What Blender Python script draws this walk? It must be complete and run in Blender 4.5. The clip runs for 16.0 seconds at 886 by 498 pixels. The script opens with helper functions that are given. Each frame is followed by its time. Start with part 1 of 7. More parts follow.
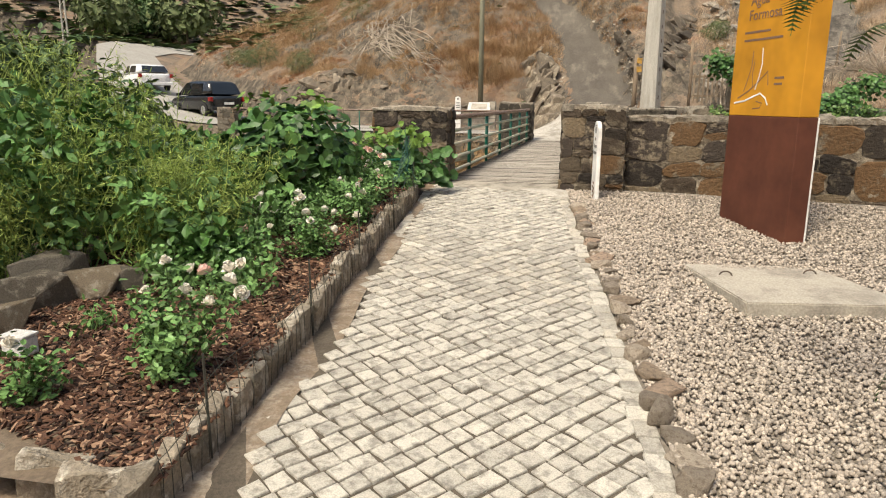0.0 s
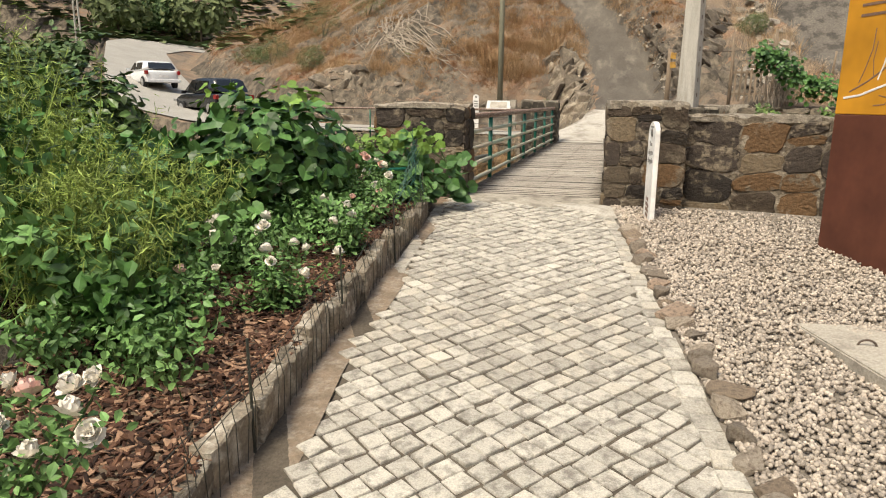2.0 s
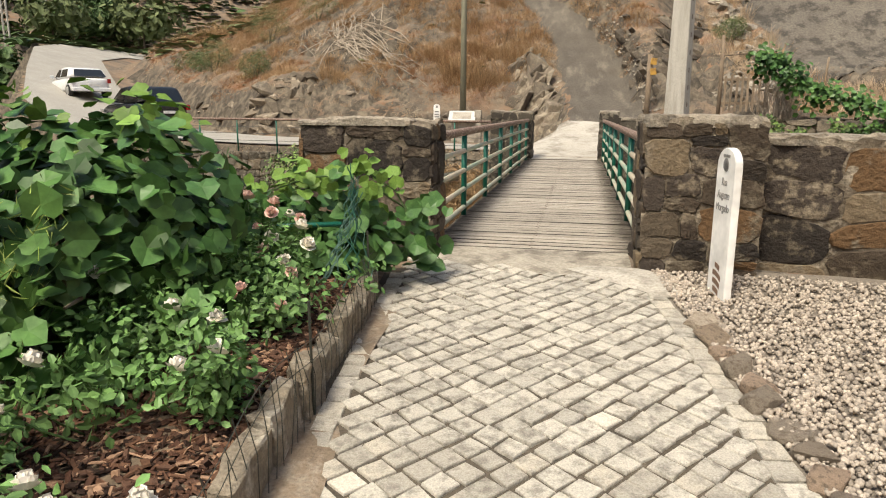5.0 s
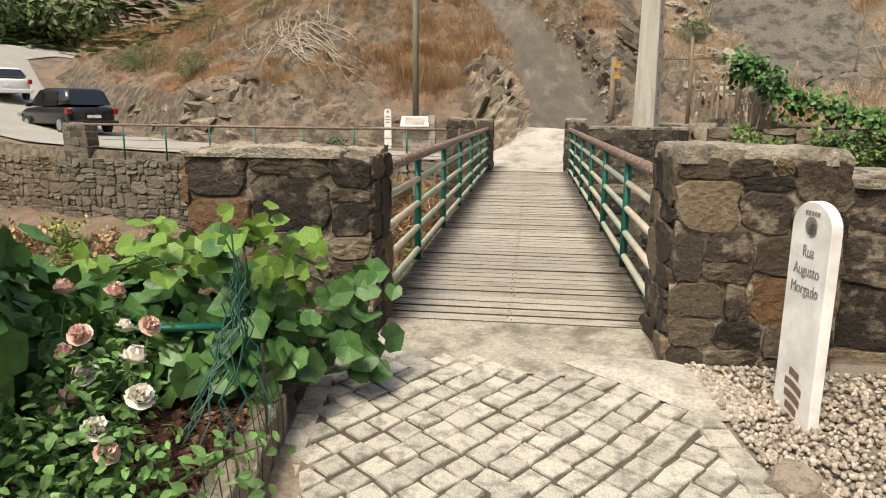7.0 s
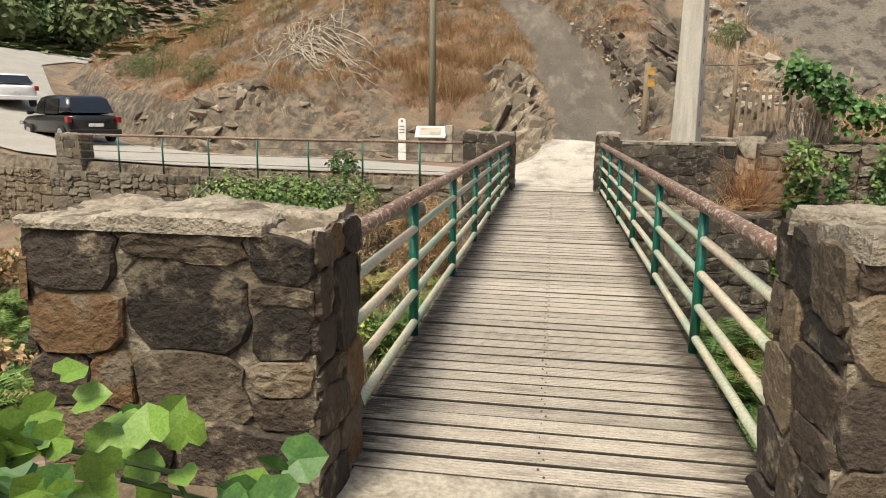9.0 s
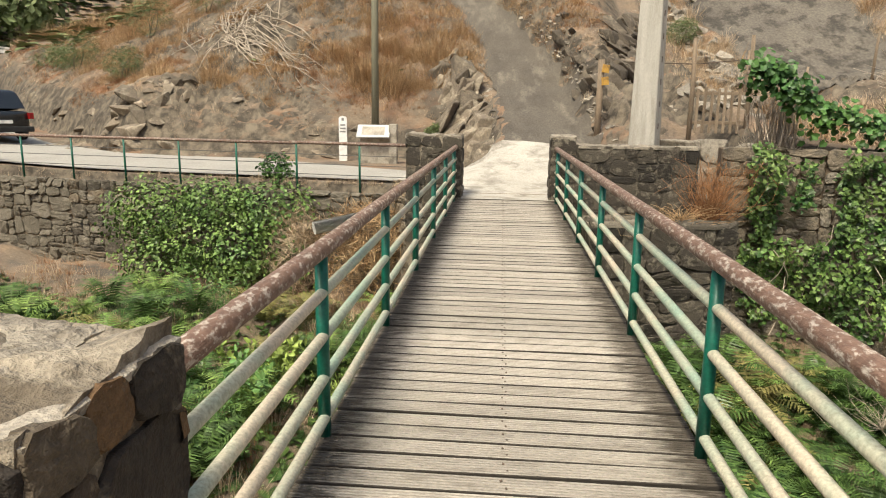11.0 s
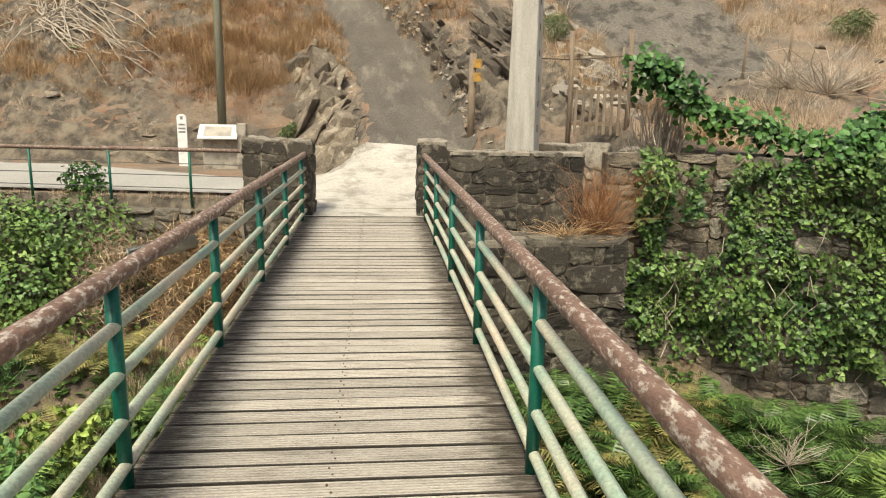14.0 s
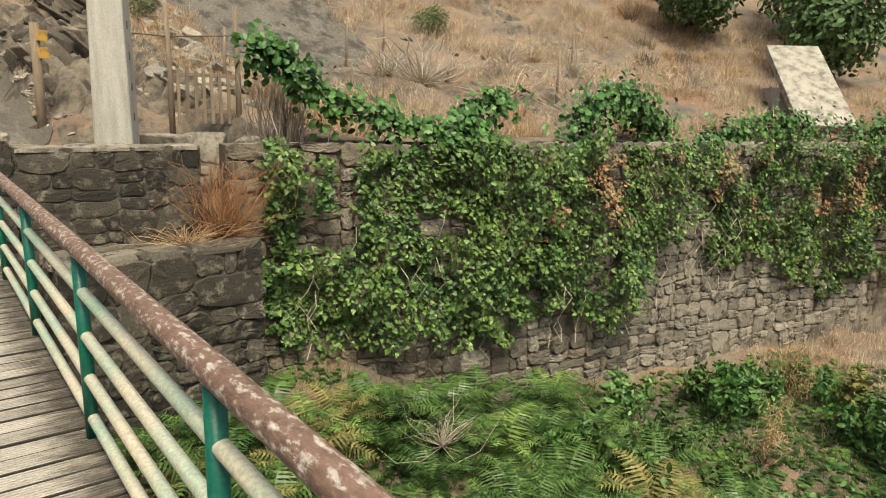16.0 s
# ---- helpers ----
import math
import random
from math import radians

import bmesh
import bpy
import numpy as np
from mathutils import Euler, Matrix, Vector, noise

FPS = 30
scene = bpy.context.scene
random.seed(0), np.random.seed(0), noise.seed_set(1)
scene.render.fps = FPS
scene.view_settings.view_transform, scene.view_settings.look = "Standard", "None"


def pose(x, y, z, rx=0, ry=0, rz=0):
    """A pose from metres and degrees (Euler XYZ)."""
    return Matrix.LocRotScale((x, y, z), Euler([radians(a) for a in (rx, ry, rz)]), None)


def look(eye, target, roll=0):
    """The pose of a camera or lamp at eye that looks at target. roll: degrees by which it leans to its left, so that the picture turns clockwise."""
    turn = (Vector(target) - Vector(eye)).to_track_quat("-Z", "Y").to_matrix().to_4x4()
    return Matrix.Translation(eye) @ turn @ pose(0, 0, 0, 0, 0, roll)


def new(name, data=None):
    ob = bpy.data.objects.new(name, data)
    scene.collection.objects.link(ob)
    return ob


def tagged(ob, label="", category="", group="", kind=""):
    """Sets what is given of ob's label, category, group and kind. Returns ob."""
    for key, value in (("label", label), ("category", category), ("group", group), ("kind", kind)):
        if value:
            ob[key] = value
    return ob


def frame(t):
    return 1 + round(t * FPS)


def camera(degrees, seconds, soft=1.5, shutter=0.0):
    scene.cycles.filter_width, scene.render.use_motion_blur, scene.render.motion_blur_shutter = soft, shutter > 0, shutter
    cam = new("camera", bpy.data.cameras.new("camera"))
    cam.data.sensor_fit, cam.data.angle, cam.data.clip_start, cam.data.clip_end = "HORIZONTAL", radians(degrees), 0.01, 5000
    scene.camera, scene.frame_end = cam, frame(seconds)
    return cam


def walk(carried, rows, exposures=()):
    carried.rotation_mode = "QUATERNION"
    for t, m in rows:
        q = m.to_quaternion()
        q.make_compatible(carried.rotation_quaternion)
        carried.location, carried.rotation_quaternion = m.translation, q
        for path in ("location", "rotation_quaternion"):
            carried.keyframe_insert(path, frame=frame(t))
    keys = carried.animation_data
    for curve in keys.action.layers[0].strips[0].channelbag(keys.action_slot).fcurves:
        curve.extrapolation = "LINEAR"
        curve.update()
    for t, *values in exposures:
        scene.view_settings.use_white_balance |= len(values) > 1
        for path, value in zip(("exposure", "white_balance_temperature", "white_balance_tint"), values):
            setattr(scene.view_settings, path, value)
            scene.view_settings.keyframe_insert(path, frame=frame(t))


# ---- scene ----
cam = camera(66.6, 16.0, 1.1)
PATH = [
    (0, (1.44, -10.049, 1.18), (0.988, -8.148, 0.751), 0.4),
    (0.5, (1.336, -9.633, 1.171), (0.863, -7.739, 0.733), 0.5),
    (1, (1.196, -9.224, 1.161), (0.712, -7.333, 0.724), 0.4),
    (1.5, (1.117, -8.8, 1.126), (0.616, -6.913, 0.694), 0.5),
    (2, (1.036, -8.334, 1.134), (0.538, -6.446, 0.703), 0.5),
    (2.5, (0.871, -7.906, 1.134), (0.371, -6.017, 0.706), 0.5),
    (3, (0.789, -7.452, 1.107), (0.25, -5.573, 0.687), 0.4),
    (3.5, (0.678, -7.012, 1.14), (0.148, -5.131, 0.717), 0.4),
    (4, (0.495, -6.613, 1.164), (0.012, -4.72, 0.739), 0.4),
    (4.5, (0.412, -6.19, 1.158), (-0.022, -4.281, 0.747), 0.4),
    (7, (0.086, -4.126, 1.31), (-0.165, -2.183, 0.909), 0.5),
    (7.5, (0.011, -3.747, 1.332), (-0.276, -1.809, 0.931), 0.5),
    (8, (0.023, -3.301, 1.362), (-0.32, -1.368, 0.981), 0.6),
    (10.5, (-0.11, -1.584, 1.556), (-0.309, 0.365, 1.154), 0.8),
    (11, (-0.08, -1.266, 1.572), (-0.243, 0.686, 1.17), 0.9),
    (11.5, (0.035, -0.912, 1.617), (-0.089, 1.043, 1.213), 0.9),
    (12, (0.097, -0.622, 1.626), (0.036, 1.333, 1.212), 1.0),
    (12.5, (0.135, -0.264, 1.668), (0.122, 1.693, 1.258), 1.0),
    (13, (0.219, 0.042, 1.65), (0.238, 1.999, 1.238), 1.1),
    (13.5, (0.253, 0.356, 1.646), (0.343, 2.311, 1.235), 1.2),
    (14, (0.19, 0.713, 1.639), (0.383, 2.661, 1.232), 1.2),
    (14.5, (0.226, 1.044, 1.613), (0.56, 2.975, 1.215), 1.2),
    (15, (0.326, 1.383, 1.655), (0.903, 3.256, 1.257), 1.3),
    (15.5, (0.314, 1.63, 1.648), (1.21, 3.368, 1.231), 1.6),
    (16, (0.344, 1.867, 1.616), (1.558, 3.401, 1.2), 1.6),
]
walk(cam, [(t, look(eye, target, roll)) for t, eye, target, roll in PATH], [(0.0, 1.19, 6850, 6), (7.0, 1.19, 6850, 6), (11.0, 1.34, 6850, 4), (14.0, 1.32, 6850, 2), (16.0, 1.26, 6900, 1)])

# ---- light: bright overcast day ----
world = bpy.data.worlds.new("overcast_sky")
scene.world = world
world.use_nodes = True
_nt = world.node_tree
_sky = _nt.nodes.new("ShaderNodeTexSky")
_sky.sky_type = "NISHITA"
_sky.sun_disc = False
_sky.sun_elevation = radians(58)
_sky.sun_rotation = radians(200)
_sky.dust_density = 4.0
_nt.links.new(_sky.outputs[0], _nt.nodes["Background"].inputs[0])
_nt.nodes["Background"].inputs[1].default_value = 0.082
sun_data = bpy.data.lights.new("sun", "SUN")
sun_data.energy, sun_data.angle, sun_data.color = 1.75, radians(14), (1.0, 0.93, 0.82)
sun = new("sun", sun_data)
sun.matrix_world = look((-6, -14, 26), (0, 0, 0))


# ---- materials ----
def mat(name, c1, c2, scale=6.0, rough=0.85, bump=0.2, fine=60.0, island=0.0, obj=0.0, metal=0.0,
        c3=None, cover=0.5, c3scale=2.0, sharp=0.08, spec=0.3, stretch=None, palette=None, ends=None):
    """Two-colour surface with broad and fine variation; c3 lies over it in patches."""
    m = bpy.data.materials.new(name)
    m.use_nodes = True
    nt = m.node_tree
    n, l = nt.nodes, nt.links
    b = n["Principled BSDF"]
    b.inputs["Roughness"].default_value = rough
    b.inputs["Metallic"].default_value = metal
    b.inputs["Specular IOR Level"].default_value = spec
    co = n.new("ShaderNodeTexCoord")
    src = co.outputs["Object"]
    if stretch:
        mp = n.new("ShaderNodeMapping")
        mp.inputs["Scale"].default_value = stretch
        l.new(src, mp.inputs[0])
        src = mp.outputs[0]
    if obj:
        oi = n.new("ShaderNodeObjectInfo")
        ad = n.new("ShaderNodeVectorMath")
        ad.operation = "ADD"
        sc = n.new("ShaderNodeMath")
        sc.operation = "MULTIPLY"
        sc.inputs[1].default_value = 37.0
        l.new(oi.outputs["Random"], sc.inputs[0])
        l.new(src, ad.inputs[0])
        l.new(sc.outputs[0], ad.inputs[1])
        src = ad.outputs[0]

    def noise_tex(s, detail=5):
        t = n.new("ShaderNodeTexNoise")
        t.inputs["Scale"].default_value = s
        t.inputs["Detail"].default_value = detail
        t.inputs["Roughness"].default_value = 0.65
        l.new(src, t.inputs["Vector"])
        return t.outputs["Fac"]

    def ramp(v, lo, hi):
        r = n.new("ShaderNodeMapRange")
        r.inputs[1].default_value, r.inputs[2].default_value = lo, hi
        l.new(v, r.inputs[0])
        return r.outputs[0]

    def mix(f, a, c, kind="MIX"):
        x = n.new("ShaderNodeMix")
        x.data_type, x.blend_type = "RGBA", kind
        for val, k in ((f, 0), (a, 6), (c, 7)):
            if isinstance(val, (int, float)):
                x.inputs[k].default_value = val
            elif isinstance(val, tuple):
                x.inputs[k].default_value = (*val, 1)
            else:
                l.new(val, x.inputs[k])
        return x.outputs[2]

    big, small = noise_tex(scale), noise_tex(fine, 3)
    col = mix(ramp(big, 0.3, 0.7), tuple(c1), tuple(c2))
    if palette:
        pk = n.new("ShaderNodeValToRGB")
        pk.color_ramp.interpolation = "CONSTANT"
        while len(pk.color_ramp.elements) < len(palette):
            pk.color_ramp.elements.new(0.5)
        for k, pc in enumerate(palette):
            pk.color_ramp.elements[k].position = k / len(palette)
            pk.color_ramp.elements[k].color = (*pc, 1)
        rnd = n.new("ShaderNodeObjectInfo" if obj else "ShaderNodeNewGeometry")
        l.new(rnd.outputs["Random" if obj else "Random Per Island"], pk.inputs[0])
        col = mix(0.72, col, pk.outputs[0])
    if ends:
        # dirt that gathers where boards end
        sx = n.new("ShaderNodeSeparateXYZ")
        l.new(co.outputs["Object"], sx.inputs[0])
        ab = n.new("ShaderNodeMath")
        ab.operation = "ABSOLUTE"
        l.new(sx.outputs[0], ab.inputs[0])
        nz = n.new("ShaderNodeMath")
        nz.operation = "MULTIPLY_ADD"
        l.new(noise_tex(4.0, 9), nz.inputs[0])
        nz.inputs[1].default_value = 0.55
        l.new(ab.outputs[0], nz.inputs[2])
        col = mix(ramp(nz.outputs[0], 0.92, 1.10), col, tuple(ends))
    if c3:
        col = mix(ramp(noise_tex(c3scale, 8), 0.5 + (0.5 - cover) * 0.45 - sharp, 0.5 + (0.5 - cover) * 0.45 + sharp), col, tuple(c3))
    val = n.new("ShaderNodeHueSaturation")
    l.new(col, val.inputs["Color"])
    acc = ramp(small, 0.2, 0.8)
    vr = n.new("ShaderNodeMapRange")
    vr.inputs[3].default_value, vr.inputs[4].default_value = 0.6, 1.4
    l.new(acc, vr.inputs[0])
    out = vr.outputs[0]
    for amount, kind, sock in ((island, "ShaderNodeNewGeometry", "Random Per Island"), (obj, "ShaderNodeObjectInfo", "Random")):
        if amount:
            g = n.new(kind)
            r = n.new("ShaderNodeMapRange")
            r.inputs[3].default_value, r.inputs[4].default_value = 1 - amount, 1 + amount
            l.new(g.outputs[sock], r.inputs[0])
            k = n.new("ShaderNodeMath")
            k.operation = "MULTIPLY"
            l.new(out, k.inputs[0])
            l.new(r.outputs[0], k.inputs[1])
            out = k.outputs[0]
    l.new(out, val.inputs["Value"])
    l.new(val.outputs[0], b.inputs["Base Color"])
    if bump:
        bp = n.new("ShaderNodeBump")
        bp.inputs["Strength"].default_value = bump
        bp.inputs["Distance"].default_value = 0.02
        ms = n.new("ShaderNodeMath")
        ms.operation = "ADD"
        l.new(big, ms.inputs[0])
        l.new(small, ms.inputs[1])
        l.new(ms.outputs[0], bp.inputs["Height"])
        l.new(bp.outputs[0], b.inputs["Normal"])
    return m


def leaf_mat(name, c1, c2, var=0.35, rough=0.55):
    m = mat(name, c1, c2, scale=1.2, rough=rough, bump=0.0, fine=14, island=var, spec=0.25)
    m.node_tree.nodes["Principled BSDF"].inputs["Subsurface Weight"].default_value = 0.0
    return m


def slope_mat():
    """Dry hillside: tan dirt and grey shale in patches, rust-red litter, bare rock where the ground stands steep."""
    m = mat("dry_hillside", (0.25, 0.175, 0.115), (0.165, 0.125, 0.088), 0.9, 0.95, 1.0, 14, c3=(0.105, 0.09, 0.073), cover=0.38, c3scale=0.75, sharp=0.10)
    nt = m.node_tree
    n, l = nt.nodes, nt.links
    b = n["Principled BSDF"]
    col = b.inputs["Base Color"].links[0].from_socket
    co = n.new("ShaderNodeTexCoord")

    def fac(scale, lo, hi, detail=8):
        t = n.new("ShaderNodeTexNoise")
        t.inputs["Scale"].default_value, t.inputs["Detail"].default_value, t.inputs["Roughness"].default_value = scale, detail, 0.7
        l.new(co.outputs["Object"], t.inputs["Vector"])
        r = n.new("ShaderNodeMapRange")
        r.inputs[1].default_value, r.inputs[2].default_value = lo, hi
        l.new(t.outputs["Fac"], r.inputs[0])
        return r.outputs[0]

    def over(f, base, top):
        x = n.new("ShaderNodeMix")
        x.data_type = "RGBA"
        l.new(f, x.inputs[0])
        l.new(base, x.inputs[6])
        if isinstance(top, tuple):
            x.inputs[7].default_value = (*top, 1)
        else:
            l.new(top, x.inputs[7])
        return x.outputs[2]

    col = over(fac(0.33, 0.52, 0.66), col, (0.225, 0.122, 0.068))
    col = over(fac(5.0, 0.60, 0.66), col, (0.29, 0.245, 0.185))
    # rock shows on the steep faces
    g, sx = n.new("ShaderNodeNewGeometry"), n.new("ShaderNodeSeparateXYZ")
    l.new(g.outputs["True Normal"], sx.inputs[0])
    st = n.new("ShaderNodeMapRange")
    st.inputs[1].default_value, st.inputs[2].default_value = 0.78, 0.60
    l.new(sx.outputs[2], st.inputs[0])
    rk = n.new("ShaderNodeMix")
    rk.data_type = "RGBA"
    rk.inputs[6].default_value, rk.inputs[7].default_value = (0.062, 0.051, 0.039, 1), (0.19, 0.155, 0.112, 1)
    l.new(fac(2.4, 0.42, 0.62), rk.inputs[0])
    col = over(st.outputs[0], col, rk.outputs[2])
    l.new(col, b.inputs["Base Color"])
    return m


M = dict(
    sand=mat("sandy_dirt", (0.27, 0.205, 0.145), (0.17, 0.128, 0.09), 5, 0.95, 0.7, 40, c3=(0.31, 0.26, 0.20), cover=0.4, c3scale=9),
    bare_slope=mat("bare_rock_slope", (0.105, 0.09, 0.073), (0.155, 0.134, 0.106), 0.7, 0.95, 0.8, 12, stretch=(1.4, 0.5, 1), c3=(0.06, 0.052, 0.042), cover=0.42, c3scale=1.3, sharp=0.05),
    hill=slope_mat(),
    rock_dark=mat("dark_rock", (0.13, 0.105, 0.077), (0.065, 0.053, 0.041), 2.2, 0.9, 1.0, 18, island=0.45, c3=(0.17, 0.142, 0.105), cover=0.32, c3scale=3.0, sharp=0.05),
    rock_pale=mat("bleached_rock", (0.36, 0.315, 0.25), (0.22, 0.19, 0.15), 2.2, 0.9, 1.0, 18, island=0.3, c3=(0.11, 0.093, 0.072), cover=0.36, c3scale=3.4, sharp=0.05),
    track=mat("dirt_track", (0.078, 0.066, 0.053), (0.135, 0.115, 0.09), 0.8, 0.95, 0.8, 22, stretch=(1.3, 0.3, 1), c3=(0.20, 0.17, 0.133), cover=0.26, c3scale=1.0),
    soil=mat("soil", (0.11, 0.08, 0.055), (0.17, 0.13, 0.09), 2, 0.95, 0.6, 25),
    asphalt=mat("worn_road", (0.30, 0.28, 0.245), (0.37, 0.345, 0.30), 0.7, 0.9, 0.15, 60),
    concrete=mat("pale_concrete", (0.42, 0.375, 0.305), (0.31, 0.277, 0.225), 1.6, 0.9, 0.5, 40, c3=(0.17, 0.148, 0.118), cover=0.40, c3scale=3.2),
    pale_dust=mat("dusty_concrete", (0.50, 0.46, 0.395), (0.39, 0.355, 0.30), 1.2, 0.92, 0.5, 40, c3=(0.25, 0.222, 0.18), cover=0.36, c3scale=2.2),
    slab=mat("slab_concrete", (0.42, 0.38, 0.31), (0.34, 0.30, 0.245), 3, 0.9, 0.25, 60, c3=(0.25, 0.22, 0.18), cover=0.3, c3scale=3),
    joint=mat("joint_dirt", (0.12, 0.098, 0.072), (0.07, 0.057, 0.043), 3, 0.95, 0.6, 50),
    sett=mat("granite_sett", (0.50, 0.46, 0.39), (0.38, 0.35, 0.295), 9, 0.85, 0.6, 120, island=0.16, obj=0.16, c3=(0.27, 0.245, 0.205), cover=0.38, c3scale=14, palette=[(0.47, 0.43, 0.36), (0.40, 0.365, 0.305), (0.53, 0.49, 0.415), (0.44, 0.395, 0.32)]),
    sett_white=mat("pale_sett", (0.60, 0.555, 0.47), (0.52, 0.47, 0.39), 9, 0.8, 0.3, 120, obj=0.06),
    gravel=mat("pebble", (0.42, 0.36, 0.295), (0.32, 0.268, 0.215), 8, 0.85, 0.1, 90, island=0.38),
    gravel_bed=mat("gravel_bed", (0.24, 0.205, 0.165), (0.17, 0.145, 0.115), 30, 0.95, 0.6, 70),
    bark=mat("bark_chip", (0.105, 0.05, 0.03), (0.06, 0.032, 0.021), 6, 0.9, 0.2, 50, island=0.7, palette=[(0.05, 0.026, 0.017), (0.10, 0.045, 0.027), (0.14, 0.07, 0.04), (0.075, 0.04, 0.026), (0.24, 0.15, 0.095)]),
    stone=mat("schist_stone", (0.08, 0.061, 0.043), (0.04, 0.032, 0.025), 6, 0.85, 1.0, 30, obj=0.3, palette=[(0.024, 0.019, 0.016), (0.075, 0.054, 0.036), (0.038, 0.03, 0.023), (0.155, 0.085, 0.036), (0.10, 0.077, 0.052), (0.055, 0.04, 0.028), (0.16, 0.12, 0.074), (0.034, 0.026, 0.021)], c3=(0.16, 0.13, 0.092), cover=0.30, c3scale=5, sharp=0.04),
    stone_grey=mat("grey_stone", (0.17, 0.145, 0.11), (0.11, 0.095, 0.072), 5, 0.88, 0.8, 45, obj=0.25, palette=[(0.10, 0.088, 0.068), (0.17, 0.148, 0.112), (0.075, 0.063, 0.048), (0.22, 0.19, 0.145), (0.14, 0.105, 0.068), (0.12, 0.105, 0.08)], c3=(0.23, 0.20, 0.155), cover=0.34, c3scale=5, sharp=0.06),
    stone_wall=mat("dry_wall_stone", (0.20, 0.175, 0.138), (0.13, 0.112, 0.088), 5, 0.88, 0.9, 35, obj=0.2, island=0.25, palette=[(0.15, 0.13, 0.10), (0.235, 0.205, 0.16), (0.11, 0.093, 0.072), (0.27, 0.235, 0.185), (0.17, 0.135, 0.095)], c3=(0.085, 0.073, 0.057), cover=0.34, c3scale=4, sharp=0.06),
    stone_dark=mat("dark_stone", (0.068, 0.058, 0.045), (0.045, 0.038, 0.03), 5, 0.88, 0.9, 45, obj=0.25, palette=[(0.034, 0.029, 0.023), (0.062, 0.052, 0.04), (0.09, 0.076, 0.057), (0.045, 0.037, 0.029)], c3=(0.17, 0.148, 0.112), cover=0.32, c3scale=6, sharp=0.05),
    mortar=mat("mortar", (0.15, 0.12, 0.085), (0.09, 0.072, 0.053), 6, 0.95, 0.9, 40, c3=(0.33, 0.28, 0.21), cover=0.42, c3scale=6),
    mortar_dark=mat("weathered_mortar", (0.085, 0.072, 0.056), (0.055, 0.047, 0.037), 5, 0.95, 0.9, 40, c3=(0.16, 0.137, 0.104), cover=0.36, c3scale=6),
    mortar_pale=mat("pale_mortar", (0.42, 0.37, 0.30), (0.30, 0.26, 0.205), 5, 0.92, 0.8, 40, c3=(0.20, 0.17, 0.13), cover=0.35, c3scale=6),
    capstone=mat("cap_stone", (0.34, 0.295, 0.23), (0.22, 0.19, 0.148), 5, 0.88, 0.9, 40, obj=0.15, island=0.12, c3=(0.13, 0.11, 0.085), cover=0.38, c3scale=6),
    kerb=mat("kerb_stone", (0.25, 0.21, 0.155), (0.14, 0.115, 0.085), 7, 0.9, 1.0, 40, obj=0.25, c3=(0.37, 0.33, 0.265), cover=0.38, c3scale=7, sharp=0.05),
    edging=mat("edging_stone", (0.40, 0.315, 0.23), (0.28, 0.215, 0.158), 6, 0.88, 0.9, 40, obj=0.2, palette=[(0.36, 0.27, 0.185), (0.30, 0.255, 0.20), (0.44, 0.315, 0.225), (0.22, 0.185, 0.145), (0.40, 0.34, 0.265)], c3=(0.20, 0.155, 0.115), cover=0.36, c3scale=7),
    deck=mat("weathered_deck", (0.455, 0.405, 0.342), (0.36, 0.32, 0.268), 1.5, 0.85, 0.3, 34, obj=0.16, stretch=(1.6, 7, 7), c3=(0.265, 0.23, 0.187), cover=0.26, c3scale=2.5, sharp=0.10, ends=(0.085, 0.07, 0.054)),
    # dark colours of plank sides and groove floors stand in for gap shade
    deck_side=mat("shaded_plank_side", (0.035, 0.029, 0.023), (0.05, 0.042, 0.033), 3, 0.9, 0.3, 40, stretch=(1, 6, 6)),
    groove_shade=mat("shaded_groove", (0.13, 0.11, 0.085), (0.20, 0.172, 0.135), 5, 0.95, 0.3, 40),
    fascia=mat("dark_steel_beam", (0.07, 0.07, 0.065), (0.11, 0.10, 0.09), 4, 0.7, 0.2, 40),
    rail_brown=mat("peeling_brown_paint", (0.20, 0.122, 0.09), (0.145, 0.088, 0.064), 4, 0.6, 0.4, 50, stretch=(1, 0.5, 1), c3=(0.45, 0.385, 0.32), cover=0.36, c3scale=42, sharp=0.05),
    rail_green=mat("faded_green_paint", (0.17, 0.34, 0.25), (0.32, 0.43, 0.33), 1.6, 0.55, 0.1, 60, c3=(0.55, 0.465, 0.345), cover=0.58, c3scale=1.1, sharp=0.16),
    post_green=mat("green_paint", (0.004, 0.085, 0.055), (0.006, 0.11, 0.07), 5, 0.4, 0.1, 60, spec=0.4),
    pole=mat("pole_concrete", (0.50, 0.47, 0.41), (0.42, 0.39, 0.335), 2, 0.9, 0.25, 60, stretch=(4, 4, 0.6), c3=(0.33, 0.30, 0.25), cover=0.3, c3scale=2.2, sharp=0.15),
    wood_pole=mat("grey_green_pole", (0.24, 0.23, 0.16), (0.18, 0.17, 0.12), 3, 0.85, 0.2, 40, stretch=(6, 6, 0.5)),
    old_wood=mat("old_wood", (0.29, 0.22, 0.15), (0.18, 0.135, 0.095), 4, 0.9, 0.4, 40, stretch=(8, 8, 1), obj=0.15),
    rust=mat("rust_brown_steel", (0.095, 0.032, 0.019), (0.12, 0.042, 0.024), 3, 0.6, 0.05, 2.5),
    orange=mat("orange_paint", (0.56, 0.26, 0.022), (0.52, 0.24, 0.02), 2, 0.55, 0.0, 1.5),
    yellow_plate=mat("faded_yellow_paint", (0.50, 0.29, 0.06), (0.40, 0.22, 0.045), 6, 0.7, 0.05, 60, c3=(0.16, 0.11, 0.06), cover=0.3, c3scale=9),
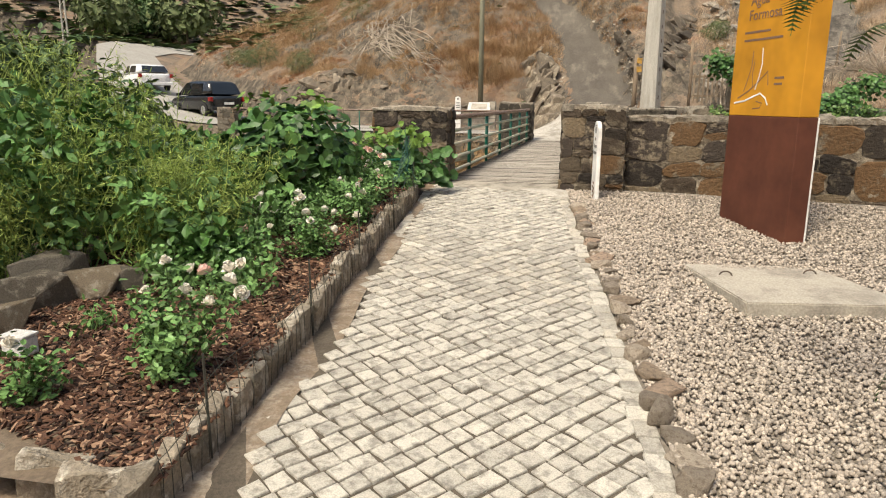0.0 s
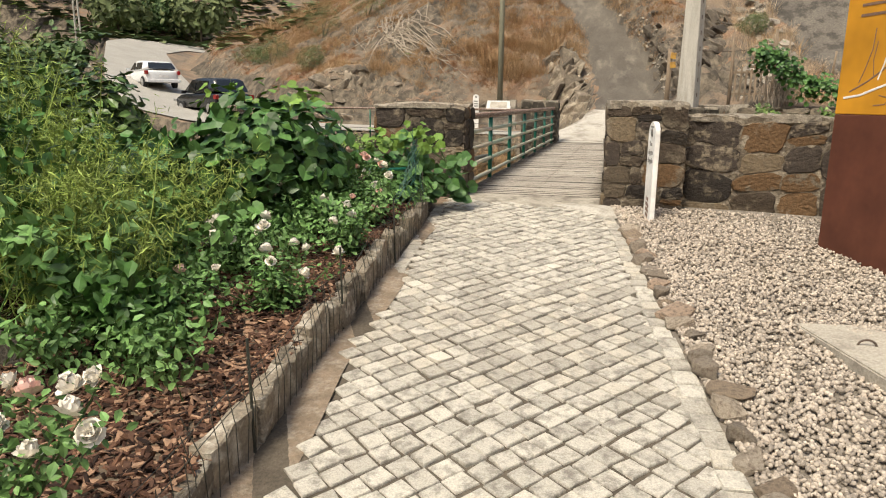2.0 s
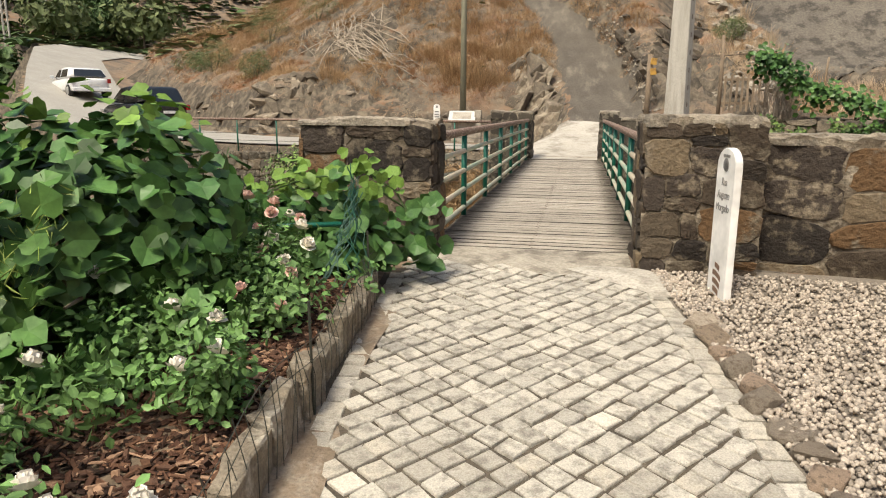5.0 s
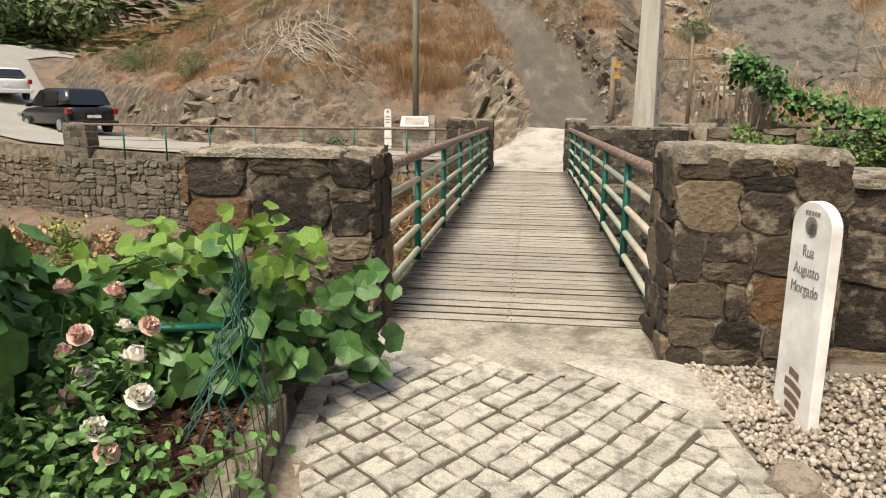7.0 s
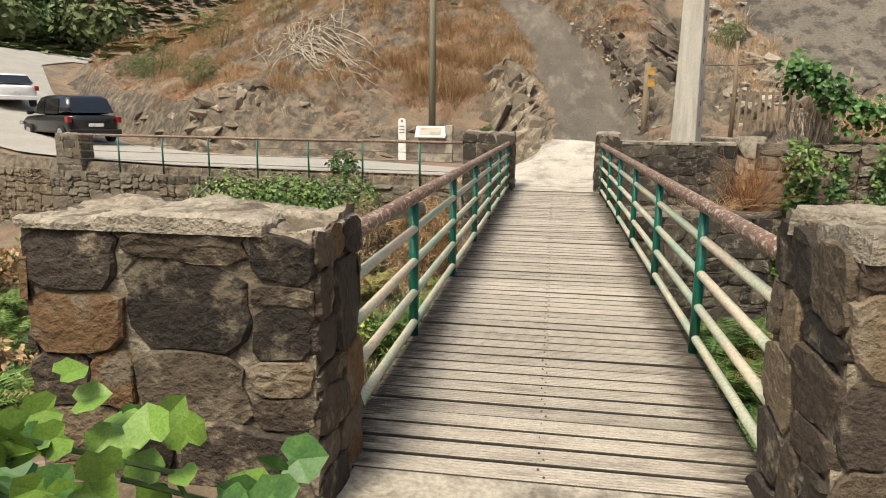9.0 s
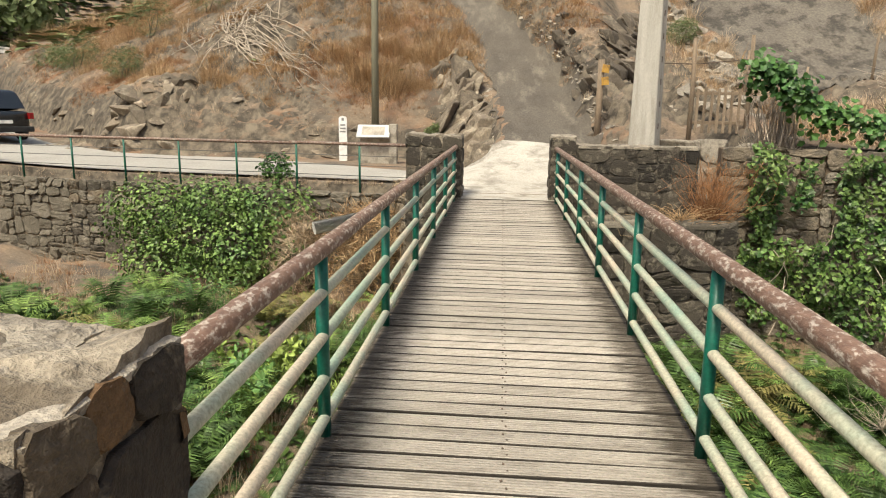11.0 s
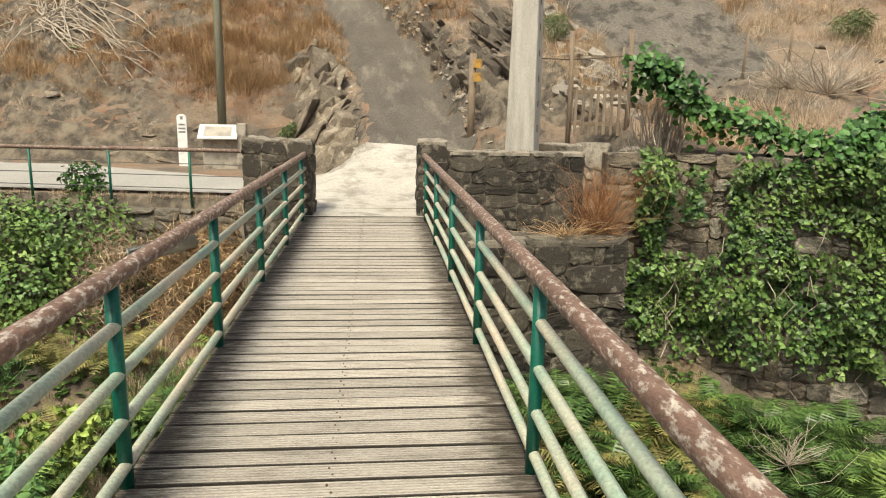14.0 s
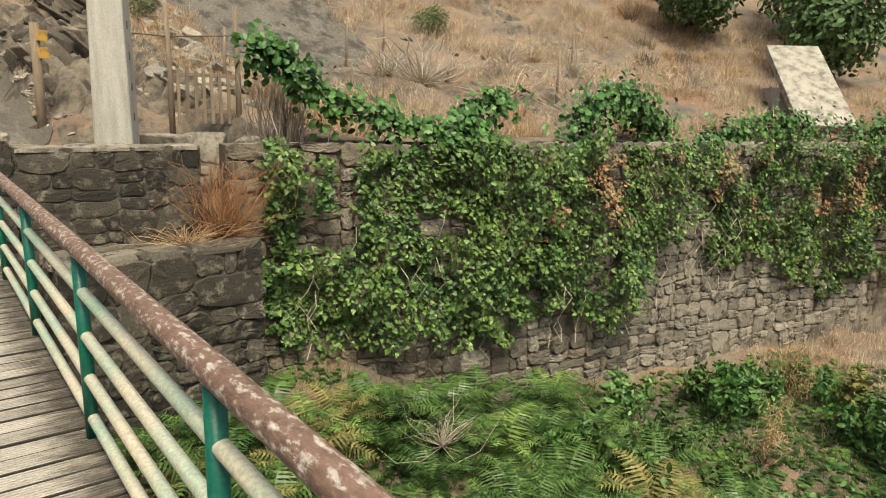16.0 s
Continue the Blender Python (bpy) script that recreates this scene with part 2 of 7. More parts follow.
    white=mat("white_paint", (0.78, 0.76, 0.72), (0.75, 0.73, 0.69), 1.0, 0.5, 0.0, 4),
    grey_print=mat("grey_print", (0.20, 0.19, 0.18), (0.24, 0.23, 0.22), 4, 0.6, 0.0, 60),
    brown_print=mat("brown_print", (0.18, 0.11, 0.075), (0.22, 0.14, 0.10), 4, 0.6, 0.0, 60),
    black=mat("black_rubber", (0.02, 0.02, 0.02), (0.03, 0.03, 0.03), 4, 0.8, 0.05, 60),
    wire=mat("green_wire", (0.015, 0.09, 0.065), (0.02, 0.06, 0.04), 8, 0.5, 0.0, 60),
    dark_wire=mat("dark_wire", (0.035, 0.04, 0.03), (0.05, 0.045, 0.035), 8, 0.6, 0.0, 60),
    iron=mat("rusty_iron", (0.09, 0.07, 0.055), (0.13, 0.09, 0.065), 8, 0.7, 0.2, 60),
    rock=mat("hill_rock", (0.20, 0.16, 0.115), (0.115, 0.093, 0.069), 1.8, 0.9, 1.0, 16, island=0.4, c3=(0.27, 0.225, 0.165), cover=0.36, c3scale=2.6, sharp=0.04),
    twig=mat("dead_branch", (0.44, 0.375, 0.295), (0.30, 0.245, 0.185), 4, 0.9, 0.2, 40, island=0.25),
    bark_dark=mat("stem_bark", (0.10, 0.075, 0.05), (0.15, 0.12, 0.08), 10, 0.9, 0.3, 60),
    straw=leaf_mat("dry_grass", (0.45, 0.315, 0.18), (0.34, 0.205, 0.10), 0.45, 0.9),
    straw_pale=leaf_mat("pale_dry_grass", (0.55, 0.435, 0.305), (0.44, 0.325, 0.215), 0.45, 0.9),
    rustgrass=leaf_mat("rust_grass", (0.33, 0.165, 0.075), (0.24, 0.115, 0.055), 0.35, 0.9),
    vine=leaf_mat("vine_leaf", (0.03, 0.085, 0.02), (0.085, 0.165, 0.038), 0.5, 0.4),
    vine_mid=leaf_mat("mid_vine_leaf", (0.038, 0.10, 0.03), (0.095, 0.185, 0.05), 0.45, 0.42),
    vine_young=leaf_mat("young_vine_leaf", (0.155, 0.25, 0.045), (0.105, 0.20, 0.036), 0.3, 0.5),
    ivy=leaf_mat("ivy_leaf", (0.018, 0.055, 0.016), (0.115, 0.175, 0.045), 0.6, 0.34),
    ivy_brown=leaf_mat("withered_leaf", (0.34, 0.20, 0.11), (0.26, 0.15, 0.08), 0.3, 0.8),
    fern=leaf_mat("fern_leaf", (0.038, 0.085, 0.022), (0.10, 0.15, 0.038), 0.5, 0.55),
    weed=leaf_mat("weed_leaf", (0.19, 0.27, 0.052), (0.29, 0.35, 0.09), 0.45, 0.6),
    rose=leaf_mat("rose_leaf", (0.085, 0.18, 0.048), (0.155, 0.26, 0.085), 0.45, 0.45),
    bush=leaf_mat("bush_leaf", (0.05, 0.095, 0.03), (0.085, 0.13, 0.045), 0.4, 0.6),
    broom=leaf_mat("broom_leaf", (0.11, 0.145, 0.06), (0.15, 0.17, 0.07), 0.3, 0.7),
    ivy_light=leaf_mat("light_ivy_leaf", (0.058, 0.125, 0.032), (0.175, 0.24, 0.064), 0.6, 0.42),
    fern_light=leaf_mat("light_fern_leaf", (0.10, 0.175, 0.04), (0.19, 0.25, 0.065), 0.5, 0.6),
    fern_dry=leaf_mat("yellowing_fern", (0.15, 0.165, 0.045), (0.22, 0.165, 0.065), 0.4, 0.7),
    grass=leaf_mat("stream_grass", (0.05, 0.085, 0.022), (0.10, 0.125, 0.04), 0.5, 0.7),
    petal=leaf_mat("white_petal", (0.84, 0.80, 0.71), (0.82, 0.76, 0.66), 0.06, 0.6),
    petal_pink=leaf_mat("pink_petal", (0.78, 0.52, 0.45), (0.82, 0.62, 0.53), 0.08, 0.6),
    carwhite=mat("white_car_paint", (0.75, 0.75, 0.74), (0.73, 0.73, 0.72), 2, 0.25, 0.0, 60, spec=0.6),
    carblack=mat("black_car_paint", (0.012, 0.014, 0.016), (0.016, 0.018, 0.02), 2, 0.2, 0.0, 60, spec=0.7),
    carglass=mat("dark_car_glass", (0.01, 0.012, 0.013), (0.012, 0.014, 0.015), 2, 0.05, 0.0, 60, spec=0.9),
    tail=mat("red_lamp_glass", (0.25, 0.012, 0.012), (0.22, 0.01, 0.01), 2, 0.2, 0.0, 60, spec=0.6),
    alloy=mat("alloy_rim", (0.45, 0.45, 0.45), (0.38, 0.38, 0.38), 2, 0.35, 0.0, 60, metal=0.8),
    plastic=mat("grey_plastic", (0.55, 0.54, 0.51), (0.5, 0.49, 0.46), 2, 0.5, 0.02, 60),
)


# ---- mesh helpers ----
def part(name, bm, material, parent=None, label="", smooth=False):
    me = bpy.data.meshes.new(name)
    bm.to_mesh(me)
    bm.free()
    me.materials.append(M[material])
    if smooth:
        me.polygons.foreach_set("use_smooth", [True] * len(me.polygons))
    ob = new(name, me)
    ob.parent = parent
    return tagged(ob, label)


def raw(name, verts, faces, material, parent=None, label="", smooth=False):
    me = bpy.data.meshes.new(name)
    me.from_pydata(verts, [], faces)
    me.materials.append(M[material])
    if smooth:
        me.polygons.foreach_set("use_smooth", [True] * len(me.polygons))
    ob = new(name, me)
    ob.parent = parent
    return tagged(ob, label)


def thing(name, at, label, category, group="", rz=0.0, kind=""):
    ob = new(name)
    ob.empty_display_size = 0.1
    ob.matrix_world = pose(*at, 0, 0, rz)
    return tagged(ob, label, category, group, kind)


def box(bm, x0, x1, y0, y1, z0, z1, bevel=0.0, seg=1):
    r = bmesh.ops.create_cube(bm, size=1.0)
    vs = r["verts"]
    for v in vs:
        v.co = Vector(((x0 + x1) / 2 + v.co.x * (x1 - x0), (y0 + y1) / 2 + v.co.y * (y1 - y0), (z0 + z1) / 2 + v.co.z * (z1 - z0)))
    if bevel:
        es = list({e for v in vs for e in v.link_edges})
        bmesh.ops.bevel(bm, geom=es, offset=bevel, segments=seg, affect="EDGES", profile=0.5)


def tube(bm, pts, radii, sides=8, caps=True):
    """A swept round tube through pts."""
    rings = []
    pts = [Vector(p) for p in pts]
    for i, p in enumerate(pts):
        d = (pts[min(i + 1, len(pts) - 1)] - pts[max(i - 1, 0)]).normalized()
        a = d.orthogonal().normalized() if i == 0 else (a - d * a.dot(d)).normalized()
        b = d.cross(a)
        r = radii[i] if isinstance(radii, (list, tuple)) else radii
        rings.append([bm.verts.new(p + (a * math.cos(k * math.tau / sides) + b * math.sin(k * math.tau / sides)) * r) for k in range(sides)])
    for r0, r1 in zip(rings, rings[1:]):
        for k in range(sides):
            bm.faces.new((r0[k], r0[(k + 1) % sides], r1[(k + 1) % sides], r1[k]))
    if caps:
        bm.faces.new(rings[0][::-1])
        bm.faces.new(rings[-1])


def scatter(tv, tf, pos, rot, scale):
    """Copies of a template (verts, faces) at many places, as plain lists for one mesh. rot: n x 3 x 3; scale: n or n x 3."""
    tv = np.asarray(tv, float)
    pos, scale = np.asarray(pos, float), np.asarray(scale, float)
    if scale.ndim == 1:
        scale = scale[:, None]
    v = np.einsum("nij,nkj->nki", rot, tv[None] * scale[:, None, :]) + pos[:, None, :]
    n, k = len(pos), len(tv)
    faces = []
    for f in tf:
        faces.append((np.arange(n)[:, None] * k + np.asarray(f)[None]).tolist())
    return v.reshape(-1, 3).tolist(), [f for fs in faces for f in fs]


def spins(rng, n, tilt=0.6):
    """Rotations about z, then tilted at random."""
    a, t, b = rng.uniform(0, math.tau, n), np.abs(rng.normal(0, tilt, n)), rng.uniform(0, math.tau, n)
    def rz(q):
        m = np.zeros((n, 3, 3)); c, s = np.cos(q), np.sin(q)
        m[:, 0, 0], m[:, 0, 1], m[:, 1, 0], m[:, 1, 1], m[:, 2, 2] = c, -s, s, c, 1
        return m
    def rx(q):
        m = np.zeros((n, 3, 3)); c, s = np.cos(q), np.sin(q)
        m[:, 1, 1], m[:, 1, 2], m[:, 2, 1], m[:, 2, 2], m[:, 0, 0] = c, -s, s, c, 1
        return m
    return rz(b) @ rx(t) @ rz(a)


def facing(normals, rng, spread=0.5):
    """Rotations whose z axis follows the given normals, loosely, with a random spin."""
    nn = np.asarray(normals, float) + rng.normal(0, spread, (len(normals), 3))
    nn /= np.linalg.norm(nn, axis=1)[:, None]
    r = rng.normal(0, 1, nn.shape)
    a = np.cross(nn, r); a /= np.linalg.norm(a, axis=1)[:, None]
    b = np.cross(nn, a)
    return np.stack([a, b, nn], axis=2)


# ---- the lie of the land ----
FOOT = [(-8, 130), (-22, 85), (-30, 58), (-33.2, 46), (-31.5, 39.5), (-27, 33.6), (-20.8, 27.0), (-15.8, 22.9), (-12.2, 19.5), (-8, 19.2), (-4, 19.8), (-1.6, 19.4), (0, 17.6), (2.6, 15.4), (4.6, 13.6), (5.4, 11.6), (9, 10.9), (14, 10.3), (20, 8.6), (34, 4), (80, -14)]
ROAD = [(-3, 0.03), (-10, 0.03), (-16, 0.18), (-20, 0.65), (-24, 1.4), (-31, 3.4), (-37, 5.1), (-42, 6.2), (-50, 6.6), (-75, 8)]


def path_z(y):
    y = np.asarray(y, float)
    return np.where(y > -0.3, -0.02, np.where(y > -7.6, -0.02 + 0.082 * (y + 0.3), -0.6186 + 0.03 * (y + 7.6)))


def road_z(x):
    return np.interp(-np.asarray(x, float), [-a for a, _ in ROAD], [b for _, b in ROAD])


def foot_distance(x, y):
    best, sign = np.full(x.shape, 1e9), np.zeros(x.shape)
    for (ax, ay), (bx, by) in zip(FOOT, FOOT[1:]):
        dx, dy = bx - ax, by - ay
        t = np.clip(((x - ax) * dx + (y - ay) * dy) / (dx * dx + dy * dy), 0, 1)
        d = np.hypot(x - ax - t * dx, y - ay - t * dy)
        s = np.where(dx * (y - ay) - dy * (x - ax) > 0, 1.0, -1.0)
        sign = np.where(d < best - 1e-9, s, sign)
        best = np.minimum(best, d)
    return best * sign


def smooth(a, b, v):
    t = np.clip((v - a) / (b - a), 0, 1)
    return t * t * (3 - 2 * t)


def wobble(x, y, s, seed=0):
    return (np.sin(x * 1.3 * s + 1.7 * seed + 1.9 * np.sin(y * 0.7 * s + seed)) * np.sin(y * 1.1 * s + 2.3 * seed + 1.3 * np.sin(x * 0.9 * s)) + 0.5 * np.sin(x * 3.1 * s + 2.2 * np.sin(y * 2.3 * s + seed)) * np.sin(y * 2.7 * s + seed)) / 1.5


def lattice(i, j, seed):
    h = np.sin(i * 127.1 + j * 311.7 + seed * 74.7) * 43758.5453
    return h - np.floor(h)


def fbm(x, y, scale, seed=0, octaves=4):
    """Fractal value noise, about -1 to 1."""
    out, amp, tot = 0.0, 1.0, 0.0
    for o in range(octaves):
        a, b = x * scale * 2 ** o + 17.3 * o, y * scale * 2 ** o - 9.1 * o
        i, j = np.floor(a), np.floor(b)
        u, v = a - i, b - j
        u, v = u * u * (3 - 2 * u), v * v * (3 - 2 * v)
        q = (lattice(i, j, seed) * (1 - u) + lattice(i + 1, j, seed) * u) * (1 - v) + (lattice(i, j + 1, seed) * (1 - u) + lattice(i + 1, j + 1, seed) * u) * v
        out, tot, amp = out + amp * (2 * q - 1), tot + amp, amp * 0.5
    return out / tot


def ledges(x, y, d):
    """Broken rock ledges: terraces of a tilted noise, strongest low on the slope."""
    q = 1.5 * fbm(x, y, 0.34, 3) + 0.35 * fbm(x * 1.6 + 0.8 * y, y, 0.9, 5)
    t = q * 3.2
    k = t - np.floor(t)
    step = (np.floor(t) + smooth(0.62, 1.0, k)) / 3.2 - q
    rocky = smooth(-0.15, 0.35, fbm(x, y, 0.22, 8, 3) + np.interp(d, [0, 3, 7, 14], [0.35, 0.2, -0.1, -0.2]))
    return 2.3 * step * rocky + 0.55 * fbm(x, y, 0.3, 11) + (0.10 + 0.22 * rocky) * fbm(x, y, 1.3, 13)


TRACK_Y = [12, 14, 15.5, 17, 19.5, 21.7, 24, 27, 31, 36, 44]
TRACK_X = [0.2, 0.7, 0.95, 1.05, 0.95, 0.7, 0.25, -1.0, -3.2, -6.0, -10]
TRACK_Z = [0.0, 0.22, 0.62, 0.98, 1.72, 2.44, 3.6, 5.4, 7.6, 10.3, 14]


def far_wall_y(x):
    """The line of the retaining walls on the far side of the stream."""
    return np.interp(x, [-60, -46, -38, -31, -24.5, -19, -13.9, -2.3, -1.8, 1.2, 3.2, 4.8, 5.6, 6.6, 8, 12, 16, 20, 34], [56, 44.8, 36.8, 28.2, 20.4, 16.1, 14.35, 12.3, 11.3, 11.3, 11.4, 11.5, 11.2, 10.55, 10.35, 10.1, 9.4, 8.4, 4])


def ground_z(x, y):
    x, y = np.asarray(x, float), np.asarray(y, float)
    # near bank
    near = path_z(y) + 0.0 * x
    # stream bed
    bed = np.interp(x, [-30, -10, -3, 3, 9, 14, 20, 40], [-1.2, -2.3, -3.0, -3.5, -4.2, -4.3, -3.9, -3.5])
    up_far = np.interp(x, [-20, -9, -3, 2, 5, 9, 20], [0.2, 0.25, 0.7, 1.2, 1.2, 0.4, 0.4])
    rav = bed + 0.25 * wobble(x, y, 0.9, 3) + up_far * smooth(7.5, 11.3, y + 0.0 * x)
    yn = np.where(x < -1.6, -0.2 - 0.9 * smooth(-2, -6, x), 0.35) + 0.0 * y
    z = near + (rav - near) * smooth(yn, yn + 2.6, y)
    # far side
    d = foot_distance(x, y)
    lvl = np.where(x < 0, road_z(x), 0.03)
    lvl = lvl + (1.02 - lvl) * smooth(4.4, 5.4, x)
    left = np.interp(d, [0, 0.7, 1.6, 3, 5, 8, 20, 45, 90], [0, 1.0, 1.9, 2.9, 4.1, 6.3, 15, 30, 48])
    cut_bank = np.interp(d, [0, 0.35, 0.9, 1.6, 3, 5, 8], [0, 0.95, 1.9, 2.5, 3.1, 4.1, 6.3])
    left = left + (np.maximum(cut_bank, left) - left) * smooth(-9.5, -12.5, x)
    right = np.interp(d, [0, 2, 7.5, 11, 20, 45, 90], [0, 0.35, 1.95, 3.9, 9.6, 26, 44])
    w = smooth(2.0, 6.5, x)
    hz = left * (1 - w) + right * w
    hz = hz + np.clip(d - 0.2, 0, 1.6) / 1.6 * ledges(x, y, d) * np.interp(x, [-32, -24, 4, 8], [0.2, 1.0, 1.0, 0.5]) * np.interp(y, [32, 42], [1.0, 0.25])
    tx, tz = np.interp(y, TRACK_Y, TRACK_X), np.interp(y, TRACK_Y, TRACK_Z)
    half = np.interp(y, [14, 17, 22, 27, 44], [1.25, 1.2, 1.2, 0.95, 0.9])
    far = lvl + np.where(d > 0, hz, 0)
    k = (1 - smooth(half - 0.15, half + 0.55, np.abs(x - tx + 0.12 * wobble(x, y, 1.5, 5)))) * smooth(12.5, 14, y)
    far = far + (tz + 0.03 * wobble(x, y, 2.5, 6) - far) * k
    s = smooth(far_wall_y(x) + 0.1, far_wall_y(x) + 0.35, y)
    z = z + (far - z) * s
    dist = np.hypot(x, y)
    z = z + smooth(70, 200, dist) * 60
    return z


def axis_lines(lo, hi, step, ends):
    a = list(np.arange(lo, hi + 1e-6, step))
    s, v = step, lo
    left = []
    while v > ends[0]:
        s *= 1.28
        v -= s
        left.append(v)
    s, v = step, hi
    right = []
    while v < ends[1]:
        s *= 1.28
        v += s
        right.append(v)
    return np.array(left[::-1] + a + right)


def grid_sheet(name, xs, ys, zf, material, parent=None):
    gx, gy = np.meshgrid(xs, ys)
    gz = zf(gx, gy)
    v = np.stack([gx, gy, gz], -1).reshape(-1, 3).tolist()
    nx = len(xs)
    f = [(j * nx + i, j * nx + i + 1, (j + 1) * nx + i + 1, (j + 1) * nx + i) for j in range(len(ys) - 1) for i in range(nx - 1)]
    return raw(name, v, f, material, parent, smooth=True)


ground = tagged(grid_sheet("ground", axis_lines(-26, 18, 0.14, (-420, 420)), axis_lines(-12, 34, 0.14, (-420, 420)), ground_z, "hill"),
                "dry rocky hillside and stream valley ground", "ground", kind="structure")


def ribbon(name, rows, zf, material, label, category, thick=0.03, n=9):
    """A surface strip from rows of left and right edge points, laid on zf with a small thickness."""
    v, f = [], []
    for (lx, ly), (rx, ry) in rows:
        for k in range(n):
            x, y = lx + (rx - lx) * k / (n - 1), ly + (ry - ly) * k / (n - 1)
            v.append((x, y, float(zf(x, y)) + thick))
    for j in range(len(rows) - 1):
        for k in range(n - 1):
            a = j * n + k
            f.append((a, a + 1, a + n + 1, a + n))
    ob = raw(name, v, f, material, smooth=True)
    return tagged(ob, label, category, kind="structure")


def dense(rows, k=6):
    out = []
    for (a, b), (c, d) in zip(rows, rows[1:]):
        for i in range(k):
            t = i / k
            out.append(((a[0] + (c[0] - a[0]) * t, a[1] + (c[1] - a[1]) * t), (b[0] + (d[0] - b[0]) * t, b[1] + (d[1] - b[1]) * t)))
    return out + [rows[-1]]


road = ribbon("road", dense([((-2.3, 13.0), (-2.0, 15.2)), ((-8, 13.8), (-7.5, 18.6)), ((-13.5, 14.9), (-12.0, 19.0)), ((-19, 17.0), (-16.4, 21.8)), ((-24.5, 21.2), (-21.6, 25.9)), ((-31, 28.8), (-28.0, 32.4)), ((-38, 37.4), (-35.0, 40.4)), ((-42.5, 45.4), (-37.6, 47.0)), ((-43, 56), (-37, 57)), ((-40, 70), (-34, 70))]),
              lambda x, y: np.maximum(road_z(x), ground_z(x, y)), "asphalt", "pale worn asphalt road curving up the valley", "road", 0.06)
apron = ribbon("pavement", dense([((-0.95, 10.92), (0.98, 10.92)), ((-0.95, 12.2), (0.98, 12.2)), ((-2.3, 13.1), (1.5, 13.2)), ((-2.1, 15.1), (1.9, 14.6)), ((-0.3, 16.2), (1.6, 15.6))]),
               lambda x, y: np.maximum(ground_z(x, y), 0.0) + 0.11 * smooth(12.0, 14.0, np.asarray(y, float)), "pale_dust", "worn pale concrete apron at the bridge end", "pavement", 0.012)
track = ribbon("dirt_track", [((float(np.interp(y, TRACK_Y, TRACK_X)) - h - 0.16 * math.sin(2.3 * y) - 0.1 * math.sin(5.1 * y), y), (float(np.interp(y, TRACK_Y, TRACK_X)) + h + 0.16 * math.sin(1.9 * y + 1) + 0.1 * math.sin(4.3 * y), y)) for y in np.arange(15.6, 42, 0.2) for h in [float(np.interp(y, [14, 17, 22, 27, 44], [1.35, 1.25, 1.25, 0.95, 0.9]))]],
               ground_z, "track", "grey dirt track climbing the hillside", "track", 0.035)
bare = ribbon("bare_slope", dense([((7.5, 17.2), (8.8, 17.0)), ((7.4, 18.6), (10.7, 18.3)), ((7.4, 22), (11.2, 22)), ((7.3, 28), (11.6, 28)), ((7.2, 33), (12.2, 33))], 22), ground_z, "bare_slope", "bare grey rock and dirt slope", "slope", 0.03, 44)

# ---- bridge ----
HALF = 0.90
bridge = thing("footbridge", (0, 0, 0), "wooden footbridge deck of weathered grooved boards", "footbridge")


def plank_mesh(n_groove, length=1.84, width=0.1305, deep=0.06):
    prof = [(-width / 2, -deep), (-width / 2, -0.004), (-width / 2 + 0.004, 0)]
    step = (width - 0.02) / n_groove
    for i in range(n_groove):
        c = -width / 2 + 0.01 + step * (i + 0.5)
        prof += [(c - 0.0045, 0), (c - 0.0035, -0.007), (c + 0.0035, -0.007), (c + 0.0045, 0)]
    prof += [(width / 2 - 0.004, 0), (width / 2, -0.004), (width / 2, -deep)]
    v = [(x, y, z) for x in (-length / 2, length / 2) for y, z in prof]
    k = len(prof)
    f = [(i, i + 1, k + i + 1, k + i) for i in range(k - 1)] + [tuple(range(k))[::-1], tuple(range(k, 2 * k))]
    me = bpy.data.meshes.new("plank")
    me.from_pydata(v, [], f)
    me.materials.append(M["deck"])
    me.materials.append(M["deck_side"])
    me.materials.append(M["groove_shade"])
    # faces inside gaps and grooves take the painted-shade materials
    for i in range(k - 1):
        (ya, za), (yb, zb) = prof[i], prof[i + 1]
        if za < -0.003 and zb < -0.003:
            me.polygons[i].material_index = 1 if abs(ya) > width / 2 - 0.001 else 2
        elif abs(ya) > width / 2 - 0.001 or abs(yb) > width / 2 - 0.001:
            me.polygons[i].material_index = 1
    return me


planks = [plank_mesh(5)]
rng = np.random.default_rng(5)
y = 0.075
while y < 10.9:
    ob = new("plank", planks[0])
    ob.parent = bridge
    ob.matrix_local = pose(rng.normal(0, 0.006), y, rng.normal(0, 0.002), 0, rng.normal(0, 0.15), rng.normal(0, 0.12))
    y += 0.1455
bm = bmesh.new()
for k in range(75):
    for sx in (-0.02, 0.0):
        tube(bm, [(sx - 0.01 + rng.normal(0, 0.004), 0.075 + k * 0.1455 + (0.03 if sx else -0.03), -0.002), (sx - 0.01, 0.075 + k * 0.1455 + (0.03 if sx else -0.03), 0.003)], 0.006, 6)
part("screw_heads", bm, "iron", bridge, "row of dark screw heads")["kind"] = "stuff"
for sx in (-0.82, 0, 0.82):
    bm = bmesh.new()
    box(bm, sx - 0.06, sx + 0.06, 0.0, 10.95, -0.36, -0.104, 0.008)
    part("beam", bm, "fascia", bridge, "dark steel beam")

# black sheet added below the boards to keep the gaps dark
bm = bmesh.new()
box(bm, -0.88, 0.88, 0.0, 10.95, -0.10, -0.075)
part("deck_plate", bm, "black", bridge, "unseen black sheet added to darken the board gaps")

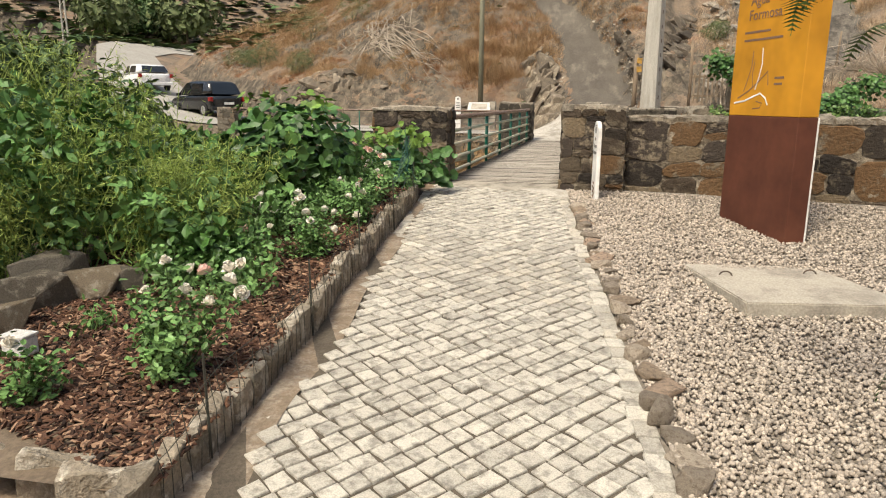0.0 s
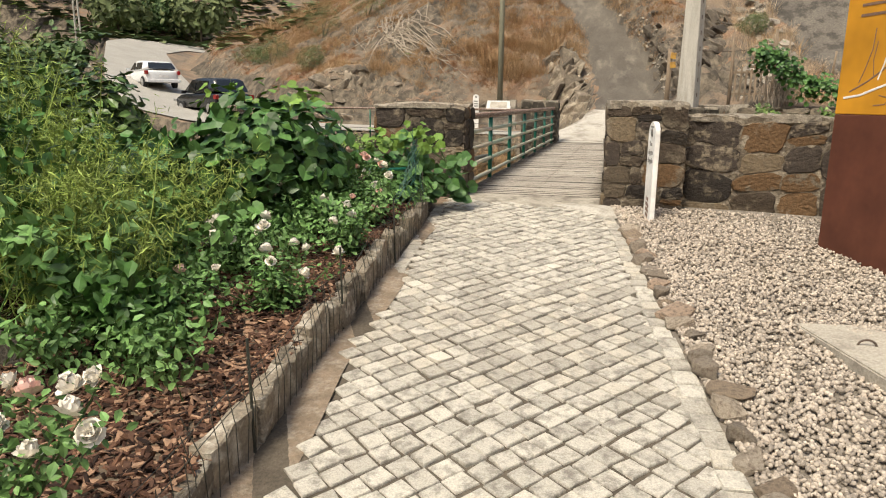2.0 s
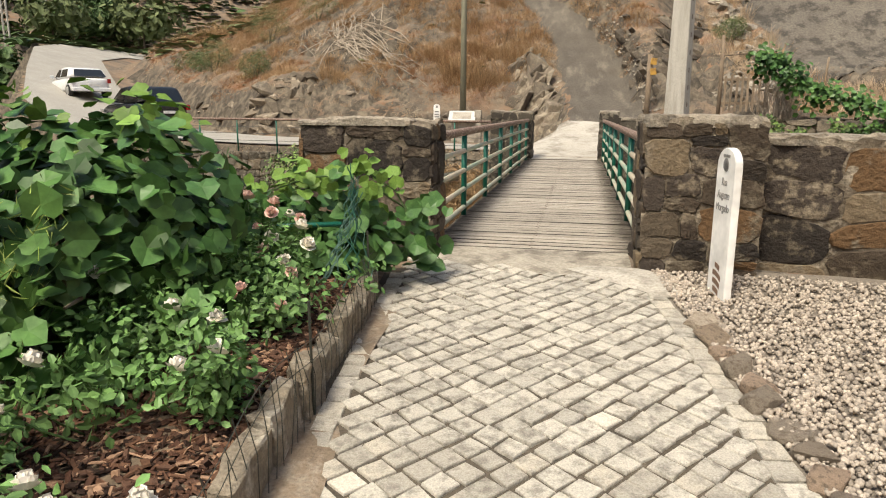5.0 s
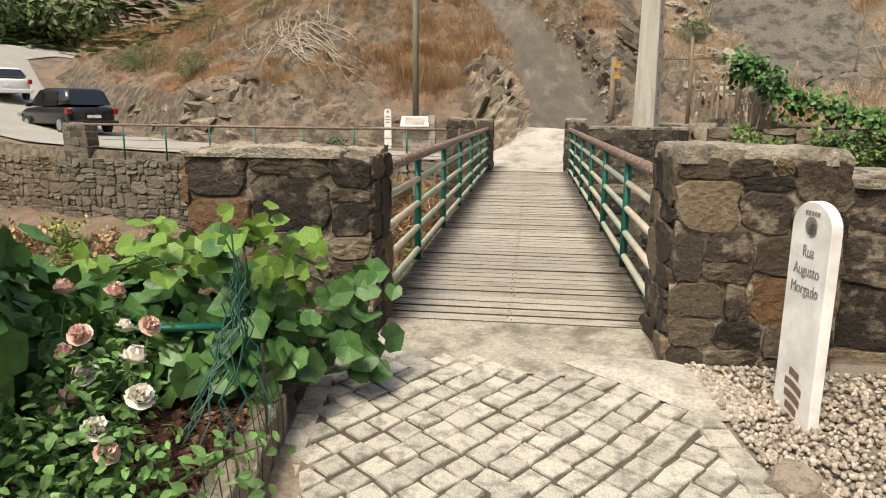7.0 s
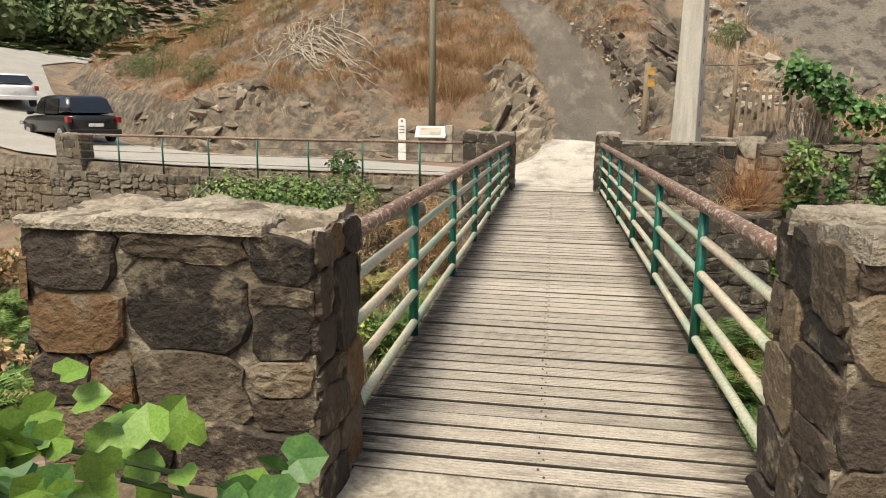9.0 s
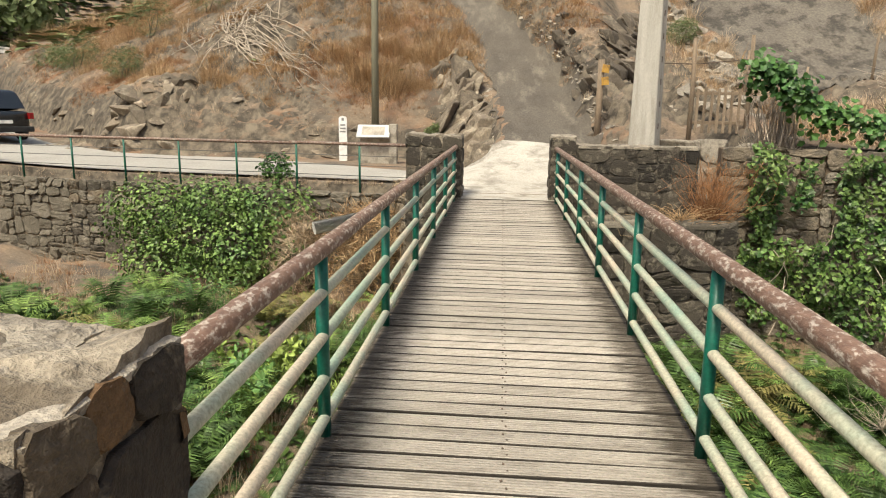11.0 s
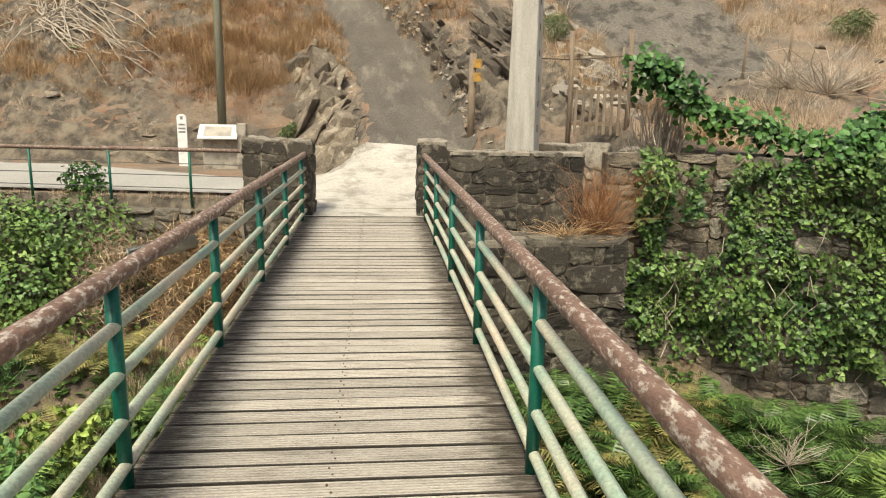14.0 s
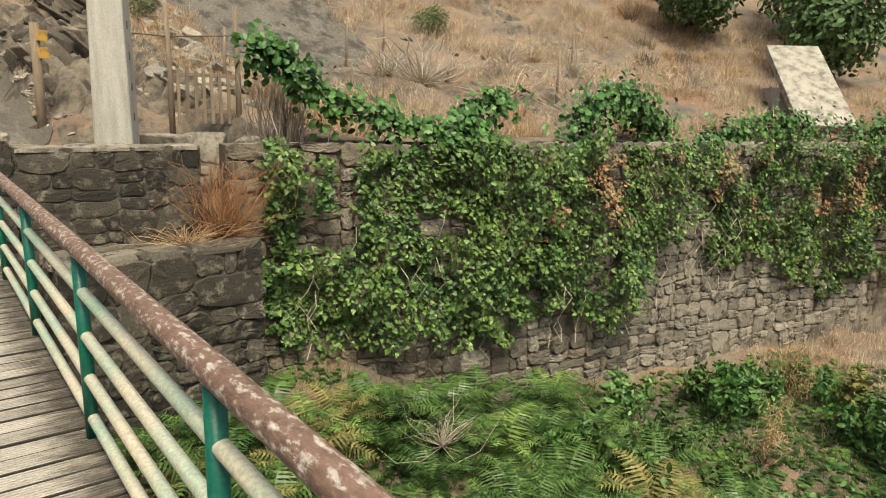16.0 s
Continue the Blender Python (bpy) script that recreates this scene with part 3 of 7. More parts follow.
POSTS = [1.742 + 1.765 * i for i in range(6)]
for side in (-1, 1):
    rail = thing("bridge_railing", (side * HALF, 0, 0), "green steel railing with a peeling brown handrail", "railing", "bridge railings")
    bm = bmesh.new()
    tube(bm, [(0, 0.05 + 11.1 * i / 20, 0.932) for i in range(21)], 0.043, 12)
    part("handrail", bm, "rail_brown", rail, "brown painted handrail, flaking to pale metal", True)
    for zz in (0.725, 0.51, 0.30, 0.095):
        bm = bmesh.new()
        tube(bm, [(0.004, 0.05 + 11.05 * q / 12, zz) for q in range(13)], 0.027, 10)
        part("bar", bm, "rail_green", rail, "faded green bar with rusty tan patches", True)
    for yy in POSTS:
        bm = bmesh.new()
        tube(bm, [(0.0, yy, -0.1), (0.0, yy, 0.895)], 0.031, 12)
        part("post", bm, "post_green", rail, "dark green round post", True)


# ---- stonework ----
def stone_cells(rng, u0, v0, u1, v1, size, out):
    w, h = u1 - u0, v1 - v0
    lim = size * rng.uniform(0.6, 1.6)
    if w <= lim * 1.5 and h <= lim * 0.95:
        out.append((u0, v0, u1, v1))
        return
    t = rng.uniform(0.28, 0.72)
    if w > h * 1.45:
        stone_cells(rng, u0, v0, u0 + w * t, v1, size, out)
        stone_cells(rng, u0 + w * t, v0, u1, v1, size, out)
    else:
        stone_cells(rng, u0, v0, u1, v0 + h * t, size, out)
        stone_cells(rng, u0, v0 + h * t, u1, v1, size, out)


def stone_shape(rng, w, h, proud, gap):
    """A rough-faced stone, w by h, centred, its face towards +z of the local frame (u, v, depth): an uneven outline of sixteen points."""
    hw, hh = w / 2 - gap, h / 2 - gap
    e = rng.uniform(4.0, 12.0)
    pts = []
    ph = rng.uniform(0, 6, 3)
    for k in range(16):
        a = k * math.tau / 16 + 0.2
        ca_, sa_ = math.cos(a), math.sin(a)
        r = (abs(ca_) ** e + abs(sa_) ** e) ** (-1 / e)
        r *= 1.0 + 0.045 * math.sin(2 * a + ph[0]) + 0.05 * math.sin(3 * a + ph[1]) + 0.03 * math.sin(7 * a + ph[2]) + rng.normal(0, 0.015)
        pts.append((ca_ * r * hw, sa_ * r * hh))
    tx, ty = rng.normal(0, 0.3) * proud / max(hw, 0.03), rng.normal(0, 0.3) * proud / max(hh, 0.03)
    rings = []
    for k, d in ((1.0, -0.03), (0.985, proud * 0.45), (0.93, proud * 0.85), (0.55, proud)):
        rings.append([(x * k, yy * k, d + (tx * x * k + ty * yy * k + rng.uniform(-0.22, 0.22) * proud if k < 0.95 else 0)) for x, yy in pts])
    v = [p for r in rings for p in r] + [(rng.uniform(-0.2, 0.2) * hw, rng.uniform(-0.2, 0.2) * hh, proud * rng.uniform(0.8, 1.2))]
    f = []
    for r in (0, 1, 2):
        for k in range(16):
            f.append((r * 16 + k, r * 16 + (k + 1) % 16, (r + 1) * 16 + (k + 1) % 16, (r + 1) * 16 + k))
    f += [(48 + k, 48 + (k + 1) % 16, 64) for k in range(16)]
    ca_, sa_ = math.cos(rng.normal(0, 0.05)), math.sin(rng.normal(0, 0.05))
    v = [(x * ca_ - yy * sa_, x * sa_ + yy * ca_, d) for x, yy, d in v]
    return v, f


def rough_core(name, x0, x1, y0, y1, z0, z1, material, parent, label="", step=0.035, amp=0.016, seed=0.0, chip=0.0):
    """Mortar of a wall: a block whose faces are lumpy, with a ragged crest."""
    v, f = [], []

    def sheet(o, u, w, nu, nw):
        b = len(v)
        for i in range(nu + 1):
            for j in range(nw + 1):
                p = Vector(o) + Vector(u) * (i / nu) + Vector(w) * (j / nw)
                q = p + Vector((seed, seed * 0.7, 0))
                k = noise.noise_vector(q * 4.5) * amp + noise.noise_vector(q * 13) * amp * 0.6
                edge = max(0.0, 1 - (z1 - p.z) / 0.10)
                k.z += edge * (noise.noise(q * 6) * chip + noise.noise(q * 19) * chip * 0.4)
                v.append(tuple(p + k))
        for i in range(nu):
            for j in range(nw):
                a = b + i * (nw + 1) + j
                f.append((a, a + nw + 1, a + nw + 2, a + 1))

    def cells(d):
        return max(1, int(d / step))

    X, Y, Z = x1 - x0, y1 - y0, z1 - z0
    sheet((x0, y0, z0), (X, 0, 0), (0, 0, Z), cells(X), cells(Z))
    sheet((x1, y1, z0), (-X, 0, 0), (0, 0, Z), cells(X), cells(Z))
    sheet((x0, y1, z0), (0, -Y, 0), (0, 0, Z), cells(Y), cells(Z))
    sheet((x1, y0, z0), (0, Y, 0), (0, 0, Z), cells(Y), cells(Z))
    sheet((x0, y0, z1), (X, 0, 0), (0, Y, 0), cells(X), cells(Y))
    return raw(name, v, f, material, parent, label)


def stone_face(parent, origin, u, n, length, height, size, seed, material, proud=0.034, gap=0.002, joined=False, top=None, name="stone"):
    """Stones over one face: origin at its lower corner, u along, n outwards, z up."""
    rng = np.random.default_rng(seed)
    cells = []
    stone_cells(rng, 0, 0, length, height, size, cells)
    o, u, n = Vector(origin), Vector(u).normalized(), Vector(n).normalized()
    m = Matrix((u, Vector((0, 0, 1)), n)).transposed()
    va, fa = [], []
    for u0, v0, u1, v1 in cells:
        if top is not None and v0 > top((u0 + u1) / 2) - 0.05:
            continue
        v, f = stone_shape(rng, u1 - u0, v1 - v0, proud * rng.uniform(0.6, 1.3), gap)
        c = o + u * (u0 + u1) / 2 + Vector((0, 0, (v0 + v1) / 2))
        uc, vc = (u0 + u1) / 2, (v0 + v1) / 2
        fr, am = 0.55 / size, 0.17 * size
        v = [(p + am * float(wobble((p + uc) * 1.0, q + vc, fr, seed % 7)) * min(1, (p + uc) / 0.12 if p + uc < 0.12 else (length - p - uc) / 0.12), q + am * float(wobble(q + vc, (p + uc) * 1.1, fr, seed % 5 + 2)) * min(1, max(0, height - q - vc) / 0.1), r) for p, q, r in v]
        w = [m @ Vector(p) for p in v]
        if joined:
            b = len(va)
            va += [tuple(p + c) for p in w]
            fa += [tuple(i + b for i in q) for q in f]
        else:
            ob = raw(name, [tuple(p) for p in w], f, material, parent)
            ob.location = c
    if joined:
        ob = raw(name + "s", va, fa, material, parent)
        ob["kind"] = "stuff"
        return ob


def cap_slabs(parent, x0, x1, y0, y1, z, seed, material="capstone", thick=0.05, size=0.42, over=0.012, name="capstone"):
    """Rough flat stones over a wall's top."""
    rng = np.random.default_rng(seed)
    cells = []
    stone_cells(rng, x0 - over, y0 - over, x1 + over, y1 + over, size, cells)
    for u0, v0, u1, v1 in cells:
        v, f = stone_shape(rng, u1 - u0, v1 - v0, thick * rng.uniform(0.7, 1.15), 0.003)
        ob = raw(name, v, f, material, parent)
        ob.location = ((u0 + u1) / 2, (v0 + v1) / 2, z)


def pillar(x0, x1, y0, y1, z0, z1, seed, material, label, faces, size=0.3, kind="thing", name="stone_pillar", cap=True):
    p = thing(name, ((x0 + x1) / 2, (y0 + y1) / 2, z0), label, "wall" if kind == "structure" else "pillar", "bridge end pillars", kind="structure" if kind == "structure" else "")
    cx, cy = (x0 + x1) / 2, (y0 + y1) / 2
    rough_core("mortar_core", x0 - cx + 0.006, x1 - cx - 0.006, y0 - cy + 0.006, y1 - cy - 0.006, -0.5, z1 - z0 - 0.03, "mortar", p, "sandy mortar between the stones", 0.035, 0.014, seed * 3.1, 0.05)
    a, b, h = (x1 - x0) / 2, (y1 - y0) / 2, z1 - z0 - 0.05
    spec = dict(front=((-a, -b, 0), (1, 0, 0), (0, -1, 0), 2 * a), back=((a, b, 0), (-1, 0, 0), (0, 1, 0), 2 * a),
                left=((-a, b, 0), (0, -1, 0), (-1, 0, 0), 2 * b), right=((a, -b, 0), (0, 1, 0), (1, 0, 0), 2 * b))
    for i, fc in enumerate(faces):
        o, u, n, ln = spec[fc]
        stone_face(p, o, u, n, ln, h, size, seed * 10 + i, material, 0.017, 0.003)
    if cap:
        cap_slabs(p, -a, a, -b, b, z1 - z0 - 0.055, seed + 77)
    return p


def layered_cap(parent, x0, x1, y0, y1, z, seed, thick=0.055, material="capstone"):
    """One broad slate slab, split along its layers, with a ragged outline."""
    nx, ny = int((x1 - x0) / 0.018), int((y1 - y0) / 0.018)
    uu, vv = np.meshgrid(np.linspace(-1, 1, nx), np.linspace(-1, 1, ny), indexing="ij")
    cx, cy, hx, hy = (x0 + x1) / 2, (y0 + y1) / 2, (x1 - x0) / 2, (y1 - y0) / 2
    rag = 1 + 0.03 * wobble(uu * 2 + seed, vv * 2, 3.0, seed) + 0.016 * wobble(uu * 3, vv * 3, 7.0, seed + 1)
    X, Y = cx + uu * hx * rag, cy + vv * hy * rag
    lay = wobble(X, Y * 1.8, 2.6, seed + 2) + 0.5 * wobble(X, Y, 7.0, seed + 3) + 0.22 * wobble(X, Y, 19.0, seed + 4)
    Z = z + thick * (0.62 + 0.42 * np.floor(lay * 3.2) / 3.2) + 0.004 * wobble(X, Y, 26.0, seed + 5)
    edge = np.maximum(np.abs(uu), np.abs(vv))
    Z = np.maximum(Z - np.clip(edge - 0.94, 0, 1) * 0.25, z + 0.006)
    v = [(float(p), float(q), float(r)) for p, q, r in zip(X.ravel(), Y.ravel(), Z.ravel())]
    f = [(i * ny + j, (i + 1) * ny + j, (i + 1) * ny + j + 1, i * ny + j + 1) for i in range(nx - 1) for j in range(ny - 1)]
    rim = [j for j in range(ny)] + [i * ny + ny - 1 for i in range(1, nx)] + [(nx - 1) * ny + j for j in range(ny - 2, -1, -1)] + [i * ny for i in range(nx - 2, 0, -1)]
    base = len(v)
    v += [(v[k][0] * 0.99 + cx * 0.01, v[k][1] * 0.99 + cy * 0.01, z - 0.012) for k in rim]
    m = len(rim)
    f += [(rim[k], rim[(k + 1) % m], base + (k + 1) % m, base + k) for k in range(m)] + [tuple(base + k for k in range(m))[::-1]]
    return raw("capstone", v, f, material, parent, "broad pale slate slab split in layers")


lp = pillar(-1.95, -0.82, -0.36, 0.18, -0.35, 1.10, 11, "stone", "dark brown schist pillar under a broad slate slab", ("front", "right", "left", "back"), 0.29, cap=False)
layered_cap(lp, -0.58, 0.40, -0.30, 0.285, 1.40, 21, 0.07)
layered_cap(lp, 0.38, 0.57, -0.26, 0.28, 1.385, 24, 0.03, "mortar_pale")
pillar(0.84, 1.70, -0.50, 0.18, -0.15, 1.14, 12, "stone", "brown schist pillar beside the street name post", ("front", "left", "back"), 0.28)
pillar(-1.80, -0.80, 11.0, 11.5, -0.9, 1.16, 13, "stone_dark", "grey stone pillar at the far bridge end", ("front", "right", "left"), 0.30)
pillar(0.81, 1.25, 11.0, 11.45, -0.4, 1.17, 14, "stone_dark", "grey stone pillar joining a low wall", ("front", "left"), 0.26)

# low wall behind the totem
wl = thing("wall_near", (1.70, -0.30, -0.5), "brown rubble stone wall along the gravel", "wall", kind="structure", rz=-8)
rough_core("mortar_core", 0, 9.0, 0.0, 0.5, -0.3, 1.49, "mortar", wl, "sandy mortar", 0.05, 0.018, 4.0, 0.05)
stone_face(wl, (0, 0.0, 0.0), (1, 0, 0), (0, -1, 0), 9.0, 1.44, 0.40, 31, "stone", 0.018, 0.004)
cap_slabs(wl, 0, 9.0, 0, 0.5, 1.46, 32, "capstone", 0.05, 0.4, 0.02)

# far low wall on the right of the bridge end
wf = thing("wall_far", (1.25, 11.0, -0.3), "dark stone parapet wall with flat top", "wall", kind="structure")
rough_core("mortar_core", 0, 2.15, 0.03, 0.5, -3.2, 1.28, "mortar_dark", wf, "", 0.05, 0.02, 9.0, 0.05)
stone_face(wf, (-0.4, 0.03, -2.7), (1, 0, 0), (0, -1, 0), 2.55, 3.95, 0.34, 41, "stone_dark", 0.018, 0.008)
cap_slabs(wf, 0, 2.15, 0.03, 0.5, 1.28, 42, "capstone", 0.035, 0.45, 0.02)


# ---- street name post, totem, manhole slab ----
def writing(text, size, at, parent, material, name="lettering", extrude=0.0015):
    cu = bpy.data.curves.new(name, "FONT")
    cu.body, cu.size, cu.align_x, cu.align_y, cu.extrude = text, size, "CENTER", "CENTER", extrude
    tmp = bpy.data.objects.new("tmp", cu)
    scene.collection.objects.link(tmp)
    me = bpy.data.meshes.new_from_object(tmp.evaluated_get(bpy.context.evaluated_depsgraph_get()))
    bpy.data.objects.remove(tmp)
    me.materials.clear()
    me.materials.append(M[material])
    ob = new(name, me)
    ob.parent = parent
    ob.matrix_local = at
    return ob


def post_outline(w, h, depth, bm):
    pts = [(-w / 2, 0), (w / 2, 0)] + [(w / 2 * math.cos(a), h - w / 2 * 0.8 + w / 2 * 0.8 * math.sin(a)) for a in np.linspace(0, math.pi, 13)]
    vs = [bm.verts.new((x, -depth / 2, z)) for x, z in pts]
    f = bm.faces.new(vs)
    r = bmesh.ops.extrude_face_region(bm, geom=[f])
    for v in r["geom"]:
        if isinstance(v, bmesh.types.BMVert):
            v.co.y += depth
    bmesh.ops.recalc_face_normals(bm, faces=bm.faces)
    bmesh.ops.bevel(bm, geom=list(bm.edges), offset=0.004, segments=1, affect="EDGES")


sign = thing("street_name_post", (1.335, -1.03, -0.17), "white round-topped street name post in gravel", "sign post", rz=-79)
bm = bmesh.new()
post_outline(0.29, 1.11, 0.05, bm)
part("panel", bm, "white", sign)
up = Matrix.Rotation(radians(90), 4, "X")
for k, (s, zz) in enumerate((("Rua", 0.885), ("Augusto", 0.80), ("Morgado", 0.715))):
    writing(s, 0.066, Matrix.Translation((0, -0.0265, zz)) @ up @ Matrix.Diagonal((0.86, 1.12, 1, 1)), sign, "grey_print")
bm = bmesh.new()
for r_, zz, dx in ((0.042, 1.0, 0.0), (0.03, 0.985, 0.012)):
    tube(bm, [(dx, -0.0252, zz), (dx, -0.0285, zz)], r_, 16)
for q in range(5):
    box(bm, -0.05 + 0.022 * q, -0.036 + 0.022 * q, -0.0285, -0.0252, 1.048, 1.066)
part("crest", bm, "grey_print", sign, "grey printed crest")
for q in range(5):
    bm = bmesh.new()
    w = (0.075, 0.13, 0.12, 0.09, 0.15)[q]
    box(bm, -w / 2, w / 2, -0.0275, -0.0252, 0.30 - 0.055 * q, 0.335 - 0.055 * q, 0.0)
    bmesh.ops.subdivide_edges(bm, edges=[e for e in bm.edges if abs(e.verts[0].co.x - e.verts[1].co.x) > 0.05], cuts=6)
    for v in bm.verts:
        v.co.z += -2.2 * v.co.x ** 2 - 0.22 * v.co.x
    part("emblem_bar", bm, "brown_print", sign, "brown printed emblem stripe")

totem = thing("information_totem", (3.005, -2.28, -0.24), "tall orange and rust-brown information totem on gravel", "totem", rz=-65.7)
TW, TD = 1.14, 0.22
bm = bmesh.new()
box(bm, -TW / 2, TW / 2, 0, TD, -0.1, 1.285, 0.006)
part("base", bm, "rust", totem, "rust-brown steel base")
bm = bmesh.new()
box(bm, -TW / 2, TW / 2, 0, TD, 1.287, 3.3, 0.006)
part("panel", bm, "orange", totem, "orange printed panel")

STROKES = [("white", [(0.07, 1.42), (0.22, 1.44), (0.36, 1.49), (0.45, 1.52), (0.53, 1.47), (0.57, 1.40)], 0.010), ("white", [(0.43, 1.98), (0.44, 1.82), (0.41, 1.68), (0.37, 1.56)], 0.008),
           ("brown_print", [(0.12, 1.47), (0.28, 1.55), (0.40, 1.63), (0.53, 1.74), (0.55, 1.60)], 0.007), ("brown_print", [(0.30, 1.96), (0.29, 1.80), (0.24, 1.64), (0.20, 1.54)], 0.006), ("brown_print", [(0.33, 1.86), (0.31, 1.72), (0.33, 1.58)], 0.005),
           ("brown_print", [(0.40, 1.44), (0.49, 1.42), (0.46, 1.37), (0.36, 1.36)], 0.005)]
for m_, pts, r in STROKES:
    bm = bmesh.new()
    tube(bm, [(-TW / 2 + fx_ * TW, -0.002, zz) for fx_, zz in pts], r, 6)
    for v in bm.verts:
        v.co.y = -0.002 + (v.co.y + 0.002) * 0.25
    part("drawn_line", bm, m_, totem, "drawn line of the printed sketch")
for zz, w in ((2.14, 0.42), (2.06, 0.62), (1.66, 0.14), (1.60, 0.12)):
    bm = bmesh.new()
    x0 = -TW / 2 + (0.16 if zz > 2 else 0.72)
    box(bm, x0, x0 + w, -0.003, 0.0, zz, zz + 0.022)
    part("print_bar", bm, "brown_print", totem, "brown printed line")
writing("Formosa", 0.15, Matrix.Translation((-0.1, -0.003, 2.32)) @ up, totem, "brown_print")
writing("Água", 0.15, Matrix.Translation((-0.2, -0.003, 2.47)) @ up, totem, "brown_print")
bm = bmesh.new()
box(bm, TW / 2 - 0.012, TW / 2 + 0.006, TD - 0.004, TD + 0.012, 0.0, 1.28, 0.002)
part("edge_strip", bm, "white", totem, "pale metal edge strip")

slab = thing("concrete_cover_slab", (3.0, -4.17, -0.43), "flat concrete cover slab with iron lifting rings", "concrete slab", rz=0)
bm = bmesh.new()
sl = [(-0.82, 0.47), (-0.48, -0.70), (0.75, -0.48), (0.30, 0.66)]
vs = [bm.verts.new((x, yy, 0.02)) for x, yy in sl]
f = bm.faces.new(vs)
r = bmesh.ops.extrude_face_region(bm, geom=[f])
for v in r["geom"]:
    if isinstance(v, bmesh.types.BMVert):
        v.co.z += 0.15
bmesh.ops.recalc_face_normals(bm, faces=bm.faces)
bmesh.ops.bevel(bm, geom=list(bm.edges), offset=0.01, segments=2, affect="EDGES")
part("slab", bm, "slab", slab)
for px, py in ((-0.5, 0.12), (0.22, 0.36)):
    bm = bmesh.new()
    tube(bm, [(px + 0.05 * math.cos(a), py, 0.165 + 0.04 * math.sin(a)) for a in np.linspace(-0.2, math.pi + 0.2, 10)], 0.007, 6)
    part("lifting_ring", bm, "iron", slab, "rusty iron lifting ring")

# ---- far side poles ----
pole = thing("concrete_utility_pole", (2.72, 12.5, 0.03), "square tapered concrete utility pole", "utility pole", rz=-28)
bm = bmesh.new()
for (a, z) in ((0.27, 0.0),):
    box(bm, -a, a, -a * 0.8, a * 0.8, 0, 9.5, 0.02)
for v in bm.verts:
    k = 1 - 0.055 * v.co.z
    v.co.x *= k
    v.co.y *= k
part("shaft", bm, "pole", pole)
for k in range(12):
    bm = bmesh.new()
    zz = 1.25 + k * 0.42
    w = 0.27 * (1 - 0.055 * zz)
    box(bm, w - 0.004, w + 0.003, -0.035, 0.015, zz, zz + 0.11)
    part("step_hole", bm, "iron", pole, "dark slot for climbing")

tp = thing("thin_pole", (-4.05, 20.0, 0.1), "thin grey-green wooden pole by the road", "pole")
bm = bmesh.new()
tube(bm, [(0, 0, -0.3), (0, 0, 9)], [0.12, 0.09], 10)
part("shaft", bm, "wood_pole", tp, "", True)


# ---- path and setts ----
def left_edge(y):
    return -0.93 - 0.112 * (y + 1.7)


def right_edge(y):
    return 0.93 - 0.146 * (y + 1.3)


path = ribbon("path_bed", [((left_edge(yy) - 0.05, yy), (right_edge(yy) + 0.12, yy)) for yy in np.arange(-13, -0.55, 0.25)], lambda x, y: path_z(y), "joint", "dusty joints under the stone path", "path", 0.002)
sill = ribbon("concrete_sill", [((-0.80, yy), (0.80, yy)) for yy in np.arange(-0.74, 0.03, 0.05)], lambda x, y: path_z(y), "concrete", "worn concrete strip before the bridge deck", "pavement", 0.012)
gbed = ribbon("gravel_bed", [((right_edge(yy) + 0.09, yy), (7.5, yy)) for yy in np.arange(-13, -0.1, 0.3)], lambda x, y: path_z(y), "gravel_bed", "ground under pale gravel", "gravel", 0.006)
verge = ribbon("sandy_verge", [((left_edge(yy) - 0.22, yy), (left_edge(yy) + 0.15 + 0.03 * math.sin(3 * yy), yy)) for yy in np.arange(-12, -1.0, 0.06)], lambda x, y: path_z(y) + 0.012 * math.sin(9 * x + 5 * y), "sand", "sandy dirt strip along the kerb", "dirt", 0.010)

# ---- retaining walls across the stream ----
def wall_run(name, pts, z0, z1, size, seed, material, label, n_side, joined, proud=0.04, thick=0.5):
    """A rubble wall along a polyline; n_side -1 faces the right-hand side of the run."""
    w = thing(name, (*pts[0], 0), label, "wall", kind="structure")
    ox, oy = pts[0]
    for k, ((ax, ay), (bx, by)) in enumerate(zip(pts, pts[1:])):
        d = Vector((bx - ax, by - ay, 0))
        ln = d.length
        d.normalize()
        n = Vector((d.y, -d.x, 0)) * (1 if n_side < 0 else -1)
        bm = bmesh.new()
        box(bm, 0, ln, 0, thick, z0, z1 - 0.04, 0.01)
        m = Matrix((d, -n, Vector((0, 0, 1)))).transposed()
        for v in bm.verts:
            v.co = m @ v.co + Vector((ax - ox, ay - oy, 0))
        part("core", bm, "mortar" if "near" in name else "soil", w)
        o = Vector((ax - ox, ay - oy, z0)) + n * 0.005
        stone_face(w, o, d, n, ln, z1 - z0, size, seed + k, material, proud * 1.3, 0.008, joined(k))
    return w


wall_run("wall_stream_right", [(3.9, 11.45), (5.6, 11.15), (6.7, 10.55), (8.2, 10.35), (12, 10.15), (16, 9.5), (20, 8.5), (32, 4.8)], -4.8, 1.02, 0.36, 200, "stone_wall",
         "high dry stone retaining wall overgrown with ivy", -1, lambda k: k not in (1, 2, 3))
wall_run("wall_stream_left", [(-24.0, 20.3), (-19, 16.2), (-13.9, 14.45), (-10.2, 13.8), (-6.2, 13.1), (-2.2, 12.4), (-1.75, 11.4)], -3.2, -0.12, 0.30, 260, "stone_grey",
         "dry stone retaining wall below the road", -1, lambda k: k != 3)

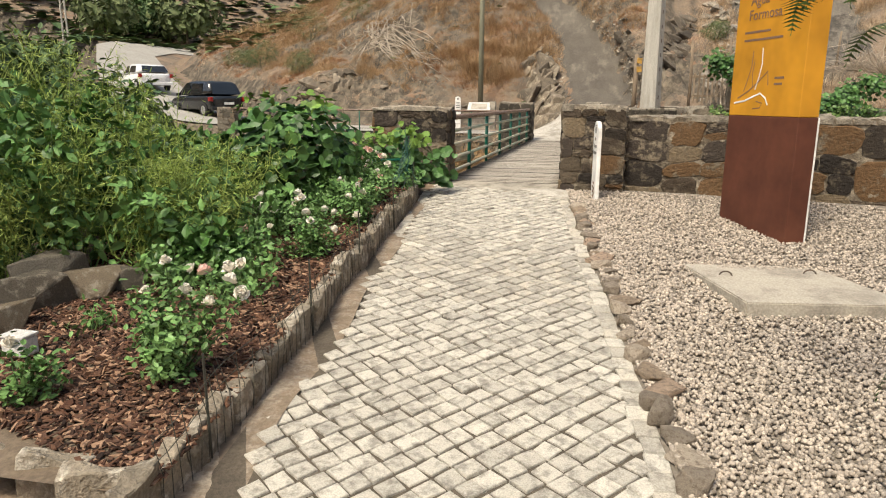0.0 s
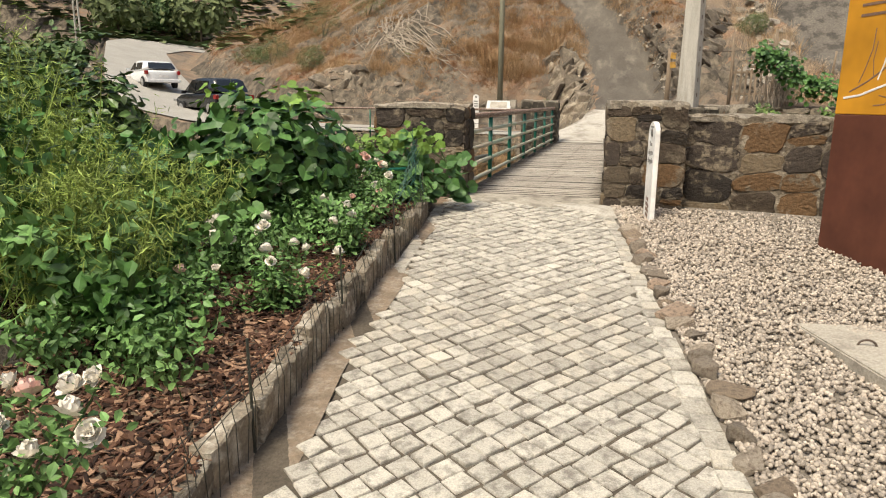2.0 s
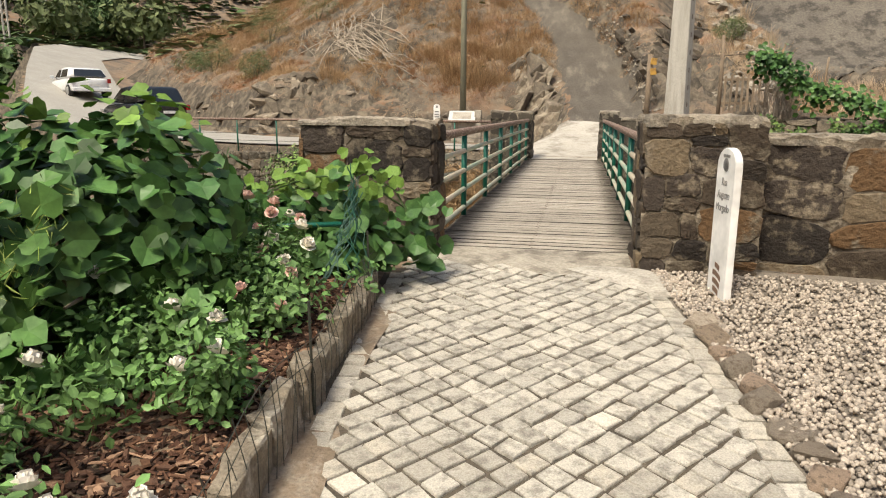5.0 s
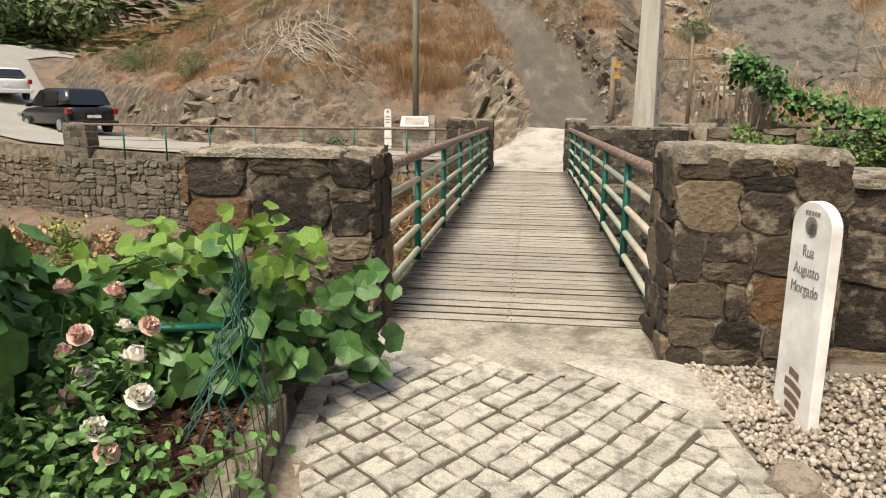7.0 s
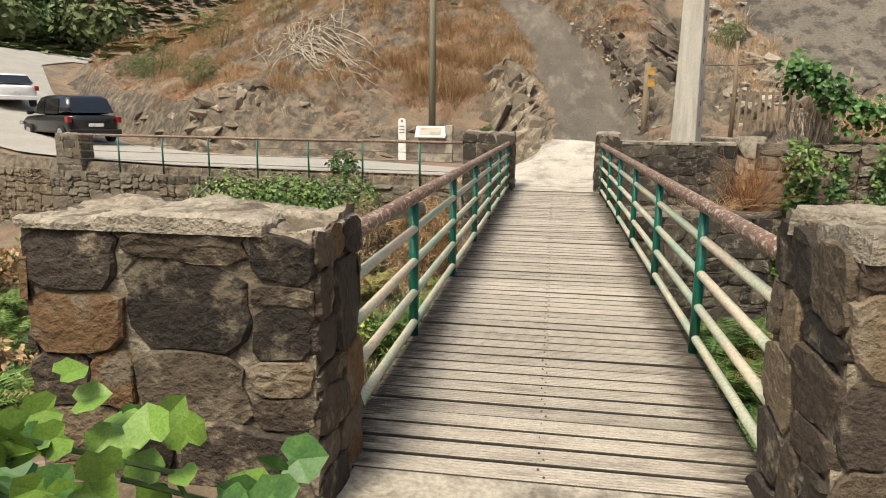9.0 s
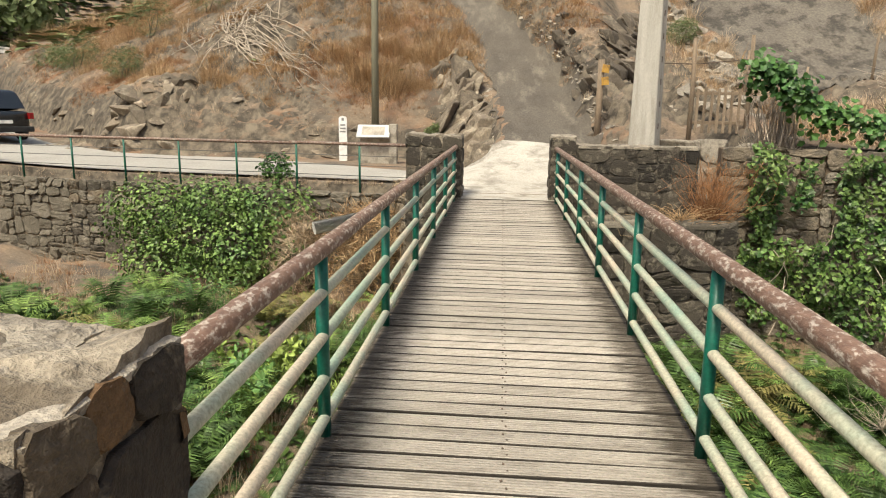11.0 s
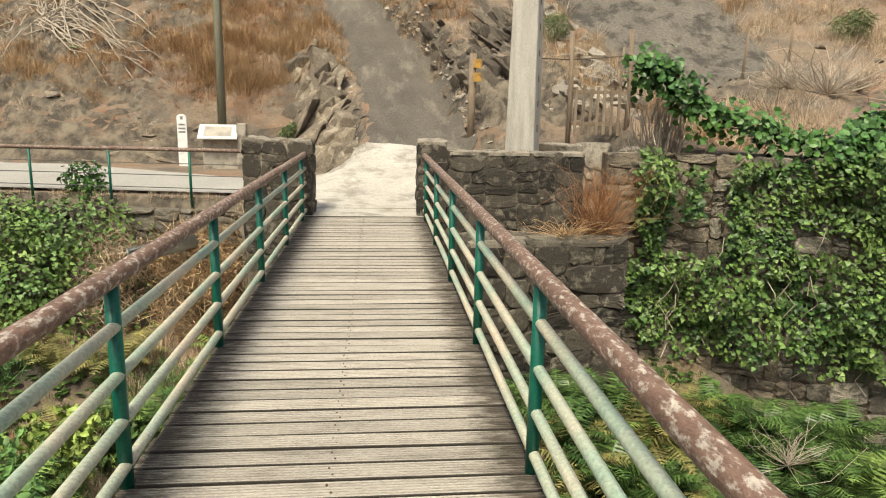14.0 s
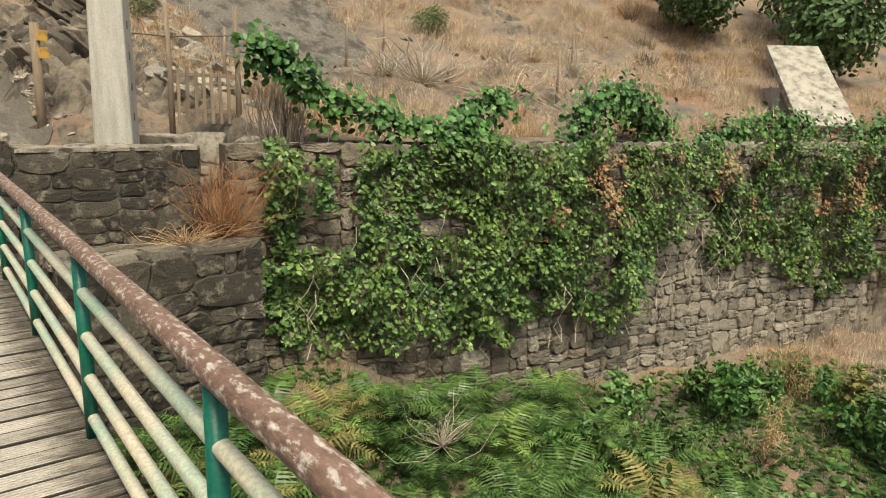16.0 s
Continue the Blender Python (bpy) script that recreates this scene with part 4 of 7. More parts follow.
# stone ledge below the far parapet
lg = thing("stone_ledge", (2.7, 10.75, -2.6), "rough stone buttress ledge with dry grass on top", "stone buttress", rz=4)
rough_core("mortar_core", -1.25, 1.25, -0.40, 0.55, -0.6, 2.32, "mortar_dark", lg, "weathered dark mortar", 0.05, 0.035, 2.0, 0.08)
stone_face(lg, (-1.25, -0.40, 0), (1, 0, 0), (0, -1, 0), 2.5, 2.30, 0.46, 51, "stone_dark", 0.04, 0.008)
stone_face(lg, (1.25, -0.40, 0), (0, 1, 0), (1, 0, 0), 0.95, 2.30, 0.46, 52, "stone_dark", 0.04, 0.008)
cap_slabs(lg, -1.25, 1.25, -0.4, 0.55, 2.29, 53, "stone_grey", 0.07, 0.6, 0.03)


# ---- setts ----
SETT = 0.1145


def sett_shape(rng):
    h = SETT / 2
    base = [(-h, -h), (h, -h), (h, h), (-h, h)]
    j = [(x + rng.uniform(-0.007, 0.006) * (1 if x > 0 else -1), yy + rng.uniform(-0.007, 0.006) * (1 if yy > 0 else -1)) for x, yy in base]
    v = [(x, yy, -0.02) for x, yy in j] + [(x * 0.985, yy * 0.985, 0.006) for x, yy in j] + [(x * 0.92, yy * 0.92, 0.0115 + rng.uniform(-0.002, 0.002)) for x, yy in j]
    f = [(k, (k + 1) % 4, 4 + (k + 1) % 4, 4 + k) for k in range(4)] + [(4 + k, 4 + (k + 1) % 4, 8 + (k + 1) % 4, 8 + k) for k in range(4)] + [(8, 9, 10, 11)]
    return v, f


rng = np.random.default_rng(21)
shapes = [sett_shape(rng) for _ in range(14)]
sett_meshes = []
for v, f in shapes:
    me = bpy.data.meshes.new("sett")
    me.from_pydata(v, [], f)
    me.materials.append(M["sett"])
    sett_meshes.append(me)
white_mesh = bpy.data.meshes.new("sett")
white_mesh.from_pydata(*[shapes[3][0], [], shapes[3][1]])
white_mesh.materials.append(M["sett_white"])
pitch = 0.1275
rest_v, rest_f = [], []
slope = math.atan(0.082)
PATH_TURN = math.radians(45 + 7.0)
ca, sa = math.cos(PATH_TURN), math.sin(PATH_TURN)
for i in range(-90, 90):
    for jj in range(-90, 90):
        u, w = i * pitch + (0.012 * math.sin(jj * 1.7)), jj * pitch
        x, yy = u * ca - w * sa + 0.3, u * sa + w * ca - 6.0
        far_edge = -0.60 - 0.10 * math.sin(2.2 * x + 0.5) - (0.42 * max(0, x - 0.45))
        if not (-11.5 < yy < far_edge and left_edge(yy) + (0.10 if yy > -3.2 else 0.12 + 0.03 * math.sin(3 * yy)) < x < right_edge(yy) + 0.01):
            continue
        x, yy = x + rng.normal(0, 0.0035), yy + rng.normal(0, 0.0035)
        z = float(path_z(yy)) + 0.004 + rng.normal(0, 0.0022)
        rz = PATH_TURN + rng.normal(0, 0.045)
        k = int(rng.integers(0, 14))
        pale = rng.random() < 0.006
        if -4.9 < yy < -3.15 or pale:
            ob = new("sett", white_mesh if pale else sett_meshes[k])
            ob.parent = path
            ob.rotation_euler = (Matrix.Rotation(slope, 3, "X") @ Euler((rng.normal(0, 0.02), rng.normal(0, 0.02), rz)).to_matrix()).to_euler()
            ob.location = (x, yy, z)
        else:
            m = Matrix.Rotation(slope if yy > -7.6 else 0.03, 3, "X") @ Euler((rng.normal(0, 0.022), rng.normal(0, 0.022), rz)).to_matrix()
            b = len(rest_v)
            v, f = shapes[k]
            rest_v += [tuple(m @ Vector(p) + Vector((x, yy, z))) for p in v]
            rest_f += [tuple(q + b for q in g) for g in f]
raw("setts", rest_v, rest_f, "sett", path)["kind"] = "stuff"

# border row of setts along the gravel, and a short one on the other side
yy = -0.95
while yy > -9.5:
    x = right_edge(yy) + 0.035
    ob = new("border_sett", sett_meshes[int(rng.integers(0, 14))])
    ob.parent = path
    ob.scale = (1.08 * rng.uniform(0.9, 1.1), 1.28 * rng.uniform(0.9, 1.1), 1.1)
    ob.rotation_euler = (slope, 0, 0.145 + rng.normal(0, 0.03))
    ob.location = (x + rng.normal(0, 0.006), yy, float(path_z(yy)) + 0.006)
    yy -= 0.152
yy = -0.95
while yy > -3.2:
    ob = new("border_sett", sett_meshes[int(rng.integers(0, 14))])
    ob.parent = path
    ob.scale = (1.0, 1.12, 1.0)
    ob.rotation_euler = (slope, 0, 0.11 + rng.normal(0, 0.03))
    ob.location = (left_edge(yy) + 0.06, yy, float(path_z(yy)) + 0.003)
    yy -= 0.132

# poured concrete patch at the pillar foot
bm = bmesh.new()
pat = [(0.30, -0.60), (0.55, -0.78), (0.80, -1.0), (1.0, -1.12), (1.2, -1.08), (1.22, -0.86), (1.08, -0.62), (0.85, -0.50), (0.5, -0.48)]
vs = [bm.verts.new((x, yy, float(path_z(yy)) + 0.018)) for x, yy in pat]
c = bm.verts.new((0.8, -0.78, float(path_z(-0.78)) + 0.045))
for k in range(len(vs)):
    bm.faces.new((vs[k], vs[(k + 1) % len(vs)], c)).normal_update()
bmesh.ops.recalc_face_normals(bm, faces=bm.faces)
bmesh.ops.subdivide_edges(bm, edges=list(bm.edges), cuts=2, use_grid_fill=True)
tagged(part("concrete_patch", bm, "pale_dust", None, "", True), "smeared pale concrete patch at the pillar foot", "concrete", kind="structure")


# ---- rocks ----
def rock_mesh(rng, name, material, flat=0.6, points=15, worn=0.02):
    """An angular stone: the hull of points thrown into a box, slightly worn."""
    bm = bmesh.new()
    for _ in range(points):
        p = Vector(rng.uniform(-0.5, 0.5, 3))
        k = max(abs(p.x), abs(p.y), abs(p.z))
        p *= (0.5 / k) * rng.uniform(0.8, 1.0)
        bm.verts.new((p.x, p.y, p.z * flat))
    r = bmesh.ops.convex_hull(bm, input=list(bm.verts))
    bmesh.ops.delete(bm, geom=list({g for g in r["geom_interior"] + r["geom_unused"] if isinstance(g, bmesh.types.BMVert)}), context="VERTS")
    bmesh.ops.bevel(bm, geom=list(bm.edges), offset=worn, segments=1, affect="EDGES", clamp_overlap=True)
    me = bpy.data.meshes.new(name)
    bm.to_mesh(me)
    bm.free()
    me.materials.append(M[material])
    return me


rng = np.random.default_rng(33)
edge_rocks = [rock_mesh(rng, "edging_stone", "edging", 0.8, 20, 0.035) for _ in range(9)]
yy = -1.45
while yy > -8.3:
    long = rng.random() < 0.25
    sx, sy, sz = rng.uniform(0.12, 0.19), rng.uniform(0.13, 0.2), rng.uniform(0.07, 0.15)
    if long:
        sx, sy, sz = rng.uniform(0.19, 0.26), rng.uniform(0.2, 0.3), rng.uniform(0.06, 0.10)
    if yy < -5.6 and not long:
        sz *= 1.4
    ob = new("edging_stone", edge_rocks[int(rng.integers(0, 9))])
    ob.scale = (sx, sy, sz)
    ob.rotation_euler = (rng.normal(0, 0.14), rng.normal(0, 0.14), rng.uniform(-0.7, 0.7))
    ob.location = (right_edge(yy) + 0.11 + sx * 0.42 + rng.normal(0, 0.02), yy - sy / 2, float(path_z(yy)) + sz * 0.28)
    tagged(ob, "flat rough brown stone edging the gravel bed" if long else "rough brown stone edging the gravel bed", "stone", "edging stones")
    yy -= sy * 0.92 + rng.uniform(-0.01, 0.05)

# gravel pebbles
ico = bmesh.new()
bmesh.ops.create_icosphere(ico, subdivisions=1, radius=0.5)
ico_v = np.array([v.co[:] for v in ico.verts])
ico_f = [tuple(v.index for v in f.verts) for f in ico.faces]
ico.free()
rng = np.random.default_rng(44)
n = 52000
py = -0.55 - 8.4 * rng.random(n) ** 0.92
px = right_edge(py) + 0.12 + rng.random(n) ** 1.25 * (4.6 - right_edge(py))
keep = (py < -0.5 - np.clip(px - 1.7, 0, 9) * 0.14 - 0.0)
px, py = px[keep], py[keep]
pz = path_z(py) + 0.012 + 0.02 * rng.random(len(px)) + 0.015 * np.abs(wobble(px, py, 2.0, 3))
sc = rng.uniform(0.019, 0.038, (len(px), 1)) * rng.uniform(0.6, 1.15, (len(px), 3))
pebbles = raw("gravel", *scatter(ico_v, ico_f, np.stack([px, py, pz], 1), spins(rng, len(px), 1.0), sc), "gravel", None, "", True)
tagged(pebbles, "pale rounded gravel pebbles covering the bed", "gravel", kind="stuff")

# ---- planter kerb, mulch ----
kerb = thing("planter_kerb", (0, 0, 0), "low kerb of upright schist slabs holding the flower bed", "kerb")
rng = np.random.default_rng(55)
yy = -1.45


def kerb_x(y):
    return float(left_edge(y) - 0.05 - 0.06 * smooth(-2.0, -4.5, y) - 0.06 * smooth(-5.5, -7.8, y))


def bed_front(x):
    """The near end of the bed, where the kerb turns the corner."""
    return -7.86 + 0.30 * np.clip(-0.45 - np.asarray(x, float), 0, 9)


def kerb_stone(ln, at, rz):
    h = 0.22 + rng.uniform(-0.05, 0.05)
    bm = bmesh.new()
    box(bm, -0.05, 0.05, -ln / 2 + 0.003, ln / 2 - 0.003, -0.12, h, 0.008, 1)
    bmesh.ops.subdivide_edges(bm, edges=[e for e in bm.edges if e.calc_length() > 0.08], cuts=3, use_grid_fill=True)
    off = Vector((at[1] * 3, at[0], 0))
    for v in bm.verts:
        k = noise.noise_vector(v.co * 7 + off) + 0.5 * noise.noise_vector(v.co * 17 + off)
        v.co += Vector((k.x * 0.026, k.y * 0.010, k.z * 0.04 if v.co.z > 0.1 else 0))
    ob = part("kerb_stone", bm, "kerb", kerb)
    ob.location = at
    ob.rotation_euler = (rng.normal(0, 0.02) + 0.06, rng.normal(0, 0.03), rz + rng.normal(0, 0.03))


for k in range(7):
    kerb_stone(0.34, (-0.62 - 0.33 * k, -7.81 + 0.099 * k, float(path_z(-7.7)) - 0.02), 1.86)
while yy > -7.75:
    ln = rng.uniform(0.2, 0.46)
    kerb_stone(ln, (kerb_x(yy - ln / 2) + rng.normal(0, 0.008), yy - ln / 2, float(path_z(yy - ln / 2))), 0.112)
    yy -= ln


def bed_z(x, y):
    return path_z(y) + 0.16 + 0.02 * wobble(np.asarray(x), np.asarray(y), 1.7, 2) - 0.22 * smooth(-2.6, -5.0, np.asarray(x, float))


bed = ribbon("flower_bed", [((-7.5, yy), (kerb_x(yy) - 0.03, yy)) for yy in np.arange(-7.86, -0.35, 0.2)], bed_z, "soil", "dark soil of the flower bed", "soil", 0.0)
chip_v = np.array([(-0.5, -0.5, -0.5), (0.5, -0.35, -0.5), (0.45, 0.5, -0.5), (-0.4, 0.4, -0.5), (-0.45, -0.4, 0.5), (0.45, -0.3, 0.4), (0.4, 0.4, 0.5), (-0.35, 0.35, 0.4)])
chip_f = [(3, 2, 1, 0), (4, 5, 6, 7), (0, 1, 5, 4), (1, 2, 6, 5), (2, 3, 7, 6), (3, 0, 4, 7)]
n = 24000
cy = -1.5 - 6.4 * rng.random(n)
cx = left_edge(cy) - 0.12 - 2.3 * rng.random(n) ** 1.15
ok = cy > bed_front(cx) + 0.05
cx, cy = cx[ok], cy[ok]
n = len(cx)
cz = bed_z(cx, cy) + 0.008 + 0.018 * rng.random(n)
sc = np.stack([rng.uniform(0.025, 0.085, n), rng.uniform(0.012, 0.036, n), rng.uniform(0.003, 0.010, n)], 1)
tagged(raw("bark_mulch", *scatter(chip_v, chip_f, np.stack([cx, cy, cz], 1), spins(rng, n, 0.55), sc), "bark"), "reddish brown bark chips on the flower bed", "mulch", kind="stuff")

# rocks at the back of the bed
bed_rocks = [rock_mesh(rng, "field_stone", "stone_grey", 0.7) for _ in range(4)]
for x, yy, s in ((-2.55, -6.15, 0.5), (-2.75, -5.75, 0.55), (-2.35, -5.75, 0.42), (-2.85, -6.35, 0.6), (-2.45, -6.5, 0.38), (-2.2, -5.55, 0.36), (-2.2, -3.3, 0.5), (-2.5, -3.0, 0.5), (-1.9, -2.9, 0.35)):
    ob = new("field_stone", bed_rocks[int(rng.integers(0, 4))])
    ob.scale, ob.rotation_euler, ob.location = (s, s * 0.9, s), (0, 0, rng.uniform(0, 6)), (x, yy, float(bed_z(x, yy)) + s * 0.2)
    tagged(ob, "rough grey field stone at the back of the bed", "stone", "field stones")
bm = bmesh.new()
box(bm, -0.085, 0.085, -0.06, 0.06, 0, 0.12, 0.014, 2)
jb = thing("junction_box", (-2.0, -6.83, float(bed_z(-2.0, -6.83)) + 0.02), "small pale grey plastic box in the mulch", "box")
part("case", bm, "plastic", jb)
bm = bmesh.new()
box(bm, -0.09, 0.09, -0.065, 0.065, 0.118, 0.138, 0.006, 2)
part("lid", bm, "plastic", jb)

# wire border fence along the kerb
wire = thing("wire_border_fence", (0, 0, 0), "rusty dark wire border fence along the kerb", "wire fence")
bm = bmesh.new()
yy = -1.55
while yy > -7.8:
    x, z = kerb_x(yy) + 0.065, float(path_z(yy))
    h = 0.40 + 0.05 * math.sin(yy * 5) + rng.normal(0, 0.015)
    lean = rng.normal(0, 0.02)
    tube(bm, [(x, yy, z), (x + lean * 0.4 + 0.005, yy + rng.normal(0, 0.006), z + h * 0.55), (x + lean - 0.03, yy + rng.normal(0, 0.012), z + h)], 0.0021, 4, False)
    yy -= 0.085
part("wire_mesh", bm, "dark_wire", wire)
bm = bmesh.new()
for zz in (0.30, 0.40):
    tube(bm, [(kerb_x(v) + 0.05 + 0.02 * math.sin(v * 4), v, float(path_z(v)) + zz + 0.03 * math.sin(v * 5)) for v in np.arange(-1.55, -7.8, -0.12)], 0.002, 4, False)
part("line_wire", bm, "dark_wire", wire)
for k, yy in enumerate((-1.75, -3.0, -4.4, -5.8, -7.3)):
    bm = bmesh.new()
    tube(bm, [(kerb_x(yy) + 0.06, yy, float(path_z(yy)) - 0.05), (kerb_x(yy) + 0.05, yy, float(path_z(yy)) + 0.56)], 0.007, 6)
    part("stake", bm, "dark_wire", wire, "dark thin metal stake")
net = thing("green_wire_net", (-1.02, -1.70, 0.0), "bunched green plastic-coated wire netting", "wire netting")
for k in range(16):
    bm = bmesh.new()
    a = rng.uniform(0, math.tau)
    top = (rng.normal(0, 0.02), rng.normal(0, 0.02), 0.72 + rng.normal(0, 0.06))
    foot_p = (0.16 * math.cos(a), 0.2 * math.sin(a) - 0.15, 0.12)
    pts = []
    for t in np.linspace(0, 1, 9):
        w = 0.025 * math.sin(t * 22 + k)
        pts.append((foot_p[0] * (1 - t) ** 1.4 + top[0] * t + w, foot_p[1] * (1 - t) ** 1.4 + top[1] * t + w * 0.6, foot_p[2] + (top[2] - foot_p[2]) * t))
    tube(bm, pts, 0.0035, 4, False)
    part("strand", bm, "wire", net)

# green hose and support pole in the vines
bm = bmesh.new()
tube(bm, [(-3.2, -1.75, 0.30), (-2.4, -1.7, 0.34), (-1.6, -1.62, 0.40), (-1.15, -1.6, 0.43)], 0.017, 8)
tagged(part("garden_cane", bm, "post_green", None, "", True), "green coated garden cane among the vines", "cane")
bm = bmesh.new()
tube(bm, [(-3.2, -2.0, 0.26), (-1.9, -1.9, 0.33)], [0.05, 0.035], 8)
tagged(part("timber_rail", bm, "old_wood", None, "", True), "old weathered timber rail under the vines", "timber")

# ---- things across the stream ----
FENCE = [(-3.03 - 1.42 * k, 12.73 + 0.165 * 1.42 * k) for k in range(8)]
fence = thing("road_fence", (FENCE[0][0], FENCE[0][1], 0), "low green road fence with a brown top rail", "fence")
fx, fy = FENCE[0]
for (x, yy) in FENCE:
    bm = bmesh.new()
    tube(bm, [(x - fx, yy - fy, -0.15), (x - fx, yy - fy, 0.82)], 0.024, 8)
    part("post", bm, "post_green", fence, "", True)
for z, r, m_, (a, b) in ((0.86, 0.035, "rail_brown", (-0.82, 1.06)), (0.845, 0.035, "rail_brown", (1.0, 6.9))):
    bm = bmesh.new()
    tube(bm, [(-1.48 * a, 0.165 * 1.48 * a, z), (-1.48 * b, 0.165 * 1.48 * b, z)], r, 10)
    part("top_rail", bm, m_, fence, "brown tube rail", True)
for z in (0.62, 0.42, 0.2):
    bm = bmesh.new()
    tube(bm, [(1.2, -0.2, z), (-1.48 * 6.8, 0.165 * 1.48 * 6.8, z)], 0.008, 6)
    part("line_wire", bm, "fascia", fence, "thin dark wire")
pillar(-13.6, -12.85, 14.35, 14.9, -0.3, 0.87, 15, "stone_grey", "small grey stone pillar at the end of the road fence", ("front", "right", "left"), 0.25)

bm = bmesh.new()
tube(bm, [(-2.75, 11.75, -0.52), (-3.62, 11.25, -0.68)], 0.125, 16, False)
bmesh.ops.solidify(bm, geom=list(bm.faces), thickness=0.012)
tagged(part("drain_pipe", bm, "plastic", None, "", True), "grey plastic drain pipe jutting from the bank", "pipe")

wp = thing("street_name_post", (-4.85, 19.0, 0.03), "white round-topped street name post by the road", "sign post", rz=6)
bm = bmesh.new()
post_outline(0.24, 1.34, 0.06, bm)
part("panel", bm, "white", wp)
for k, zz in enumerate((1.2, 1.05, 0.95, 0.86)):
    bm = bmesh.new()
    w = (0.07, 0.15, 0.17, 0.16)[k]
    box(bm, -w / 2, w / 2, -0.036, -0.031, zz, zz + (0.08 if k == 0 else 0.045))
    part("print_bar", bm, "grey_print", wp, "grey printed line")

board = thing("information_lectern", (-3.75, 18.2, 0.03), "white sloping information board on a stone base", "information board", rz=4)
bm = bmesh.new()
box(bm, -0.42, 0.52, 0.1, 0.3, -0.05, 0.72, 0.02)
part("base", bm, "concrete", board, "pale rendered base")
bm = bmesh.new()
box(bm, 0.42, 0.66, 0.0, 0.32, -0.05, 1.14, 0.02)
part("side_block", bm, "concrete", board)
bm = bmesh.new()
box(bm, -0.5, 0.45, -0.3, 0.3, -0.012, 0.025, 0.006)
ob = part("panel", bm, "plastic", board, "white printed panel")
ob.matrix_local = pose(0, 0.08, 0.92, 34)
bm = bmesh.new()
box(bm, -0.36, 0.3, -0.2, 0.2, 0.026, 0.029)
ob2 = part("print_area", bm, "slab", board, "pale printed area")
ob2.matrix_local = pose(0, 0.08, 0.92, 34)

sp = thing("trail_sign_post", (2.36, 16.7, 0.7), "brown wooden trail post with yellow plates", "sign post")
bm = bmesh.new()
tube(bm, [(0, 0, -0.3), (0.02, 0, 2.2)], 0.085, 10)
part("post", bm, "old_wood", sp, "", True)
for zz, tilt in ((1.98, 8), (1.66, -6)):
    bm = bmesh.new()
    box(bm, -0.02, 0.16, -0.115, -0.095, -0.10, 0.10, 0.004)
    o = part("arrow_plate", bm, "yellow_plate", sp, "faded yellow direction plate")
    o.matrix_local = pose(0.05, 0, zz, 0, tilt, 0)

gate = thing("wooden_gate", (4.6, 14.3, 1.15), "old grey-brown picket gate between posts", "gate", rz=-8)
for x, h in ((-0.55, 2.05), (0.62, 2.1)):
    bm = bmesh.new()
    tube(bm, [(x, 0, -0.5), (x + 0.01, 0.02, h * 0.5), (x - 0.02, 0, h)], [0.055, 0.05, 0.04], 8)
    part("gate_post", bm, "old_wood", gate, "", True)
for k in range(7):
    bm = bmesh.new()
    x = -0.42 + 0.145 * k
    box(bm, x - 0.03, x + 0.03, -0.02, 0.02, 0.02, 0.98 + 0.04 * math.sin(k * 2.1), 0.006)
    o = part("picket", bm, "old_wood", gate)
    o.rotation_euler = (0, 0.02 * math.sin(k), 0)
for zz in (0.25, 0.88):
    bm = bmesh.new()
    box(bm, -0.55, 0.62, 0.02, 0.06, zz - 0.035, zz + 0.035, 0.005)
    part("cross_rail", bm, "old_wood", gate)
bm = bmesh.new()
tube(bm, [(-1.9, 0.1, 1.55), (-0.55, 0, 1.5), (0.62, 0, 1.6)], 0.012, 5)
part("fence_wire", bm, "iron", gate)

rng = np.random.default_rng(66)
blocks = [rock_mesh(rng, "stone_block", "capstone", 0.6, 18, 0.03) for _ in range(4)]
for x, yy, s in ((3.5, 13.0, 0.8), (4.2, 13.0, 0.95), (4.9, 12.9, 0.7), (3.4, 13.5, 0.6), (1.75, 13.2, 0.6), (2.0, 13.9, 0.7), (5.2, 12.3, 0.5)):
    ob = new("stone_block", blocks[int(rng.integers(0, 4))])
    z = float(ground_z(x, yy))
    ob.scale, ob.rotation_euler = (s * 1.1, s * 0.8, s * 1.0), (0, 0, rng.uniform(0, 6))
    ob.location = (x, yy, max(z + s * 0.12, 0.85 if x > 3 else 0.55))
    tagged(ob, "broken pale stone block behind the parapet", "stone", "stone blocks")
for x, yy, h in ((11.1, 18.4, 1.0), (13.5, 14.0, 1.3), (9.2, 17.2, 1.3), (6.2, 17.5, 1.3), (7.5, 17.0, 0.9), (16.8, 16.5, 1.1)):
    z = float(ground_z(x, yy))
    bm = bmesh.new()
    tube(bm, [(0, 0, -0.2), (0.02, 0, h * 0.6), (0.05, 0.02, h)], [0.04, 0.035, 0.03], 7)
    o = part("fence_stake", bm, "old_wood", None, "", True)
    o.location = (x, yy, z)
    tagged(o, "old wooden fence stake on the dry slope", "stake", "fence stakes")

bm = bmesh.new()
box(bm, -0.75, 0.75, -2.4, 1.3, -0.2, 0.0, 0.015, 2)
o = part("concrete_ramp", bm, "concrete", None)
o.matrix_world = pose(20.7, 11.2, 2.85, 38, 0, -42)
tagged(o, "bare concrete slab leaning on the dry slope", "concrete slab")
bm = bmesh.new()
box(bm, -0.7, 0.7, -0.5, 1.2, -2.6, -0.5, 0.02)
o2 = part("slab_footing", bm, "slab", None)
o2.matrix_world = pose(20.9, 11.4, 2.9, 0, 0, -42)
tagged(o2, "concrete footing under the leaning slab", "concrete")


